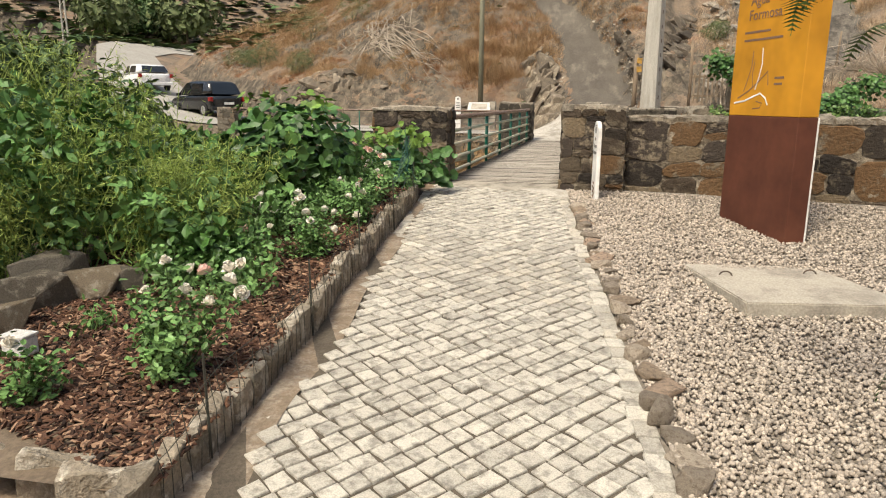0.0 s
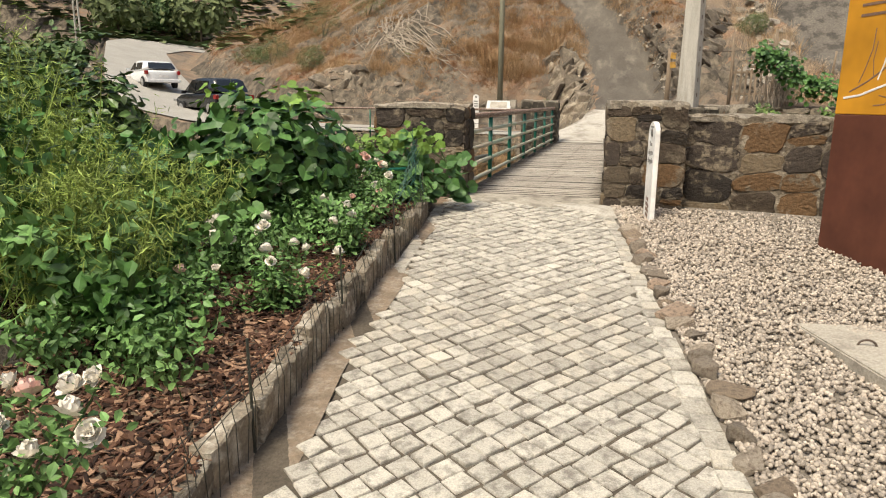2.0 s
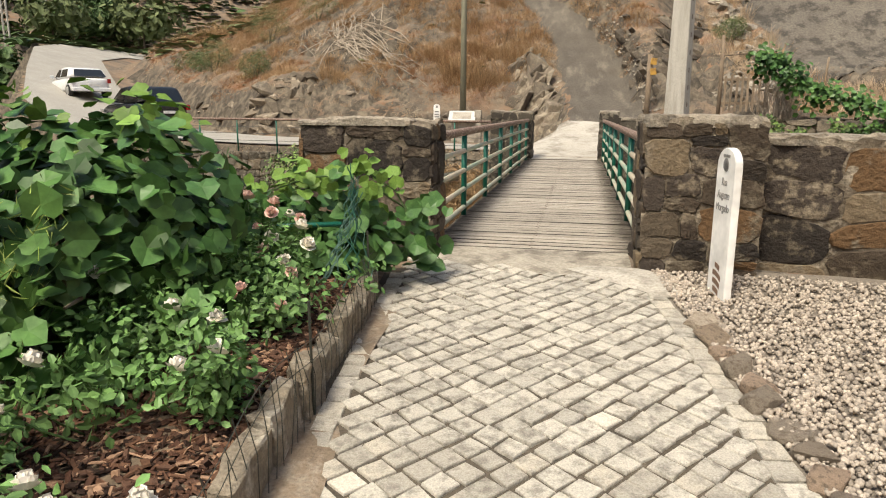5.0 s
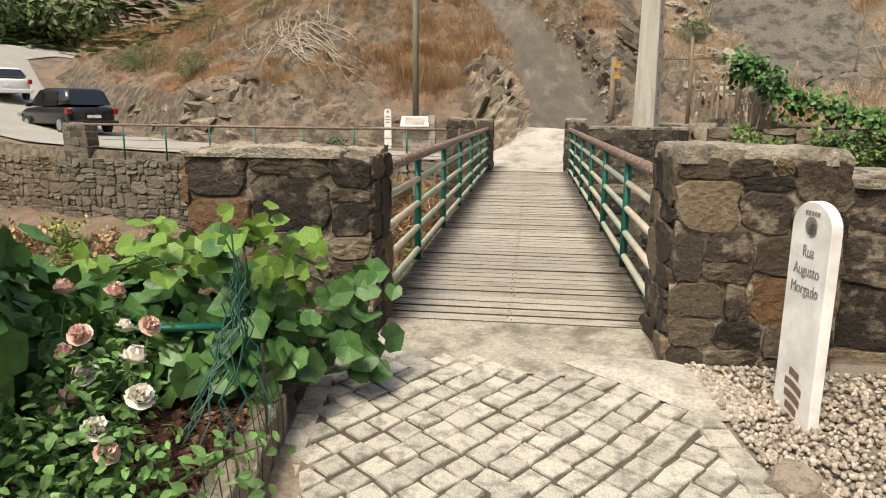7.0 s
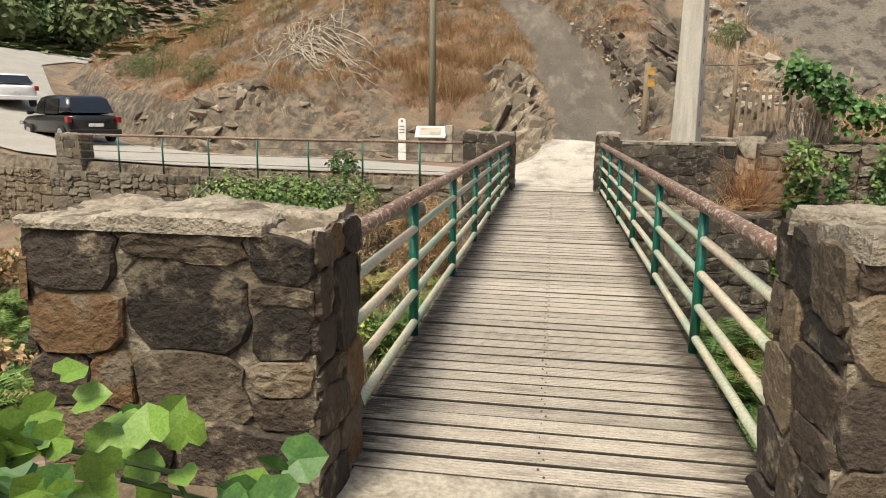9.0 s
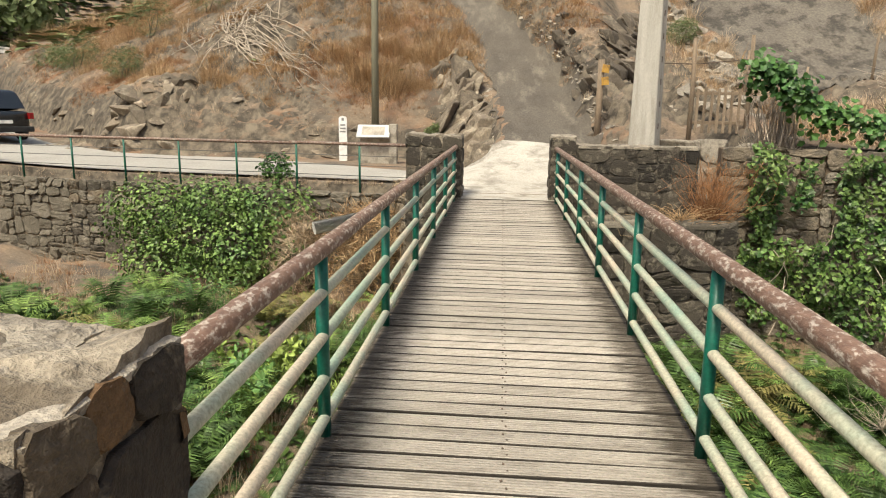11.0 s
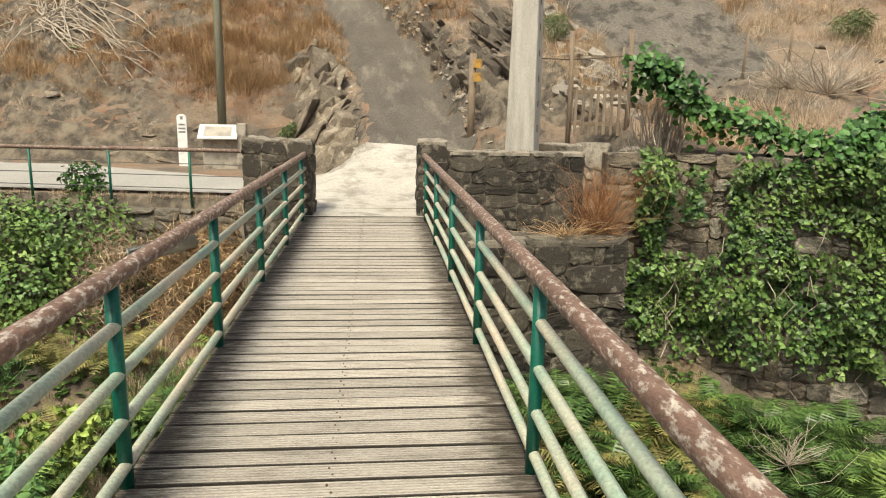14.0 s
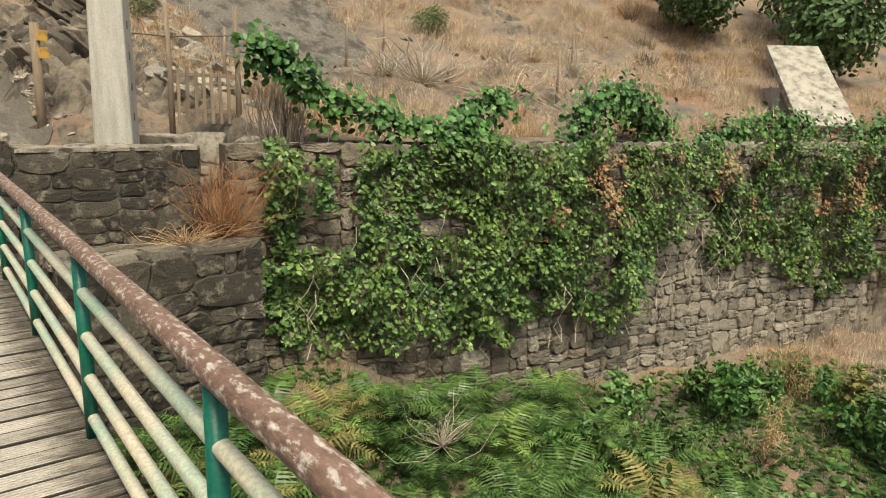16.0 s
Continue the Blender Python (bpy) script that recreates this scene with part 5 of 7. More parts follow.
# ---- cars ----
def car(name, at, rz, paint, label, L=4.35, W=1.82, H=1.5, mpv=False):
    c = thing(name, at, label, "car", rz=rz)
    # side profile: nose at +y, tail at -y
    h = L / 2
    if mpv:
        low = [(h, 0.32), (h, 0.62), (h - 0.12, 0.78), (h - 0.85, 0.98), (-h + 0.12, 1.0), (-h + 0.02, 0.9), (-h, 0.45), (-h + 0.06, 0.3)]
        cab = [(h - 0.85, 0.96), (h - 1.75, H - 0.08), (h - 2.2, H), (-h + 0.75, H - 0.02), (-h + 0.5, H - 0.1), (-h + 0.13, 0.98)]
    else:
        low = [(h, 0.3), (h, 0.58), (h - 0.1, 0.7), (h - 1.1, 0.9), (-h + 0.1, 0.98), (-h + 0.0, 0.85), (-h, 0.45), (-h + 0.06, 0.28)]
        cab = [(h - 1.1, 0.88), (h - 1.95, H - 0.08), (h - 2.4, H), (-h + 0.85, H - 0.06), (-h + 0.55, H - 0.12), (-h + 0.12, 0.96)]

    def rounded(prof):
        out = []
        for (ay, az), (by, bz) in zip(prof, prof[1:] + prof[:1]):
            out += [(ay * 0.8 + by * 0.2, az * 0.8 + bz * 0.2), (ay * 0.2 + by * 0.8, az * 0.2 + bz * 0.8)]
        return out

    def loft(prof, w0, w1, z0, z1):
        prof = rounded(rounded(prof))
        cy = sum(p[0] for p in prof) / len(prof)
        cz = sum(p[1] for p in prof) / len(prof)
        bm = bmesh.new()
        rings = []
        for s in (-1, -0.985, -0.93, -0.7, -0.35, 0, 0.35, 0.7, 0.93, 0.985, 1):
            sh = 1 - 0.10 * max(0.0, (abs(s) - 0.7) / 0.3) ** 3 - 0.012 * abs(s) ** 2
            r = []
            for yy, z in prof:
                t = min(1.0, max(0.0, (z - z0) / (z1 - z0)))
                w = (w0 + (w1 - w0) * t) / 2
                bow = 1 - 0.05 * ((yy - cy) / h) ** 4
                r.append(bm.verts.new((s * w * bow, cy + (yy - cy) * sh, cz + (z - cz) * sh)))
            rings.append(r)
        for a, b in zip(rings, rings[1:]):
            for k in range(len(prof)):
                bm.faces.new((a[k], b[k], b[(k + 1) % len(prof)], a[(k + 1) % len(prof)]))
        bm.faces.new(rings[0])
        bm.faces.new(rings[-1][::-1])
        bmesh.ops.recalc_face_normals(bm, faces=bm.faces)
        return bm

    body = part("body", loft(low, W * 0.98, W, 0.3, 1.0), paint, c, "", True)
    part("cabin", loft(cab, W * 0.94, W * 0.74, 0.95, H), paint, c, "", True)
    (y5, z5), (y4, z4) = cab[5], cab[4]
    bm = bmesh.new()
    vs = [bm.verts.new(p) for p in ((-W * 0.40, y5 - 0.005 + 0.05, z5 + 0.08), (W * 0.40, y5 - 0.005 + 0.05, z5 + 0.08), (W * 0.345, y4 - 0.035, z4 - 0.03), (-W * 0.345, y4 - 0.035, z4 - 0.03))]
    f = bm.faces.new(vs)
    r = bmesh.ops.extrude_face_region(bm, geom=[f])
    for v in r["geom"]:
        if isinstance(v, bmesh.types.BMVert):
            v.co.y -= 0.03
    bmesh.ops.recalc_face_normals(bm, faces=bm.faces)
    part("rear_window", bm, "carglass", c, "dark rear window")
    (y0, z0), (y1, z1) = cab[0], cab[1]
    bm = bmesh.new()
    vs = [bm.verts.new(p) for p in ((-W * 0.41, y0 - 0.06, z0 + 0.06), (W * 0.41, y0 - 0.06, z0 + 0.06), (W * 0.35, y1 + 0.05, z1 - 0.03), (-W * 0.35, y1 + 0.05, z1 - 0.03))]
    f = bm.faces.new(vs)
    r = bmesh.ops.extrude_face_region(bm, geom=[f])
    for v in r["geom"]:
        if isinstance(v, bmesh.types.BMVert):
            v.co.y += 0.035
            v.co.z += 0.025
    bmesh.ops.recalc_face_normals(bm, faces=bm.faces)
    part("windscreen", bm, "carglass", c, "dark windscreen")
    for s in (-1, 1):
        for ya, yb in ((h - 1.45, h - 2.3), (h - 2.4, -h + 0.95)):
            bm = bmesh.new()
            zt, zb = H - 0.14, 1.02
            top_w, bot_w = W * 0.395 , W * 0.468
            ins = 0.35 if ya > 0.5 else 0.0
            vs = [bm.verts.new(p) for p in ((s * bot_w, ya, zb), (s * bot_w, yb, zb), (s * top_w, yb + (0.12 if yb < 0 else 0), zt), (s * top_w, ya - ins, zt))]
            f = bm.faces.new(vs)
            r = bmesh.ops.extrude_face_region(bm, geom=[f])
            for v in r["geom"]:
                if isinstance(v, bmesh.types.BMVert):
                    v.co.x += s * 0.012
            bmesh.ops.recalc_face_normals(bm, faces=bm.faces)
            part("side_window", bm, "carglass", c, "dark side window")
        bm = bmesh.new()
        box(bm, s * W * 0.47 - 0.09, s * W * 0.47 + 0.06, -h - 0.012, -h + 0.25, 0.72, 0.93, 0.02, 2)
        part("tail_light", bm, "tail", c, "red tail light")
        bm = bmesh.new()
        box(bm, s * W * 0.40 - 0.17, s * W * 0.40 + 0.14, h - 0.32, h + 0.008, 0.6, 0.74, 0.02, 2)
        part("headlight", bm, "alloy", c, "clear headlight")
        bm = bmesh.new()
        box(bm, s * (W / 2 + 0.1) - 0.09, s * (W / 2 + 0.1) + 0.09, h - 1.5, h - 1.36, 0.98, 1.12, 0.02, 2)
        part("wing_mirror", bm, paint, c)
        for yy in (h - 0.85, -h + 0.8):
            bm = bmesh.new()
            tube(bm, [(s * (W / 2 - 0.19), yy, 0.32), (s * (W / 2 - 0.17), yy, 0.32), (s * (W / 2 + 0.0), yy, 0.32), (s * (W / 2 + 0.015), yy, 0.32)], [0.28, 0.32, 0.32, 0.29], 20)
            wheel = part("wheel", bm, "black", c, "black tyre")
            bm = bmesh.new()
            tube(bm, [(s * (W / 2 - 0.02), yy, 0.32), (s * (W / 2 + 0.022), yy, 0.32)], [0.22, 0.2], 14)
            part("rim", bm, "alloy", wheel, "alloy rim")
    bm = bmesh.new()
    box(bm, -0.26, 0.26, -h - 0.016, -h - 0.002, 0.58, 0.69, 0.003)
    part("number_plate", bm, "white", c, "white number plate")
    bm = bmesh.new()
    box(bm, -W * 0.49, W * 0.49, -h - 0.03, -h + 0.12, 0.3, 0.48, 0.03, 2)
    part("rear_bumper", bm, "black" if paint == "carblack" else paint, c)
    return c


car("car", (-18.2, 20.9, 0.36), 60, "carblack", "black people carrier parked on the road verge", 4.5, 1.86, 1.70, True)
car("car", (-25.7, 26.3, 1.66), 55, "carwhite", "white hatchback parked on the sloping road", 4.4, 1.85, 1.54)

# ---- plants ----
OVAL_V = [(0, 0, 0), (0.28, 0.3, 0.03), (0.22, 0.7, 0.02), (0, 1.0, -0.08), (-0.22, 0.7, 0.02), (-0.28, 0.3, 0.03), (0, 0.5, -0.03)]
OVAL_F = [(0, 1, 6), (1, 2, 6), (2, 3, 6), (3, 4, 6), (4, 5, 6), (5, 0, 6)]
KITE_V = [(0, 0, 0), (0.3, 0.45, 0.04), (0, 1.0, -0.05), (-0.3, 0.45, 0.04)]
KITE_F = [(0, 1, 2), (0, 2, 3)]
IVY_V = [(0, 0, 0), (0.42, 0.1, 0.03), (0.3, 0.45, 0), (0, 0.95, -0.1), (-0.3, 0.45, 0), (-0.42, 0.1, 0.03)]
IVY_F = [(0, 1, 2), (0, 2, 3), (0, 3, 4), (0, 4, 5)]
_lobes = [(0, 0.0), (0.27, -0.17), (0.52, 0.0), (0.53, 0.26), (0.58, 0.48), (0.36, 0.70), (0.0, 0.95), (-0.36, 0.70), (-0.58, 0.48), (-0.53, 0.26), (-0.52, 0.0), (-0.27, -0.17)]
VINE_V = [(0, 0.22, -0.06)] + [(x, y, 0.30 * (x * x) - 0.30 * max(0, y - 0.4) ** 1.5) for x, y in _lobes]
VINE_F = [(0, 1 + k, 1 + (k + 1) % 12) for k in range(12)]
BLADE_V = [(-0.02, 0, 0), (0.02, 0, 0), (0.012, 0.12, 0.6), (0.0, 0.34, 1.0)]
BLADE_F = [(0, 1, 2), (0, 2, 3)]


def tuft(rng, blades=9, spread=0.5, thin=1.0):
    v, f = [], []
    for k in range(blades):
        a, t = rng.uniform(0, math.tau), rng.uniform(0.05, spread)
        h, w = rng.uniform(0.45, 1.0), rng.uniform(0.010, 0.022) * thin
        d = Vector((math.cos(a), math.sin(a), 0))
        s = Vector((-d.y, d.x, 0))
        o = d * rng.uniform(0, 0.35)
        b = len(v)
        v += [tuple(o - s * w), tuple(o + s * w), tuple(o + d * t * h + Vector((0, 0, h * (1 - 0.3 * t))))]
        f += [(b, b + 1, b + 2)]
    return v, f


def ellipsoid_points(rng, n, c, r, shell=0.55, floor=None):
    d = rng.normal(0, 1, (n, 3))
    d /= np.linalg.norm(d, axis=1)[:, None]
    lump = 1 + 0.16 * np.sin(d[:, 0] * 5 + c[0]) * np.sin(d[:, 1] * 6 + c[1]) + 0.10 * np.sin(d[:, 2] * 9 + 3 * d[:, 0] * 4)
    k = (shell + (1 - shell) * rng.random(n) ** 0.6) * lump
    p = np.asarray(c) + d * k[:, None] * np.asarray(r)
    if floor is not None:
        ok = p[:, 2] > floor
        p, d = p[ok], d[ok]
    return p, d


def foliage(name, groups, parent, label, kind="stuff"):
    """Leaves in one mesh: groups of (template verts, faces, positions, rotations, scales), with a material."""
    out = []
    for tv, tf, pos, rot, sc, material in groups:
        o = raw(name, *scatter(tv, tf, pos, rot, sc), material, parent, label)
        out.append(o)
    return out


def stems(bm, rng, base, tips, r0=0.008, r1=0.003, bend=0.1):
    for t in tips:
        a, b = Vector(base), Vector(t)
        mid = a.lerp(b, 0.5) + Vector(rng.normal(0, bend, 3)) * (b - a).length
        tube(bm, [a, a.lerp(mid, 0.6), mid.lerp(b, 0.35), b], [r0, r0 * 0.8, (r0 + r1) / 2, r1], 5, False)


# rose bushes
def bloom_mesh(rng, name, material):
    v, f = [], []
    for ring, (n, rad, tilt, sz) in enumerate(((7, 0.012, 1.25, 0.030), (7, 0.011, 0.8, 0.030), (6, 0.008, 0.4, 0.030), (5, 0.004, 0.05, 0.030), (3, 0.0, -0.25, 0.028))):
        for k in range(n):
            a = k * math.tau / n + ring * 0.5 + rng.normal(0, 0.1)
            d, s = Vector((math.cos(a), math.sin(a), 0)), Vector((-math.sin(a), math.cos(a), 0))
            upv = d * math.sin(tilt) + Vector((0, 0, math.cos(tilt)))
            o = d * rad + Vector((0, 0, 0.004 * ring))
            b = len(v)
            for u, w in ((0, 0.25), (0.5, 0.8), (0.95, 0.6)):
                for q in (-1, 1):
                    v.append(tuple(o + upv * sz * u * 1.3 + s * q * w * sz * 0.8 + - d * (0.014 * max(0, u - 0.4)) + Vector((0, 0, 0.003 * (abs(q) * w)))))
            f += [(b, b + 1, b + 3, b + 2), (b + 2, b + 3, b + 5, b + 4)]
    me = bpy.data.meshes.new(name)
    me.from_pydata(v, [], f)
    me.materials.append(M[material])
    me.polygons.foreach_set("use_smooth", [True] * len(f))
    return me


rng = np.random.default_rng(77)
BLOOMS = [bloom_mesh(rng, "bloom", "petal"), bloom_mesh(rng, "bloom", "petal"), bloom_mesh(rng, "bloom", "petal_pink")]


def rose_bush(at, blooms, n_leaf, radius, height, seed, label, extra=()):
    rng = np.random.default_rng(seed)
    z0 = float(bed_z(at[0], at[1]))
    b = thing("rose_bush", (at[0], at[1], z0), label, "rose bush", "rose bushes")
    tips = [(x - at[0], y - at[1], z - z0 - 0.02) for x, y, z, _ in blooms]
    more = [(rng.normal(0, radius * 0.6), rng.normal(0, radius * 0.6), height * rng.uniform(0.5, 1.0)) for _ in range(12)]
    bm = bmesh.new()
    stems(bm, rng, (0, 0, -0.05), tips + more, 0.007, 0.0025, 0.09)
    part("stem_growth", bm, "bush", b, "thorny green stems")["kind"] = "stuff"
    pos = []
    for t in tips + more:
        k = int(n_leaf / (len(tips) + len(more)))
        q = rng.random(k) ** 0.6
        pos.append(np.stack([q * t[0], q * t[1], q * t[2]], 1) + rng.normal(0, 0.055, (k, 3)))
    pos = np.concatenate(pos)
    pos = pos[pos[:, 2] > 0.02]
    rot = facing(np.tile((0, 0, 1.0), (len(pos), 1)) + pos * np.array((1.5, 1.5, 0)), rng, 0.6)
    raw("leaves", *scatter(OVAL_V, OVAL_F, pos, rot, rng.uniform(0.032, 0.06, len(pos))), "rose", b, "dark green toothed rose leaves")
    for x, y, z, pink in blooms:
        o = new("bloom", BLOOMS[2 if pink else int(rng.integers(0, 2))])
        o.parent = b
        s = rng.uniform(0.85, 1.2)
        o.matrix_local = Matrix.Translation((x - at[0], y - at[1], z - z0)) @ Euler((rng.normal(-0.3, 0.4), rng.normal(0.2, 0.4), rng.uniform(0, 6))).to_matrix().to_4x4() @ Matrix.Diagonal((s, s, s, 1))
        tagged(o, "pale pink rose bloom" if pink else "creamy white rose bloom")
    return b


rose_bush((-1.05, -4.62), [(-1.09, -4.63, 0.20, 0), (-1.02, -4.70, 0.15, 0), (-0.88, -4.48, 0.19, 0), (-0.72, -4.35, 0.14, 0), (-1.00, -4.42, 0.20, 0), (-0.85, -4.62, 0.06, 0), (-1.38, -4.72, 0.08, 0), (-1.64, -4.76, 0.05, 1)], 900, 0.26, 0.36, 1, "white rose bush in bloom on bark mulch")
rose_bush((-1.72, -3.95), [(-1.58, -3.77, 0.24, 0), (-1.95, -3.93, 0.19, 0), (-1.87, -3.92, 0.25, 0), (-1.28, -4.30, 0.28, 0), (-1.36, -4.22, 0.24, 0), (-1.70, -4.05, 0.12, 0), (-1.5, -4.0, 0.16, 0), (-1.80, -4.15, 0.16, 0), (-2.1, -4.0, 0.15, 1)], 1000, 0.3, 0.42, 2, "white rose bush with many blooms beside the vines")
rose_bush((-1.30, -2.45), [(-1.30, -2.68, 0.26, 1), (-1.41, -2.23, 0.36, 1), (-1.22, -2.36, 0.33, 0), (-1.48, -2.50, 0.46, 1), (-1.10, -2.30, 0.42, 0), (-1.38, -2.66, 0.22, 1), (-1.12, -2.62, 0.16, 1), (-1.18, -2.2, 0.5, 0), (-1.35, -2.2, 0.58, 1), (-1.70, -1.80, 0.60, 1), (-1.63, -1.60, 0.54, 1), (-1.33, -2.00, 0.53, 0), (-1.36, -1.80, 0.48, 1), (-1.49, -2.10, 0.47, 1), (-1.38, -2.15, 0.42, 0), (-1.39, -2.30, 0.34, 1), (-1.16, -2.40, 0.28, 1)], 2600, 0.32, 0.5, 3, "pink rose bush by the bunched wire netting")
rose_bush((-0.92, -6.92), [(-1.08, -6.83, 0.09, 0), (-0.98, -6.75, 0.26, 0), (-0.84, -6.70, 0.22, 0), (-0.84, -6.80, 0.10, 0), (-0.73, -6.75, 0.21, 1), (-0.59, -6.72, 0.23, 0), (-0.57, -6.78, 0.18, 0), (-0.51, -6.75, 0.11, 0), (-0.54, -6.66, 0.26, 0), (-0.66, -6.85, 0.06, 0)], 1500, 0.24, 0.50, 4, "white rose bush in full bloom near the kerb")
rose_bush((-1.50, -7.30), [(-1.62, -7.25, -0.12, 0)], 380, 0.14, 0.34, 6, "small rose bush at the corner of the bed")
rose_bush((-1.02, -3.35), [(-0.98, -3.5, 0.24, 0), (-1.15, -3.2, 0.26, 0), (-1.3, -3.3, 0.33, 0), (-1.1, -3.6, 0.2, 0)], 1000, 0.24, 0.48, 7, "tall slender rose bush along the wire fence")
rose_bush((-1.65, -3.0), [(-1.8, -3.1, 0.42, 0), (-1.6, -2.8, 0.45, 0)], 900, 0.26, 0.55, 8, "leafy rose bush below the grapevine")

# grapevine mound
rng = np.random.default_rng(88)
gv = thing("grapevine", (-2.5, -2.6, -0.1), "broad-leaved green grapevine sprawling over the garden", "grapevine")
bm = bmesh.new()
stems(bm, rng, (0, 0, -0.1), [(rng.normal(0, 0.8), rng.normal(0, 0.8), rng.uniform(0.3, 1.0)) for _ in range(14)], 0.02, 0.006, 0.12)
part("cane_growth", bm, "bark_dark", gv, "woody vine canes")
P, D = [], []
for c, r, n in (((0.25, 0.1, 0.52), (0.85, 1.0, 0.86), 1500), ((-0.7, -0.6, 0.3), (0.9, 0.9, 0.55), 900), ((0.1, 1.0, 0.25), (0.9, 0.7, 0.5), 420), ((-1.5, 0.3, 0.2), (1.0, 1.2, 0.5), 550), ((0.55, -0.45, 0.2), (0.45, 0.5, 0.45), 220)):
    p, d = ellipsoid_points(rng, n, c, r, 0.5, 0.0)
    P.append(p)
    D.append(d)
P, D = np.concatenate(P), np.concatenate(D)
rot = facing(D + np.array((0, -0.1, 0.6)), rng, 0.6)
sz = rng.uniform(0.075, 0.15, len(P))
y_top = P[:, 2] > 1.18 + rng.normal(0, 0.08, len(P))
# half-lit and shaded greens painted into the older leaves, split at random
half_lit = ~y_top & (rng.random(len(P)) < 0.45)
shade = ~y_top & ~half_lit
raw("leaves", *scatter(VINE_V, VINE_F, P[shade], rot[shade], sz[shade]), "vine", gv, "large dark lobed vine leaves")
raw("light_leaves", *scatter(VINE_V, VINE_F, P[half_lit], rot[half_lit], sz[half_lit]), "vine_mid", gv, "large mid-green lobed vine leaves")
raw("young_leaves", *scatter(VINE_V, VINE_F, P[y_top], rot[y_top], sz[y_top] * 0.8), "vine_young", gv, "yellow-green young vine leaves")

# vine climbing over the wire at the pillar, with leaves one by one
gv2 = thing("grapevine", (-1.05, -1.25, 0.02), "young grapevine hanging over wire netting by the pillar", "grapevine")
leaf_meshes = []
for m_ in ("vine_mid", "vine_mid", "vine_young"):
    me = bpy.data.meshes.new("leaf")
    me.from_pydata(VINE_V, [], VINE_F)
    me.materials.append(M[m_])
    leaf_meshes.append(me)
RUNS = [[(-1.05, -1.35, 0.15), (-1.10, -1.45, 0.6), (-1.12, -1.45, 0.80)], [(-1.1, -1.4, 0.8), (-0.9, -1.15, 0.6), (-0.74, -1.15, 0.3), (-0.55, -1.12, 0.08)], [(-1.1, -1.4, 0.75), (-1.5, -1.3, 0.62), (-2.0, -1.2, 0.5)],
        [(-1.0, -1.2, 0.6), (-0.8, -1.0, 0.42), (-0.75, -0.9, 0.15)], [(-1.2, -1.3, 0.5), (-1.0, -1.1, 0.25), (-0.85, -1.15, 0.1)], [(-1.1, -1.4, 0.74), (-1.4, -1.5, 0.72), (-1.75, -1.5, 0.6)]]
for run in RUNS:
    bm = bmesh.new()
    tube(bm, [Vector(p) - gv2.matrix_world.translation for p in run], [0.007] * (len(run) - 1) + [0.003], 5, False)
    part("cane", bm, "bush", gv2, "green vine shoot")
    for k in range(30):
        t = rng.random() * (len(run) - 1.001)
        a, b = Vector(run[int(t)]), Vector(run[int(t) + 1])
        p = a.lerp(b, t % 1) + Vector(rng.normal(0, 0.075, 3)) - gv2.matrix_world.translation
        if p.z < 0.03:
            p.z = 0.03 + 0.04 * rng.random()
        hi = p.z > 0.55
        o = new("leaf", leaf_meshes[2 if (hi and rng.random() < 0.75) or rng.random() < 0.1 else 0])
        o.parent = gv2
        R = facing(np.array([[0.25, -0.8, 0.55]]), rng, 0.45)[0]
        s = rng.uniform(0.075, 0.145) * (0.75 if hi else 1.0)
        o.matrix_local = Matrix.Translation(p) @ Matrix(R.tolist()).to_4x4() @ Matrix.Diagonal((s, s, s, 1))

P, D = [], []
for c_, r_, n_ in (((-0.75, 0.0, 0.24), (0.75, 0.42, 0.28), 330), ((-0.2, -0.1, 0.20), (0.36, 0.3, 0.24), 110), ((-1.6, -0.2, 0.26), (0.8, 0.6, 0.33), 330)):
    p, q = ellipsoid_points(rng, n_, c_, r_, 0.5)
    P.append(p)
    D.append(q)
P, D = np.concatenate(P), np.concatenate(D)
raw("leaves", *scatter(VINE_V, VINE_F, P, facing(D + np.array((0, -0.3, 0.6)), rng, 0.5), rng.uniform(0.09, 0.15, len(P))), "vine_mid", gv2, "dark green lobed vine leaves")

# feathery tall weeds and leafy shrubs at the back of the bed
rng = np.random.default_rng(99)


def plume(at, height, radius, n, seed, name, material, label, category, leaf, stem_n=14, template=None, bendy=0.12):
    rng = np.random.default_rng(seed)
    z0 = float(bed_z(at[0], at[1])) if at[1] < -0.3 else float(ground_z(at[0], at[1]))
    t = thing(name, (at[0], at[1], z0), label, category, category + "s")
    tips = [(rng.normal(0, radius * 0.55), rng.normal(0, radius * 0.55), height * rng.uniform(0.6, 1.08)) for _ in range(stem_n)]
    bm = bmesh.new()
    stems(bm, rng, (0, 0, -0.05), tips, 0.007, 0.002, bendy)
    part("stem_growth", bm, material, t, "thin green stems")["kind"] = "stuff"
    pos, nor = [], []
    for tip in tips:
        k = n // stem_n
        q = rng.uniform(0.25, 1.02, k)
        w = 0.10 * radius / 0.4 * (1.15 - q)[:, None] + 0.03
        off = rng.normal(0, 1, (k, 3)) * w
        pos.append(q[:, None] * np.array(tip) + off)
        nor.append(off * 6 + np.array((0, 0, 0.25)))
    pos, nor = np.concatenate(pos), np.concatenate(nor)
    ok = pos[:, 2] > 0.0
    pos, nor = pos[ok], nor[ok]
    tv, tf = template or (KITE_V, KITE_F)
    raw("leaves", *scatter(tv, tf, pos, facing(nor, rng, 0.8), rng.uniform(0.7, 1.3, len(pos)) * leaf), material, t, "")
    return t


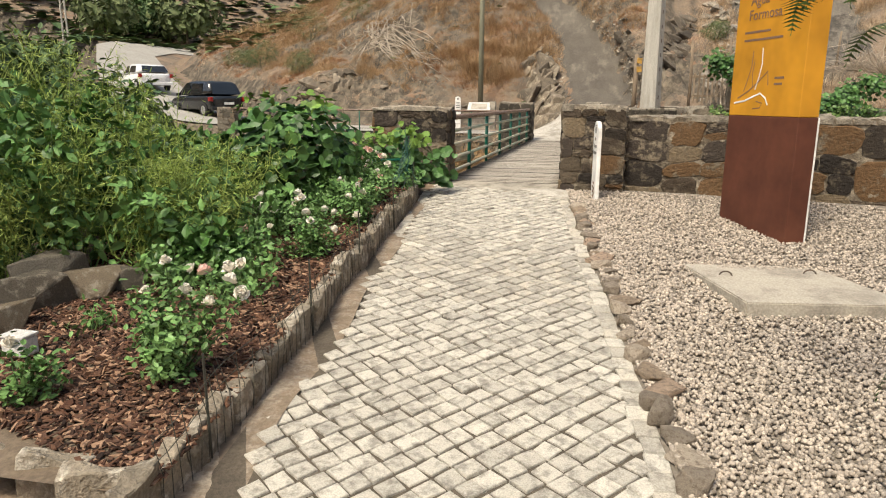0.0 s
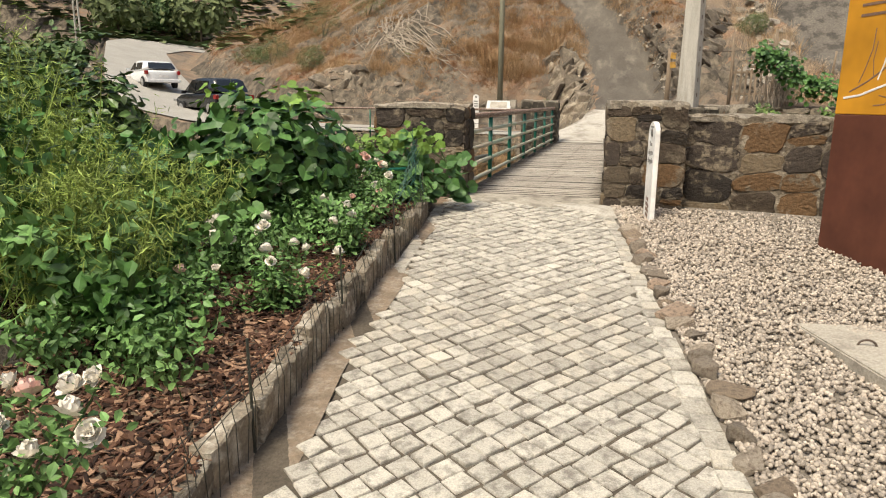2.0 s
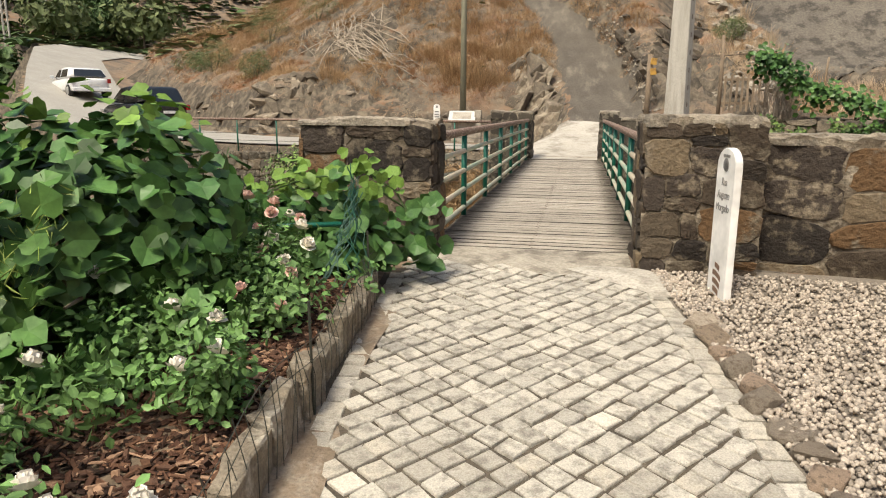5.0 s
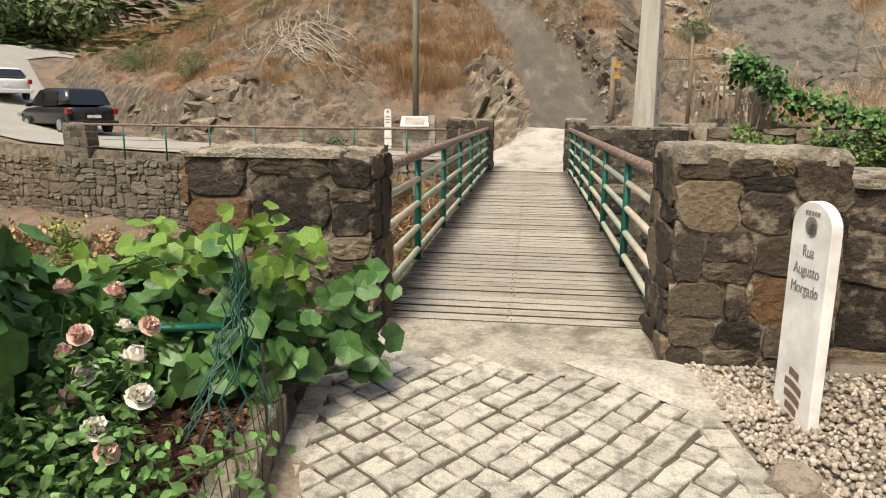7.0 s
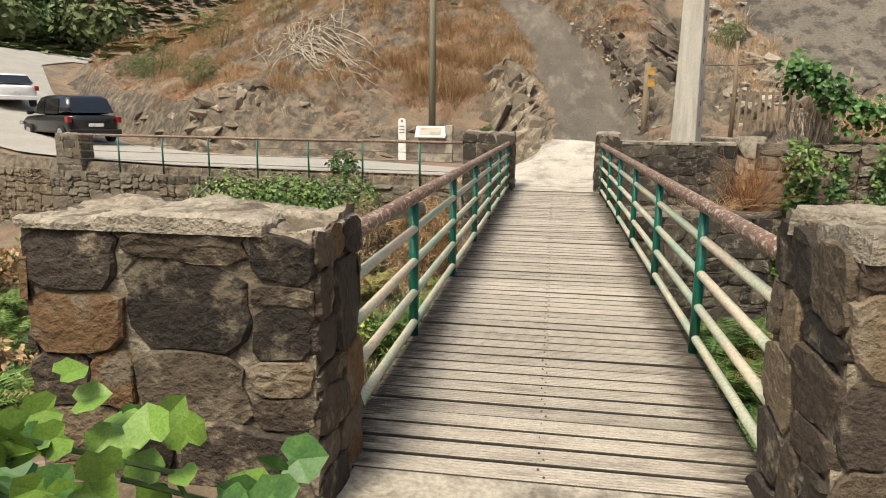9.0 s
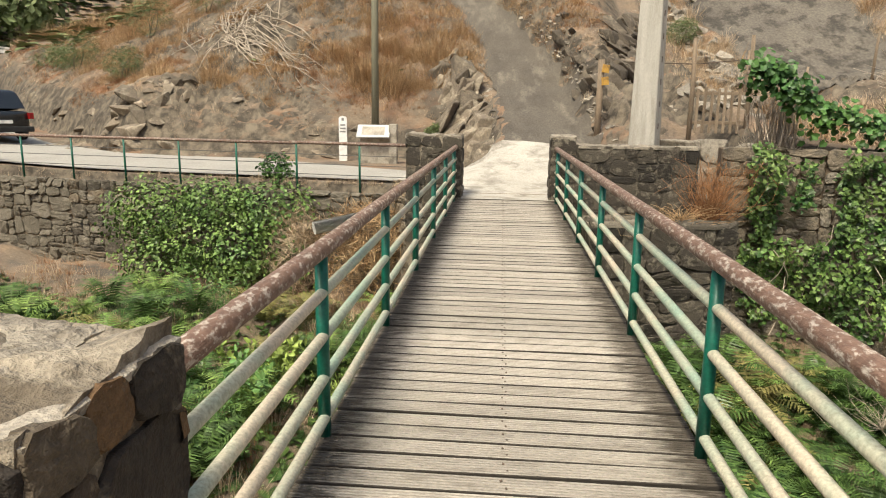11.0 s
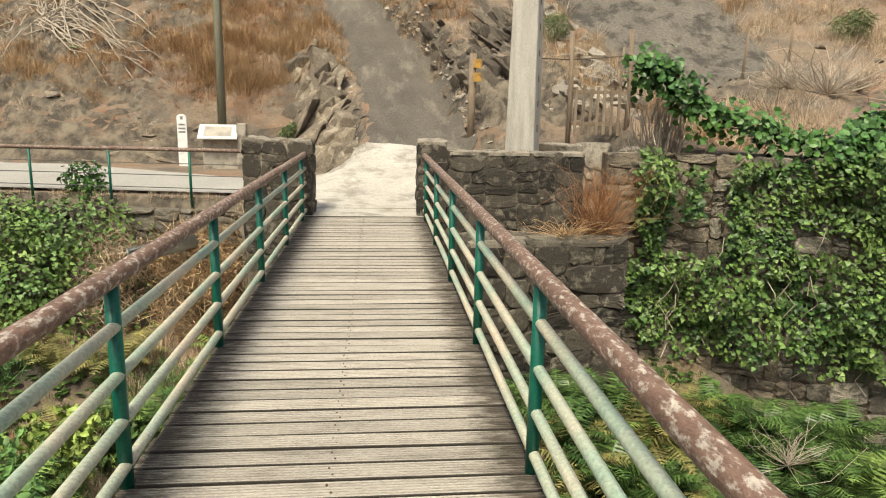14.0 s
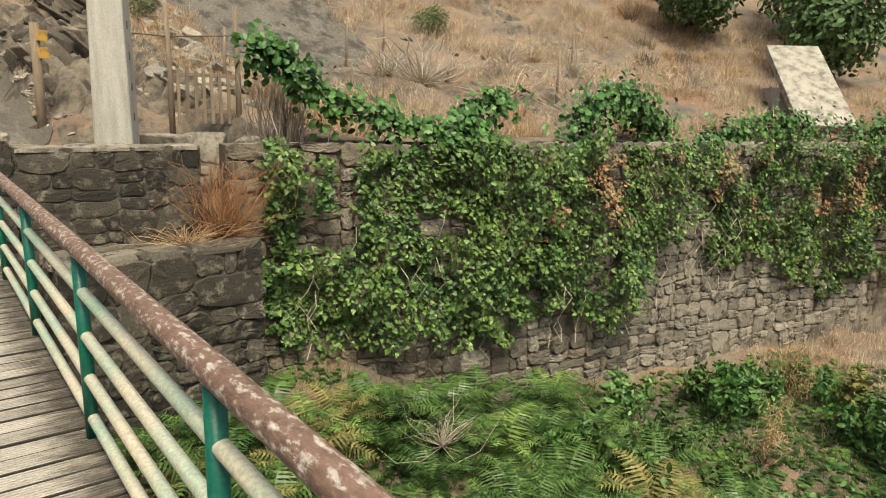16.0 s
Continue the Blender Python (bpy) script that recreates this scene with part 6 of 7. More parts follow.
THIN = [(-0.03, 0, 0), (0.03, 0, 0), (0.025, 0.55, 0.06), (0.0, 1.0, -0.04)]
THIN_F = [(0, 1, 2), (0, 2, 3)]
for k, (x, y, h, r, n) in enumerate(((-1.95, -4.95, 1.05, 0.45, 2600), (-2.5, -4.6, 1.25, 0.5, 2600), (-2.3, -5.2, 0.95, 0.4, 2200), (-2.9, -5.3, 1.4, 0.5, 2600), (-3.3, -4.3, 1.35, 0.5, 2200), (-3.1, -5.9, 1.1, 0.45, 2200), (-3.7, -3.4, 1.2, 0.55, 1800), (-2.35, -3.9, 0.9, 0.45, 2200), (-4.1, -5.0, 1.9, 0.6, 2600), (-3.4, -4.9, 1.9, 0.5, 2400), (-3.9, -3.9, 1.9, 0.55, 2400), (-3.0, -4.3, 1.5, 0.45, 2200), (-4.9, -4.0, 2.1, 0.6, 2400), (-4.6, -6.2, 2.1, 0.6, 2200))):
    plume((x, y), h, r, n, 300 + k, "feathery_weed", "weed", "tall feathery light green weed in the garden", "weed", 0.075, 16, (THIN, THIN_F))
for k, (x, y, h, r, n) in enumerate(((-3.4, -6.3, 1.25, 0.6, 750), (-3.6, -5.6, 1.6, 0.7, 900), (-4.3, -4.2, 1.6, 0.8, 900), (-3.2, -3.4, 0.9, 0.6, 700), (-4.6, -2.9, 1.3, 0.8, 800), (-3.6, -7.2, 1.5, 0.6, 800), (-5.2, -5.6, 2.0, 0.9, 1000), (-4.2, -1.6, 0.9, 0.8, 700), (-5.6, -2.4, 1.3, 0.9, 800))):
    plume((x, y), h, r, n, 340 + k, "garden_shrub", "vine_mid", "broad-leaved dark green shrub in the garden", "shrub", 0.13, 14, (OVAL_V, OVAL_F), 0.15)
for k, (x, y, h, r, n, m_) in enumerate(((-1.9, -5.1, 0.7, 0.34, 420, "rose"), (-2.4, -5.0, 1.0, 0.4, 420, "vine"), (-2.75, -5.4, 1.2, 0.45, 460, "rose"), (-1.6, -5.35, 0.5, 0.3, 380, "vine"), (-3.0, -4.8, 1.4, 0.45, 460, "vine"), (-2.0, -4.4, 0.7, 0.4, 400, "rose"), (-3.3, -5.7, 1.5, 0.5, 480, "rose"))):
    plume((x, y), h, r, n, 360 + k * 7, "broad_weed", m_, "broad-leaved green weed among feathery growth", "weed", 0.10, 10, (OVAL_V, OVAL_F), 0.18)
for k, (x, y) in enumerate(((-1.45, -5.2), (-1.75, -4.6), (-1.3, -5.55), (-1.55, -3.5), (-1.7, -5.55))):
    plume((x, y), 0.32, 0.35, 500, 370 + k, "low_weed", "rose", "low green weed on the bark mulch", "weed", 0.055, 10, (OVAL_V, OVAL_F), 0.2)
plume((-1.85, -6.35), 0.16, 0.2, 110, 380, "low_weed", "rose", "sparse low weed on the bark mulch", "weed", 0.05, 8, (OVAL_V, OVAL_F), 0.2)


def leafy_mass(name, at, blobs, material, leaf, seed, label, category, template=None, tilt=0.45, up=0.4, trunk=None, group=""):
    """A bush or crown: leaves over several lumps, with a few limbs inside."""
    rng = np.random.default_rng(seed)
    t = thing(name, at, label, category, group)
    bm = bmesh.new()
    if trunk:
        tube(bm, [(0, 0, -0.3), (0.05, 0.03, trunk * 0.5), (0, 0, trunk)], [0.09 * trunk ** 0.5, 0.07 * trunk ** 0.5, 0.05 * trunk ** 0.5], 8)
    stems(bm, rng, (0, 0, (trunk or 0.0) - 0.05), [c for c, r, n in blobs for _ in range(2)], 0.03, 0.008, 0.1)
    part("trunk" if trunk else "stem_growth", bm, "bark_dark", t)
    P, D = [], []
    for c, r, n in blobs:
        p, d = ellipsoid_points(rng, n, c, r, 0.55)
        P.append(p)
        D.append(d)
    P, D = np.concatenate(P), np.concatenate(D)
    tv, tf = template or (KITE_V, KITE_F)
    raw("crown" if trunk else "leaves", *scatter(tv, tf, P, facing(D + np.array((0, 0, up)), rng, tilt), rng.uniform(0.7, 1.3, len(P)) * leaf), material, t)
    return t


# dark bushes between the garden and the road
for k, (x, y, s) in enumerate(((-11.3, 4.3, 0.95), (-15.0, 5.8, 1.15), (-19.0, 8.0, 1.35), (-7.4, 0.6, 0.75), (-13, 3.0, 1.3), (-9.5, -1.0, 1.1))):
    z = float(ground_z(x, y))
    top = 2.4 * s - 0.2
    h = top - z
    leafy_mass("bush", (x, y, z), [((0, 0, h * 0.45), (1.25 * s, 1.2 * s, h * 0.5), 1500), ((0.7 * s, 0.3, h * 0.65), (0.8 * s, 0.8 * s, h * 0.33), 800), ((-0.7 * s, -0.2, h * 0.6), (0.9 * s, 0.8 * s, h * 0.36), 800), ((0.1, -0.6 * s, h * 0.35), (0.9 * s, 0.6 * s, h * 0.3), 600)],
               "bush" if k % 3 else "ivy", 0.2, 400 + k, "dense dark green bush beside the road", "bush", (OVAL_V, OVAL_F), group="roadside bushes")

# ---- ivy on the stream walls ----
rng = np.random.default_rng(111)
WX = [3.9, 5.6, 6.7, 8.2, 12, 16, 20, 32]
WY = [11.45, 11.15, 10.55, 10.35, 10.15, 9.5, 8.5, 4.8]
n = 60000
x = 4.3 + 21 * rng.random(n) ** 1.1
z = -3.4 + 4.8 * rng.random(n)
low = np.interp(x, [4.2, 4.8, 5.3, 6.2, 7.0, 8.2, 9.5, 10.8, 11.6, 12.6, 13.3, 14, 16, 18, 20, 26], [-1.6, -2.0, -2.1, -2.3, -2.0, -2.7, -2.0, -2.6, -2.0, -1.0, 0.1, -1.6, -1.7, -2.9, -2.3, -2.6])
low = low + 0.35 * wobble(x, z, 2.6, 4) + 0.2 * wobble(x, z, 7.0, 8)
high = 1.05 + 0.25 * wobble(x, z * 0, 1.7, 9)
bare = (x < 5.7) & (x > 4.85) & (z > -0.6) & (wobble(x, z, 2.2, 17) > -0.45)
hole = wobble(x, z, 1.5, 12) + 0.5 * wobble(x, z, 4.5, 13) > 0.56
keep = (z > low) & (z < high) & ~bare & ~hole
x, z = x[keep], z[keep]
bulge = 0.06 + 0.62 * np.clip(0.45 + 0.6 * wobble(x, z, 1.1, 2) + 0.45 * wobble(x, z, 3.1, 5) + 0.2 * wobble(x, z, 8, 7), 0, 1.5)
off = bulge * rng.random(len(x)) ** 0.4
y = np.interp(x, WX, WY) - 0.05 - off
brown = (wobble(x, z, 1.3, 21) > 0.30) & (z > -0.7) & (z < 0.8) & (x > 8.5) & (rng.random(len(x)) < 0.75)
ivy = thing("ivy", (7.0, 10.3, -2.5), "dense green ivy hanging over the stone wall", "ivy")
pos = np.stack([x, y, z], 1) - np.array((7.0, 10.3, -2.5))
nor = np.stack([0.5 * wobble(x, z, 4, 3), -np.ones(len(x)), 0.6 + 0.6 * wobble(x, z, 4, 6)], 1)
rot = facing(nor, rng, 0.45)
sz = rng.uniform(0.06, 0.115, len(x))
# sunlight put into leaf colour: outer leaves mostly lighter, deeper ones dark
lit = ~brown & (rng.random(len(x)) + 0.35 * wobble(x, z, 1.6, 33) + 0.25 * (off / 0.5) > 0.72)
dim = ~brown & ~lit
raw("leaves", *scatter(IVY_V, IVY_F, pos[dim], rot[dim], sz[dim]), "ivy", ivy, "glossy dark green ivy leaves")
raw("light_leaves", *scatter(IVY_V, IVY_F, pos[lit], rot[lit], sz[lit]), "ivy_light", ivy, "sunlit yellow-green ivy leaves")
raw("withered_leaves", *scatter(IVY_V, IVY_F, pos[brown], rot[brown], sz[brown]), "ivy_brown", ivy, "withered brown ivy leaves")
bm = bmesh.new()
for k in range(46):
    xx = rng.uniform(4.6, 15)
    zz = rng.uniform(-2.0, 0.3)
    yy = float(np.interp(xx, WX, WY)) - 0.25
    pts = [(xx - 7.0 + 0.1 * math.sin(q * 2 + k), yy - 10.3 - 0.12 * math.sin(q * 1.3), zz + 2.5 - 0.22 * q) for q in range(6)]
    tube(bm, pts, 0.008, 4, False)
part("trailing_growth", bm, "twig", ivy, "bare pale trailing stems")["kind"] = "stuff"

def wall_vine(at, run, n, seed, drop=0.35, thick=0.2):
    """A grapevine trained along the wall top: leaves round a run of points, hanging down on the stream side."""
    rng = np.random.default_rng(seed)
    t = thing("wall_vine", at, "leafy green grapevine spilling over the wall top", "grapevine", "wall vines")
    run = np.array(run, float)
    bm = bmesh.new()
    tube(bm, [tuple(p - np.array((0, 0, 0.04))) for p in run], [0.03] * (len(run) - 1) + [0.012], 6)
    part("cane", bm, "bark_dark", t, "twisted woody vine cane", True)
    u = rng.random(n) * (len(run) - 1)
    i = np.minimum(u.astype(int), len(run) - 2)
    p = run[i] + (run[i + 1] - run[i]) * (u - i)[:, None]
    lump = 0.55 + 0.6 * np.abs(np.sin(u * 5 + seed)) * np.abs(np.sin(u * 2.3 + 1))
    off = rng.normal(0, 1, (n, 3)) * np.array((thick, thick, thick * 0.85)) * lump[:, None]
    off[:, 2] -= drop * rng.random(n) ** 2.2 * (rng.random(n) < 0.5)
    off[:, 1] -= 0.1
    p = p + off
    tone = rng.random(n) + 0.25 * np.sin(u * 4) > 0.62
    rot = facing(np.array((0.0, -0.7, 0.75)) + off * 2.0, rng, 0.45)
    sz = rng.uniform(0.07, 0.125, n)
    raw("leaves", *scatter(VINE_V, VINE_F, p[~tone], rot[~tone], sz[~tone]), "vine", t, "dark green lobed vine leaves")
    raw("light_leaves", *scatter(VINE_V, VINE_F, p[tone], rot[tone], sz[tone]), "vine_mid", t, "lighter green lobed vine leaves")


wall_vine((4.6, 11.5, 0.98), [(-0.35, 0.0, 1.45), (0.15, -0.1, 1.35), (0.6, -0.1, 0.85), (1.3, -0.3, 0.55), (2.2, -0.8, 0.3), (2.9, -0.9, 0.1)], 1100, 451, 0.5, 0.16)
wall_vine((7.4, 10.6, 0.98), [(0, 0.1, 0.0), (0.15, 0.05, 0.45), (0.6, 0.0, 0.72), (1.3, 0.1, 0.8)], 420, 452, 0.3, 0.2)
wall_vine((8.0, 10.6, 0.98), [(0.0, 0.0, 0.3), (-0.5, -0.2, 0.3), (-0.9, -0.2, 0.05)], 240, 453, 0.3, 0.17)
wall_vine((10.6, 10.6, 0.98), [(-0.5, -0.1, 0.15), (0.1, -0.1, 0.75), (0.9, -0.1, 1.0), (1.7, -0.1, 0.65), (2.3, -0.2, 0.15)], 1300, 454, 0.45, 0.27)
wall_vine((14.6, 10.1, 0.98), [(-0.6, 0, 0.0), (0.6, 0, 0.25), (2.0, -0.3, 0.5), (3.4, -0.5, 0.35)], 1100, 455, 0.8, 0.28)
wall_vine((19.0, 9.3, 0.98), [(-0.8, 0, 0.1), (1.2, -0.5, 0.4), (3.0, -1.2, 0.6), (5.0, -1.9, 0.5)], 1100, 456, 1.0, 0.36)

# ivy heap under the road fence
t = leafy_mass("ivy_heap", (-6.2, 12.7, -2.6), [((0, 0, 1.5), (2.6, 1.0, 1.15), 3600), ((1.3, -0.1, 2.1), (1.0, 0.8, 0.6), 1300), ((0.1, -0.2, 2.2), (0.8, 0.8, 0.55), 1000), ((-1.3, -0.1, 2.0), (1.1, 0.9, 0.75), 1500), ((0.7, -0.7, 1.2), (0.9, 0.7, 0.8), 1100), ((-0.9, -0.8, 0.9), (1.0, 0.7, 0.8), 1100), ((0.2, -0.5, 0.4), (2.2, 0.9, 0.9), 1500)], "ivy_light", 0.082, 480, "thick ivy heap hanging down the road wall", "ivy", (IVY_V, IVY_F), 0.45, 0.5)
leafy_mass("small_bush", (-5.05, 13.35, 0.0), [((0, 0, 0.3), (0.38, 0.3, 0.32), 420), ((0.15, 0, 0.05), (0.3, 0.25, 0.3), 200)], "vine", 0.085, 481, "small green bush at the road fence", "bush", (OVAL_V, OVAL_F))

# ---- ferns ----
def frond(rng, pairs=20):
    """One arching fern frond: narrow toothed leaflets in pairs, shrinking to the tip."""
    v, f = [], []
    pts = [Vector((0, 0.9 * t, 0.66 * math.sin(t * 2.1) * (1 - 0.4 * t))) for t in np.linspace(0, 1, pairs + 1)]
    for k in range(2, pairs + 1):
        p, t = pts[k], k / pairs
        w = 0.25 * math.sin(math.pi * min(1, 0.16 + 0.84 * t)) ** 0.8 + 0.015
        d = (pts[k] - pts[k - 1]).normalized()
        hw = 0.45 / pairs
        for s in (-1, 1):
            tip = p + Vector((s * w, 0.07 * (1 - t) + 0.03, 0)) - Vector((0, 0, 0.22 * w)) + Vector(rng.normal(0, 0.012, 3))
            row = []
            for q in (0.0, 0.22, 0.30, 0.55, 0.62, 0.85):
                z = hw * (1 - q) * (1.0 if q in (0.0, 0.30, 0.62) else 0.55)
                c = p.lerp(tip, q)
                row += [tuple(c + d * z), tuple(c - d * z)]
            b = len(v)
            v += row + [tuple(tip)]
            f += [(b + 2 * i, b + 2 * i + 1, b + 2 * i + 3, b + 2 * i + 2) for i in range(5)] + [(b + 10, b + 11, b + 12)]
    for k in range(pairs):
        b = len(v)
        v += [tuple(pts[k] + Vector((0.006, 0, 0))), tuple(pts[k] - Vector((0.006, 0, 0))), tuple(pts[k + 1])]
        f += [(b, b + 1, b + 2)]
    return v, f


rng = np.random.default_rng(121)
FROND = frond(rng)


def fern_master(seed, n, material):
    rng = np.random.default_rng(seed)
    v, f = [], []
    a = np.linspace(0, math.tau, n, endpoint=False) + rng.normal(0, 0.2, n)
    m = np.zeros((n, 3, 3))
    for k in range(n):
        m[k] = np.array((Matrix.Rotation(a[k], 3, "Z") @ Matrix.Rotation(rng.uniform(-0.1, 0.55), 3, "X")))
    return scatter(FROND[0], FROND[1], np.zeros((n, 3)), m, rng.uniform(0.75, 1.1, n))


FERNS = []
for k, m_ in enumerate(("fern", "fern_light", "ivy", "fern_dry", "fern_light")):
    v, f = fern_master(500 + k, 11 + k, m_)
    me = bpy.data.meshes.new("fronds")
    me.from_pydata(v, [], f)
    me.materials.append(M[m_])
    FERNS.append(me)
spots = []
for k in range(165):
    spots.append((rng.uniform(1.6, 9.2), rng.uniform(4.2, 9.9), rng.uniform(0.6, 1.1)))
for k in range(115):
    spots.append((-1.25 - 8.5 * rng.random() ** 1.3, rng.uniform(1.6, 10.8), rng.uniform(0.55, 1.0)))
for x, y, s in spots:
    fn = thing("fern", (x, y, float(ground_z(x, y))), "green bracken fern on the stream bank", "fern", "ferns", rng.uniform(0, 360))
    # right bank: mostly dark ivy green, its shadow painted into the frond colour
    o = new("fronds", FERNS[int(rng.choice(5, p=(0.30, 0.07, 0.50, 0.09, 0.04) if x > 0 else (0.3, 0.25, 0.05, 0.2, 0.2)))])
    o.parent = fn
    o.scale = (s, s, s * 1.1)

rng = np.random.default_rng(125)
for k in range(34):
    x, y = rng.uniform(7.5, 16.0), rng.uniform(4.0, 9.2)
    y = min(y, float(far_wall_y(np.array(x))) - 0.6)
    m_ = ("rose", "vine", "fern", "fern_dry", "ivy", "straw")[int(rng.choice(6, p=(0.25, 0.25, 0.2, 0.06, 0.14, 0.10)))]
    plume((x, y), rng.uniform(0.5, 1.25), rng.uniform(0.35, 0.6), 420, 900 + k, "bank_weed", m_, "dry tawny weed on the stream bank" if m_ in ("straw", "fern_dry") else "leafy green weed on the stream bank", "weed", 0.13, 9, (OVAL_V, OVAL_F) if k % 3 else (THIN, THIN_F), 0.2)
for k in range(46):
    x, y = rng.uniform(-11.0, -1.5), rng.uniform(1.8, 10.6)
    m_ = ("rose", "fern", "fern_dry", "straw", "weed")[int(rng.choice(5, p=(0.3, 0.25, 0.1, 0.15, 0.2)))]
    plume((x, y), rng.uniform(0.4, 1.0), rng.uniform(0.35, 0.6), 380, 950 + k, "bank_weed", m_, "dry tawny weed on the stream bank" if m_ in ("straw", "fern_dry") else "leafy green weed on the stream bank", "weed", 0.12, 9, (OVAL_V, OVAL_F) if k % 3 else (THIN, THIN_F), 0.2)
TALL = [(-0.02, 0, 0), (0.02, 0, 0), (0.0, 1.0, -0.12)]
for k, (x, y, w, h) in enumerate(((-2.75, 12.05, 0.85, 1.15), (-4.3, 12.5, 0.6, 0.7))):
    leafy_mass("dry_grass_clump", (x, y, -2.3), [((0, 0, 1.35), (w, 0.5, h * 0.62), 1900), ((-0.1, -0.25, 0.7), (w * 0.9, 0.5, 0.8), 1200)], "straw_pale" if k else "straw", 0.34, 490 + k, "tawny dry grass hanging down the bank", "dry grass", (TALL, [(0, 1, 2)]), 0.7, -0.5)

# ---- stream-bank and hillside growth ----
def strew(name, n, region, template, size, material, label, category, seed, accept=None, flatten=1.0, sink=0.02):
    rng = np.random.default_rng(seed)
    x = rng.uniform(region[0], region[1], n)
    y = rng.uniform(region[2], region[3], n)
    if accept is not None:
        k = accept(x, y, rng)
        x, y = x[k], y[k]
    z = ground_z(x, y) - sink
    sc = rng.uniform(size[0], size[1], (len(x), 1)) * np.array((1, 1, flatten))
    o = raw(name, *scatter(template[0], template[1], np.stack([x, y, z], 1), spins(rng, len(x), 0.18), sc), material)
    return tagged(o, label, category, kind="stuff")


rng = np.random.default_rng(131)
T9, T14 = tuft(rng, 14, 0.7, 0.7), tuft(rng, 18, 0.8, 0.55)
not_bridge = lambda x, y, r: (np.abs(x) > 1.0) | (y < 0)
bank = lambda x, y, r: ((x > -6) | (r.random(len(x)) < 0.7)) & not_bridge(x, y, r) & (y < far_wall_y(x) - 0.3) & (y > 0.9)
strew("stream_grass", 8000, (-14, 15, 0.8, 11.2), T9, (0.14, 0.38), "grass", "long green grass on the stream bank", "grass", 600, bank)
strew("stream_weeds", 24000, (-14, 17, 0.8, 11.2), ([(a * 1.0, b * 1.0, c + 0.3) for a, b, c in OVAL_V], OVAL_F), (0.1, 0.24), "ivy", "low leafy weeds on the stream bank", "weeds", 601, bank)
strew("stream_weeds", 12000, (-14, 15, 0.8, 11.2), T14, (0.12, 0.34), "ivy", "fine green undergrowth by the stream", "undergrowth", 602, bank)
strew("dry_bank_grass", 2600, (11, 30, 2, 9.5), T14, (0.3, 0.6), "straw_pale", "pale dry grass on the stream bank", "dry grass", 603, lambda x, y, r: (y < far_wall_y(x) - 0.3) & (y > 1) & (x + 0.6 * r.normal(0, 2, len(x)) > 15))


def off_track(x, y):
    return np.abs(x - np.interp(y, TRACK_Y, TRACK_X)) > np.interp(y, [14, 17, 22, 27, 44], [1.35, 1.25, 1.25, 1.0, 0.95])


def clumps(name, centres, per, spread, size, template, material, label, category, seed, lean=0.3):
    """Grass that grows in clumps: tufts thrown round each centre, taller in its middle."""
    rng = np.random.default_rng(seed)
    c = np.asarray(centres, float)
    w = rng.uniform(0.5, 1.35, len(c))
    k = np.repeat(np.arange(len(c)), per)
    g = rng.normal(0, 1, (len(k), 2))
    x, y = c[k, 0] + g[:, 0] * spread * w[k] * 1.2, c[k, 1] + g[:, 1] * spread * w[k] * 0.8
    ok = off_track(x, y) & (foot_distance(x, y) > 0.3) & ~on_bare(x, y) & (np.hypot((x + 10.3) * 0.8, y - 25.3) > 1.9)
    x, y, g, k = x[ok], y[ok], g[ok], k[ok]
    sc = (rng.uniform(size[0], size[1], len(x)) * w[k] * np.exp(-0.25 * (g ** 2).sum(1)))[:, None] * np.array((1.2, 1.2, 1))
    o = raw(name, *scatter(template[0], template[1], np.stack([x, y, ground_z(x, y) - 0.03], 1), spins(rng, len(x), lean), sc), material)
    return tagged(o, label, category, kind="stuff")


def on_bare(x, y):
    return (y > 17.1) & (y < 33) & (x > np.interp(y, [17.2, 18.6, 28, 33], [7.6, 7.5, 7.4, 7.3])) & (x < np.interp(y, [17.2, 18.6, 22, 28, 33], [8.7, 10.6, 11.1, 11.5, 12]))


def centres(n, region, seed, accept):
    rng = np.random.default_rng(seed)
    x, y = rng.uniform(region[0], region[1], n), rng.uniform(region[2], region[3], n)
    k = accept(x, y, rng)
    return np.stack([x[k], y[k]], 1)


tall = lambda x, y, r: (x < 2.8) & (foot_distance(x, y) > 1.8) & (fbm(x, y, 0.16, 41, 3) + np.clip((foot_distance(x, y) - 4) * 0.06, -0.3, 0.35) > -0.12)
litter = lambda x, y, r: (x < 3.0) & (foot_distance(x, y) > 0.8) & (fbm(x, y, 0.22, 43, 3) > -0.02)
terrace = lambda x, y, r: (x > 5.6) & (foot_distance(x, y) > 0.2) & (fbm(x, y, 0.3, 45, 3) > -0.22)
brown = lambda x, y, r: (x > 5.6) & (foot_distance(x, y) > 0.4) & (fbm(x, y, 0.3, 46, 3) > 0.0)
clumps("dry_hill_grass", centres(1900, (-34, 4, 17, 46), 610, tall), 46, 0.36, (0.28, 0.62), T14, "straw", "straw-coloured dry grass clumps on the hillside", "dry grass", 610)
clumps("rust_hill_grass", centres(900, (-34, 4, 17, 40), 611, litter), 60, 0.42, (0.16, 0.38), T14, "rustgrass", "rust-coloured dry bracken on the hillside", "dry grass", 611, 0.6)
clumps("pale_low_grass", centres(520, (-34, 4, 17, 40), 621, lambda x, y, r: (x < 3.0) & (foot_distance(x, y) > 0.5)), 30, 0.4, (0.15, 0.4), T14, "straw_pale", "pale low dry grass on the hillside", "dry grass", 621, 0.5)
clumps("orange_tall_grass", [(-5.6 + 0.30 * q, 23.2 + 1.4 * math.sin(q * 1.9)) for q in range(11)], 150, 0.5, (0.35, 0.9), T14, "straw", "tall orange dry grass by the thin pole", "dry grass", 622)
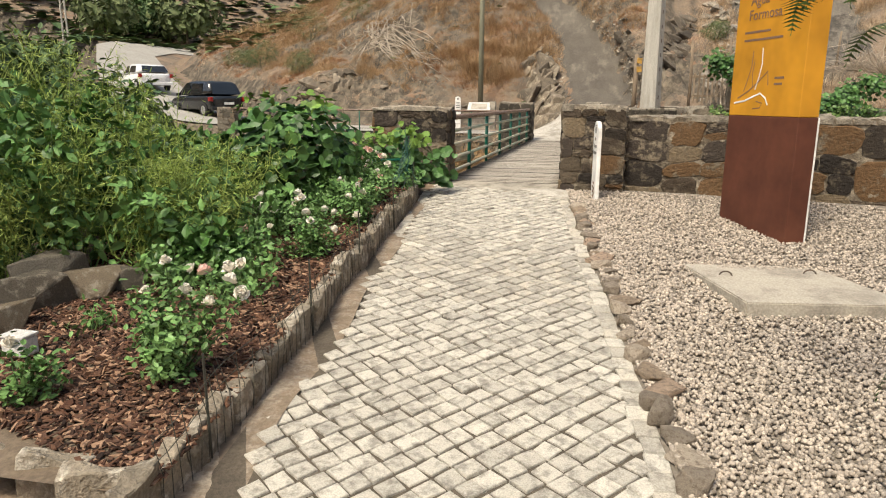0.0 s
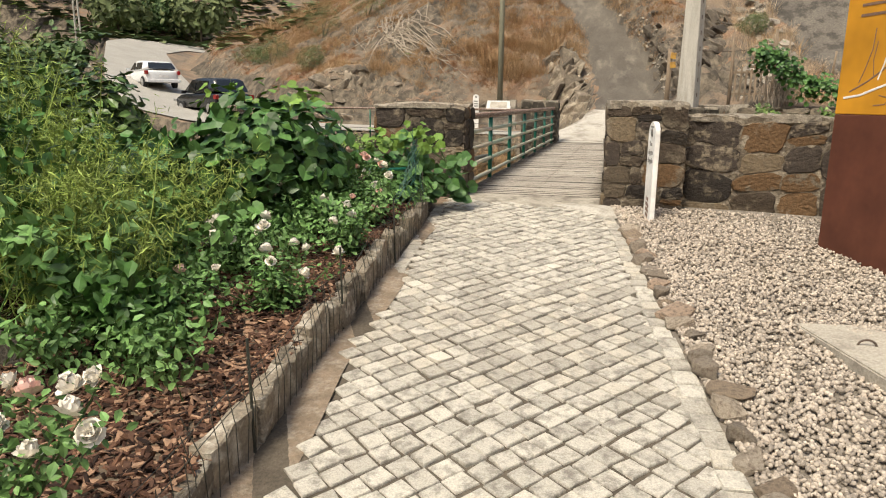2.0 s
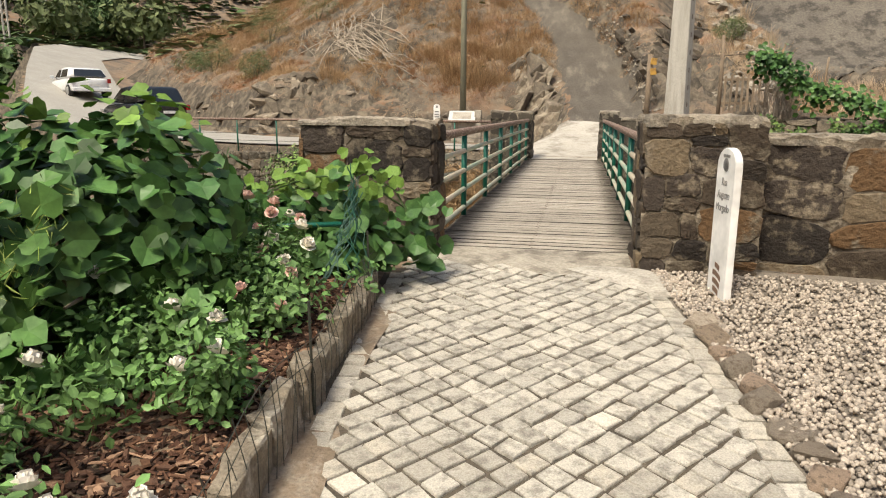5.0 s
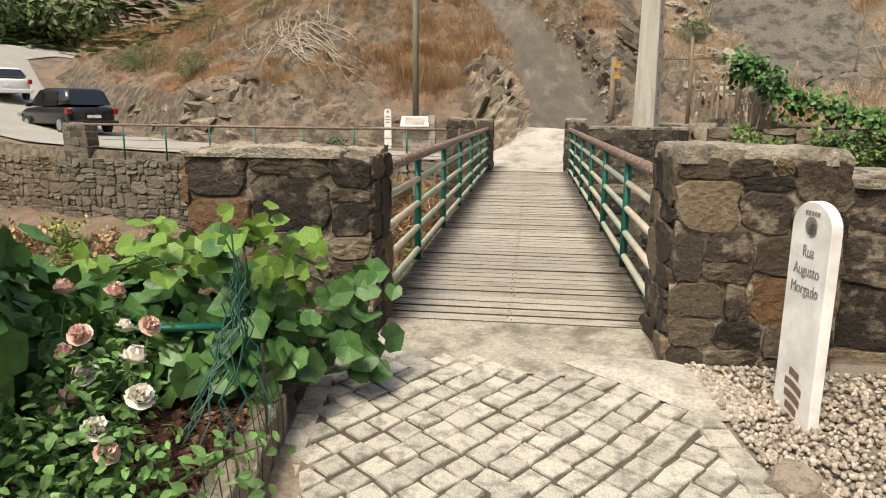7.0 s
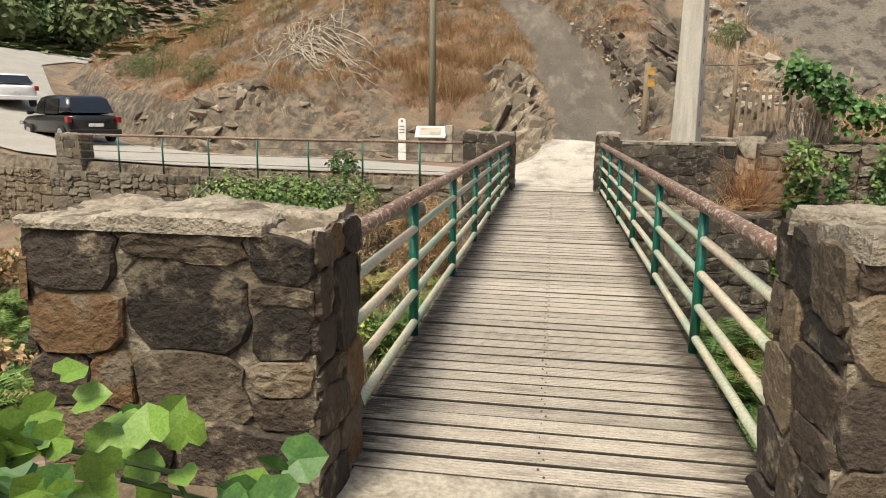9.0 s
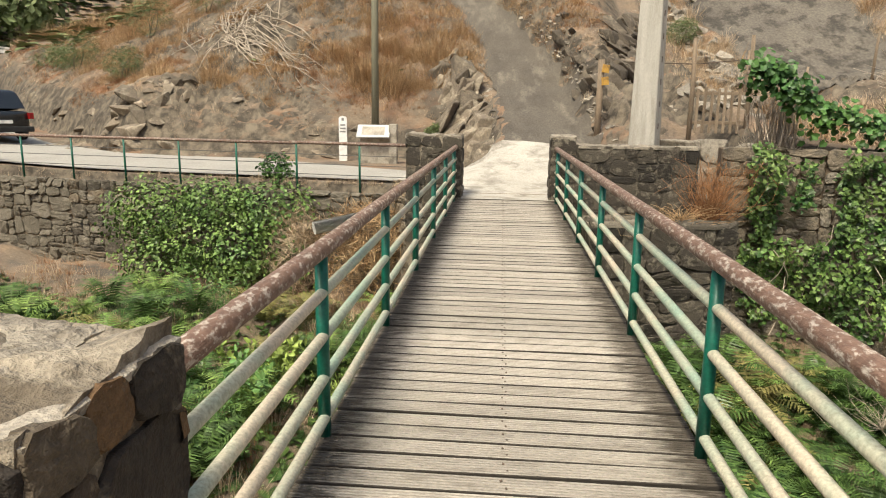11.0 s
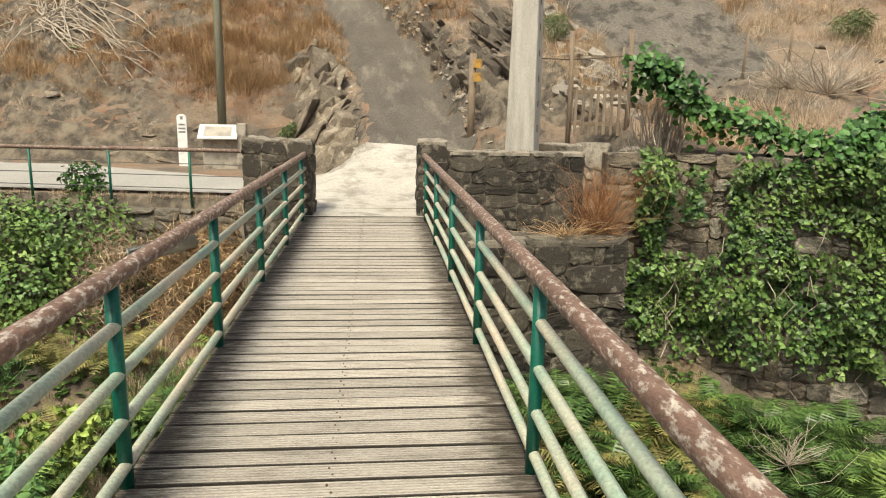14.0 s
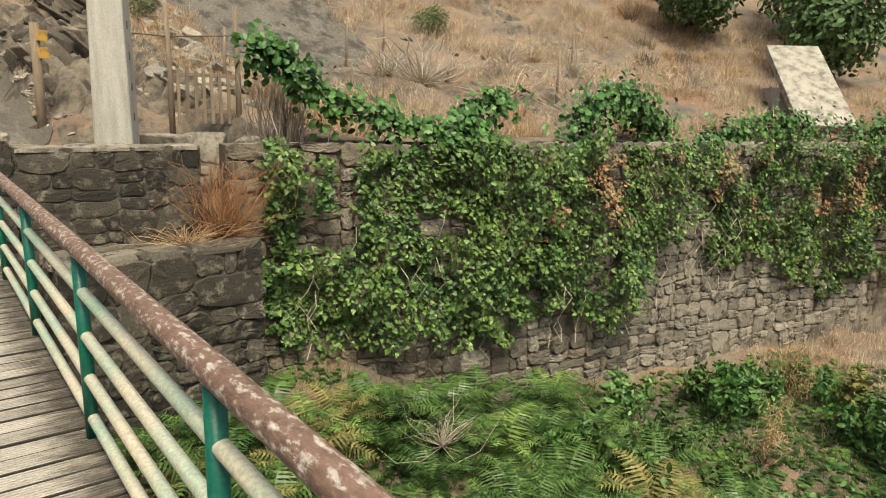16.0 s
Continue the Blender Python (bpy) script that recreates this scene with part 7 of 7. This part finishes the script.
clumps("pale_hill_grass", centres(1100, (5.6, 34, 8, 34), 612, terrace), 34, 0.42, (0.3, 0.62), T14, "straw_pale", "pale matted dry grass on the terrace slope", "dry grass", 612, 0.55)
clumps("terrace_rust_grass", centres(480, (5.6, 34, 8, 34), 617, brown), 34, 0.34, (0.3, 0.7), T14, "straw", "tawny dry grass clumps on the terrace slope", "dry grass", 617, 0.45)
clumps("terrace_brush", centres(90, (6.5, 34, 11.5, 30), 618, brown), 18, 0.3, (0.35, 0.8), T9, "bark_dark", "dark dead stems among the terrace grass", "dry brush", 618, 0.6)
strew("hill_green_scrub", 900, (-34, 4, 18, 44), ([(p * 1.0, q * 1.0, r_ + 0.25) for p, q, r_ in OVAL_V], OVAL_F), (0.2, 0.5), "broom", "sparse green scrub on the dry hillside", "scrub", 620, lambda x, y, r: off_track(x, y) & (foot_distance(x, y) > 3) & (wobble(x, y, 0.55, 81) > 0.42))
strew("hill_green_scrub", 5200, (-46, -12, 36, 95), ([(p * 1.0, q * 1.0, r_ + 0.25) for p, q, r_ in OVAL_V], OVAL_F), (0.5, 1.3), "broom", "green scrub along the upper hillside", "scrub", 623, lambda x, y, r: (foot_distance(x, y) > 0.8) & (fbm(x, y, 0.12, 83, 3) > -0.15))
clumps("upper_dry_grass", centres(800, (-42, -8, 40, 80), 624, lambda x, y, r: foot_distance(x, y) > 0.8), 26, 0.7, (0.6, 1.3), T14, "straw", "dry grass on the upper hillside", "dry grass", 624)
strew("valley_scrub", 15000, (-150, -28, 18, 130), ([(p * 1.0, q * 1.0, r_ + 0.25) for p, q, r_ in OVAL_V], OVAL_F), (0.9, 2.2), "bush", "dense green scrub on the far valley side", "scrub", 614, lambda x, y, r: foot_distance(x, y) < -8.5)
strew("valley_scrub", 5000, (-150, -28, 18, 130), ([(p * 1.0, q * 1.0, r_ + 0.25) for p, q, r_ in OVAL_V], OVAL_F), (0.7, 1.6), "broom", "light green scrub on the far valley side", "scrub", 615, lambda x, y, r: foot_distance(x, y) < -8.5)
strew("bank_pale_grass", 3800, (-14, -1.3, 1.5, 12.2), T14, (0.2, 0.5), "straw_pale", "pale dry grass on the stream bank", "dry grass", 619, lambda x, y, r: bank(x, y, r) & (wobble(x, y, 0.9, 62) > 0.05))
strew("bank_brown_grass", 2500, (-14, -3, 4, 13), T14, (0.15, 0.4), "rustgrass", "rusty dry bracken on the stream bank", "dry grass", 616, lambda x, y, r: bank(x, y, r) & (wobble(x, y, 0.8, 61) > 0.1))
strew("dry_verge_grass", 4200, (-14, -1.9, 11.6, 14.6), T14, (0.12, 0.3), "straw_pale", "dry grass on the road verge", "dry grass", 613, lambda x, y, r: (y > far_wall_y(x) + 0.15) & (y < 12.75 - 0.165 * (x + 2.35)))

rng = np.random.default_rng(141)
rock_t = []
for k in range(6):
    me = rock_mesh(rng, "hill_rock", "rock", 0.75)
    rock_t.append(([tuple(v.co) for v in me.vertices], [tuple(p.vertices) for p in me.polygons]))
def rock_field(name, spots, material, label, strata=None):
    """Angular rocks set into the slope; strata gives the lean of upright schist layers."""
    va, fa = [], []
    for k, (x, y, s) in enumerate(spots):
        if not off_track(np.array([x]), np.array([y]))[0]:
            continue
        tv, tf = rock_t[k % 6]
        if strata:
            m = Euler((rng.normal(strata[0], 0.16), rng.normal(strata[1], 0.18), rng.normal(strata[2], 0.25))).to_matrix()
            st = Vector((rng.uniform(0.9, 1.3), rng.uniform(0.7, 1.1), rng.uniform(0.55, 0.95))) * s
        else:
            m = Euler((rng.normal(0.5, 0.3), rng.normal(0, 0.3), rng.uniform(-0.6, 0.6))).to_matrix()
            st = Vector((rng.uniform(0.9, 1.7), rng.uniform(0.6, 1.0), rng.uniform(0.4, 0.85))) * s
        z = float(ground_z(x, y)) - s * (0.08 if strata else 0.26)
        b = len(va)
        va += [tuple(m @ (Vector(p) * st) + Vector((x, y, z))) for p in tv]
        fa += [tuple(i + b for i in q) for q in tf]
    tagged(raw(name, va, fa, material), label, "rocks", kind="stuff")


n = 3600
rx, ry = rng.uniform(-33, 24, n), rng.uniform(13, 34, n)
d = foot_distance(rx, ry)
ok = (d > 0.1) & ~on_bare(rx, ry) & ((d < 2.6) | (rng.random(n) < 0.2)) & (fbm(rx, ry, 0.3, 51, 3) > 0.0)
field = [(a, b, 0.10 + 0.42 * rng.random() ** 2.5) for a, b in zip(rx[ok], ry[ok])]
field += [(rng.uniform(-16.5, -10.5), 20.6 + rng.normal(0, 0.9), rng.uniform(0.4, 1.1)) for _ in range(70)]
field += [(rng.uniform(11.5, 22), rng.uniform(13.0, 21), rng.uniform(0.25, 0.7)) for _ in range(80)]
rock_field("hill_rocks", field, "rock", "jagged grey-brown rock outcrops on the hillside")
ridge = [(-0.25 - 1.45 * q - 0.35 * abs(rng.normal(0, 1)), 17.6 + 5.4 * q + rng.normal(0, 0.2), rng.uniform(0.75, 1.45) * (0.55 + 0.6 * math.sin(math.pi * q))) for q in np.linspace(0, 1, 110)]
rock_field("schist_ridge", ridge, "rock", "upright jagged schist ridge beside the dirt track", (0.15, -1.05, 0.35))
crag = [(2.9 + 0.24 * q + rng.normal(0, 0.3), 18.6 + 0.9 * q + rng.normal(0, 0.4), rng.uniform(0.4, 1.05)) for q in np.linspace(0, 9, 90)]
crag += [(2.75 + rng.normal(0, 0.22) - 0.12 * q, 16.8 + q, rng.uniform(0.3, 0.7)) for q in np.linspace(0, 7, 24)]
rock_field("dark_crag", crag, "rock_dark", "dark broken rock crag between track and terrace", (0.2, 0.75, -0.2))
strip = [(6.75 + rng.normal(0, 0.28), y, rng.uniform(0.35, 0.95)) for y in np.linspace(18.6, 30, 74)]
strip += [(5.4 + rng.uniform(-0.9, 1.3), rng.uniform(15.6, 19.0), rng.uniform(0.25, 0.7)) for _ in range(40)]
rock_field("bleached_ledge", strip, "rock_pale", "bleached pale rock ledge along the bare slope", (0.35, 0.35, 0.1))
low_wall = [(16.3 + 0.19 * q, 18.9 - 0.04 * q + rng.normal(0, 0.1), rng.uniform(0.35, 0.6)) for q in range(20) for _ in range(2)] + [(15.2 + 0.09 * q + rng.normal(0, 0.1), 15.8 + rng.normal(0, 0.15), rng.uniform(0.4, 0.7)) for q in range(22)]
low_wall += [(27.6 + 0.2 * q, 17.0 + rng.normal(0, 0.1), rng.uniform(0.4, 0.7)) for q in range(14) for _ in range(2)]
rock_field("terrace_stones", low_wall, "stone_wall", "tumbled dry stone terrace wall on the slope")
scree = [(float(np.interp(y, TRACK_Y, TRACK_X)) + sd * (float(np.interp(y, [14, 17, 22, 27, 44], [1.4, 1.3, 1.3, 1.05, 1.0])) + abs(rng.normal(0, 0.22))), y, rng.uniform(0.05, 0.18)) for y in rng.uniform(15.5, 27, 260) for sd in (-1, 1)]
rock_field("track_scree", scree, "rock_pale", "small pale stones along the edges of the track")

# brush pile of cut branches
pile = thing("brush_pile", (-10.2, 24.4, float(ground_z(-10.2, 24.4))), "heap of bleached dead branches on the slope", "brush pile")
ox, oy, oz = pile.matrix_world.translation
for k in range(96):
    top = k < 70
    a = (rng.normal(-11.0, 0.75), rng.normal(26.4, 0.9)) if top else (rng.normal(-10.3, 0.5), rng.normal(25.2, 0.5))
    ln = rng.uniform(0.7, 2.3) if top else rng.uniform(2.6, 5.2)
    ang = rng.uniform(-1.9, 0.5) if top else rng.normal(-0.72, 0.2)
    rise = rng.normal(0.15, 0.3) if top else 0.0
    lift = rng.uniform(0.05, 0.75) if top else rng.uniform(0.08, 0.4)
    bend = rng.normal(0, 0.06)
    th = rng.uniform(0.012, 0.026) if top else rng.uniform(0.022, 0.036)
    pts = []
    for q in np.linspace(0, 1, 5):
        x, y = a[0] + math.cos(ang) * ln * q, a[1] + math.sin(ang) * ln * q + bend * math.sin(q * 3.1)
        pts.append((x - ox, y - oy, max(float(ground_z(x, y)) - oz + 0.05, float(ground_z(x, y)) - oz + lift * (1 - 0.6 * q) + rise * q * 0.6)))
    bm = bmesh.new()
    tube(bm, pts, [th, th * 0.9, th * 0.75, th * 0.6, th * 0.35], 5, False)
    part("branch", bm, "twig", pile)
    if not top and k % 2:
        bm = bmesh.new()
        b0, b1 = Vector(pts[2]), Vector(pts[3])
        tube(bm, [b0, b0.lerp(b1, 0.8) + Vector((rng.normal(0, 0.3), 0, 0.25))], [th * 0.5, th * 0.2], 4, False)
        part("branch", bm, "twig", pile)


def dead_shrub(at, tips, seed, label, r=0.006, material="twig"):
    rng = np.random.default_rng(seed)
    s = thing("dead_shrub", at, label, "dead shrub", "dead shrubs")
    bm = bmesh.new()
    stems(bm, rng, (0, 0, 0), [(rng.normal(0, tips[1]), rng.normal(0, tips[1] * 0.6), rng.uniform(0.25, 1) * tips[2]) for _ in range(tips[0])], r * 1.6, r * 0.6, 0.22)
    part("twig_tangle", bm, material, s, "thin dry twigs")


dead_shrub((3.65, 11.0, -0.3), (300, 0.42, 1.2), 700, "dry brown shrub against the parapet wall", 0.003, "rustgrass")
dead_shrub((3.1, 10.8, -0.3), (120, 0.5, 0.35), 703, "low dry brush on the stone ledge", 0.003, "straw")
dead_shrub((5.0, 11.9, 0.6), (200, 0.26, 1.7), 701, "withered hanging shrub beside the picket gate", 0.006)
dead_shrub((5.6, 8.4, -2.9), (50, 0.45, 0.6), 702, "bare grey twigs among the ferns", 0.003)
dead_shrub((13.5, 13.0, 1.4), (60, 0.8, 1.3), 704, "dry bramble on the terrace slope", 0.009)
dead_shrub((10.0, 15.0, 2.1), (60, 0.8, 1.2), 705, "dry bramble on the terrace slope", 0.009)

rng = np.random.default_rng(161)
for k in range(16):
    x, y = rng.uniform(7.5, 21), rng.uniform(12.6, 17.5)
    dead_shrub((x, y, float(ground_z(x, y)) - 0.03), (60, 0.5, rng.uniform(0.5, 1.0)), 730 + k, "tangled dry bramble on the terrace slope", 0.006, "twig" if k % 2 else "straw_pale")

# broom shrubs on the hill
for k, (x, y, s) in enumerate(((-18.4, 27.2, 1.35), (-14.6, 24.2, 1.0), (-17.0, 31, 1.6), (-14.3, 31.5, 1.5), (-22.5, 31.5, 1.2), (2.6, 26.5, 0.8), (-20.5, 29.5, 0.9), (-8.0, 29.5, 1.2), (-4.5, 28.5, 1.0), (6.0, 24.0, 0.8), (-2.2, 20.0, 0.35), (13.5, 19.5, 0.7))):
    z = float(ground_z(x, y))
    leafy_mass("broom_shrub", (x, y, z), [((0, 0, 0.55 * s), (0.75 * s, 0.7 * s, 0.6 * s), 700), ((0.3 * s, 0, 0.8 * s), (0.5 * s, 0.5 * s, 0.5 * s), 350)], "broom", 0.2, 720 + k, "round green broom shrub on the dry slope", "shrub", (THIN, THIN_F), 0.5, 1.0, group="broom shrubs")

# trees: far woods, tree beyond the terrace, feathery tree beside the gravel
rng = np.random.default_rng(151)
for k in range(34):
    a, dist = math.radians(rng.uniform(126, 150)), rng.uniform(62, 120)
    x, y = dist * math.cos(a), dist * math.sin(a)
    if foot_distance(np.array([x]), np.array([y]))[0] > -9 and dist < 100:
        x, y = x - 10, y - 6
    z = float(ground_z(x, y))
    s = rng.uniform(2.2, 4.2)
    leafy_mass("far_tree", (x, y, z), [((0, 0, s * 1.1), (s, s, s * 0.85), 330), ((s * 0.5, 0, s * 0.8), (s * 0.7, s * 0.7, s * 0.6), 180), ((-s * 0.5, s * 0.2, s * 0.7), (s * 0.7, s * 0.7, s * 0.6), 180)], "bush" if k % 2 else "broom", s * 0.22, 800 + k, "distant green tree on the valley side", "tree", (OVAL_V, OVAL_F), 0.5, 0.5, s * 0.6, "far trees")
for k, (x, y, s) in enumerate(((26.5, 13.0, 1.9), (30, 15.5, 2.2), (25.0, 17.5, 1.7))):
    z = float(ground_z(x, y))
    leafy_mass("tree", (x, y, z), [((0, 0, s * 1.5), (s, s, s * 1.0), 1300), ((-s * 0.5, -0.3, s * 1.0), (s * 0.8, s * 0.8, s * 0.7), 700), ((s * 0.4, 0, s * 0.9), (s * 0.7, s * 0.7, s * 0.7), 500)], "bush", 0.26, 850 + k, "dark green tree beyond the dry slope", "tree", (OVAL_V, OVAL_F), 0.5, 0.4, s * 0.9, "terrace trees")
for k, (x, y) in enumerate(((-52, 50), (-58, 62))):
    z = float(ground_z(x, y))
    py_ = thing("lattice_pole", (x, y, z), "tall grey utility pole beside the far road", "utility pole", "far poles")
    for s in (-0.3, 0.3):
        bm = bmesh.new()
        tube(bm, [(s, 0, -0.5), (s * 0.5, 0, 12)], 0.09, 6)
        part("leg", bm, "pole", py_)
    bm = bmesh.new()
    for q in range(14):
        tube(bm, [(-0.3 * (1 - q / 28), 0, q * 0.85), (0.3 * (1 - q / 28), 0, q * 0.85 + 0.6)], 0.03, 4)
    part("bracing", bm, "pole", py_)

mt = thing("feathery_tree", (4.6, -8.8, -0.66), "feathery-leaved tree overhanging the gravel", "tree")
bm = bmesh.new()
tube(bm, [(0, 0, -0.2), (0.05, 0.05, 1.2), (-0.1, 0.1, 2.6), (-0.3, 0.3, 4.0)], [0.12, 0.10, 0.08, 0.05], 9)
part("trunk", bm, "bark_dark", mt, "", True)
tips = [(-2.20, 2.2, 2.50), (-1.95, 2.24, 2.46), (-1.80, 2.0, 2.32), (-1.0, 1.2, 3.2), (0.6, 1.0, 3.6), (-0.8, -0.9, 3.5), (1.0, -0.4, 3.4), (-0.2, 0.2, 4.6), (-1.72, 1.5, 1.0)]
bm = bmesh.new()
stems(bm, rng, (-0.1, 0.1, 2.4), tips, 0.03, 0.006, 0.06)
part("limb_growth", bm, "bark_dark", mt)
P, Rm, S = [], [], []
for tx_, ty_, tz_ in tips:
    for q in range(11 if tz_ > 3 else 7):
        P.append((tx_ + rng.normal(0, 0.1), ty_ + rng.normal(0, 0.1), tz_ + rng.normal(0, 0.07)))
        Rm.append(np.array(Matrix.Rotation(rng.uniform(0, math.tau), 3, "Z") @ Matrix.Rotation(rng.normal(-0.75, 0.3), 3, "X")))
        S.append(rng.uniform(0.28, 0.45))
raw("crown", *scatter(FROND[0], FROND[1], np.array(P), np.array(Rm), np.array(S)), "ivy", mt, "fine feathery green leaves")
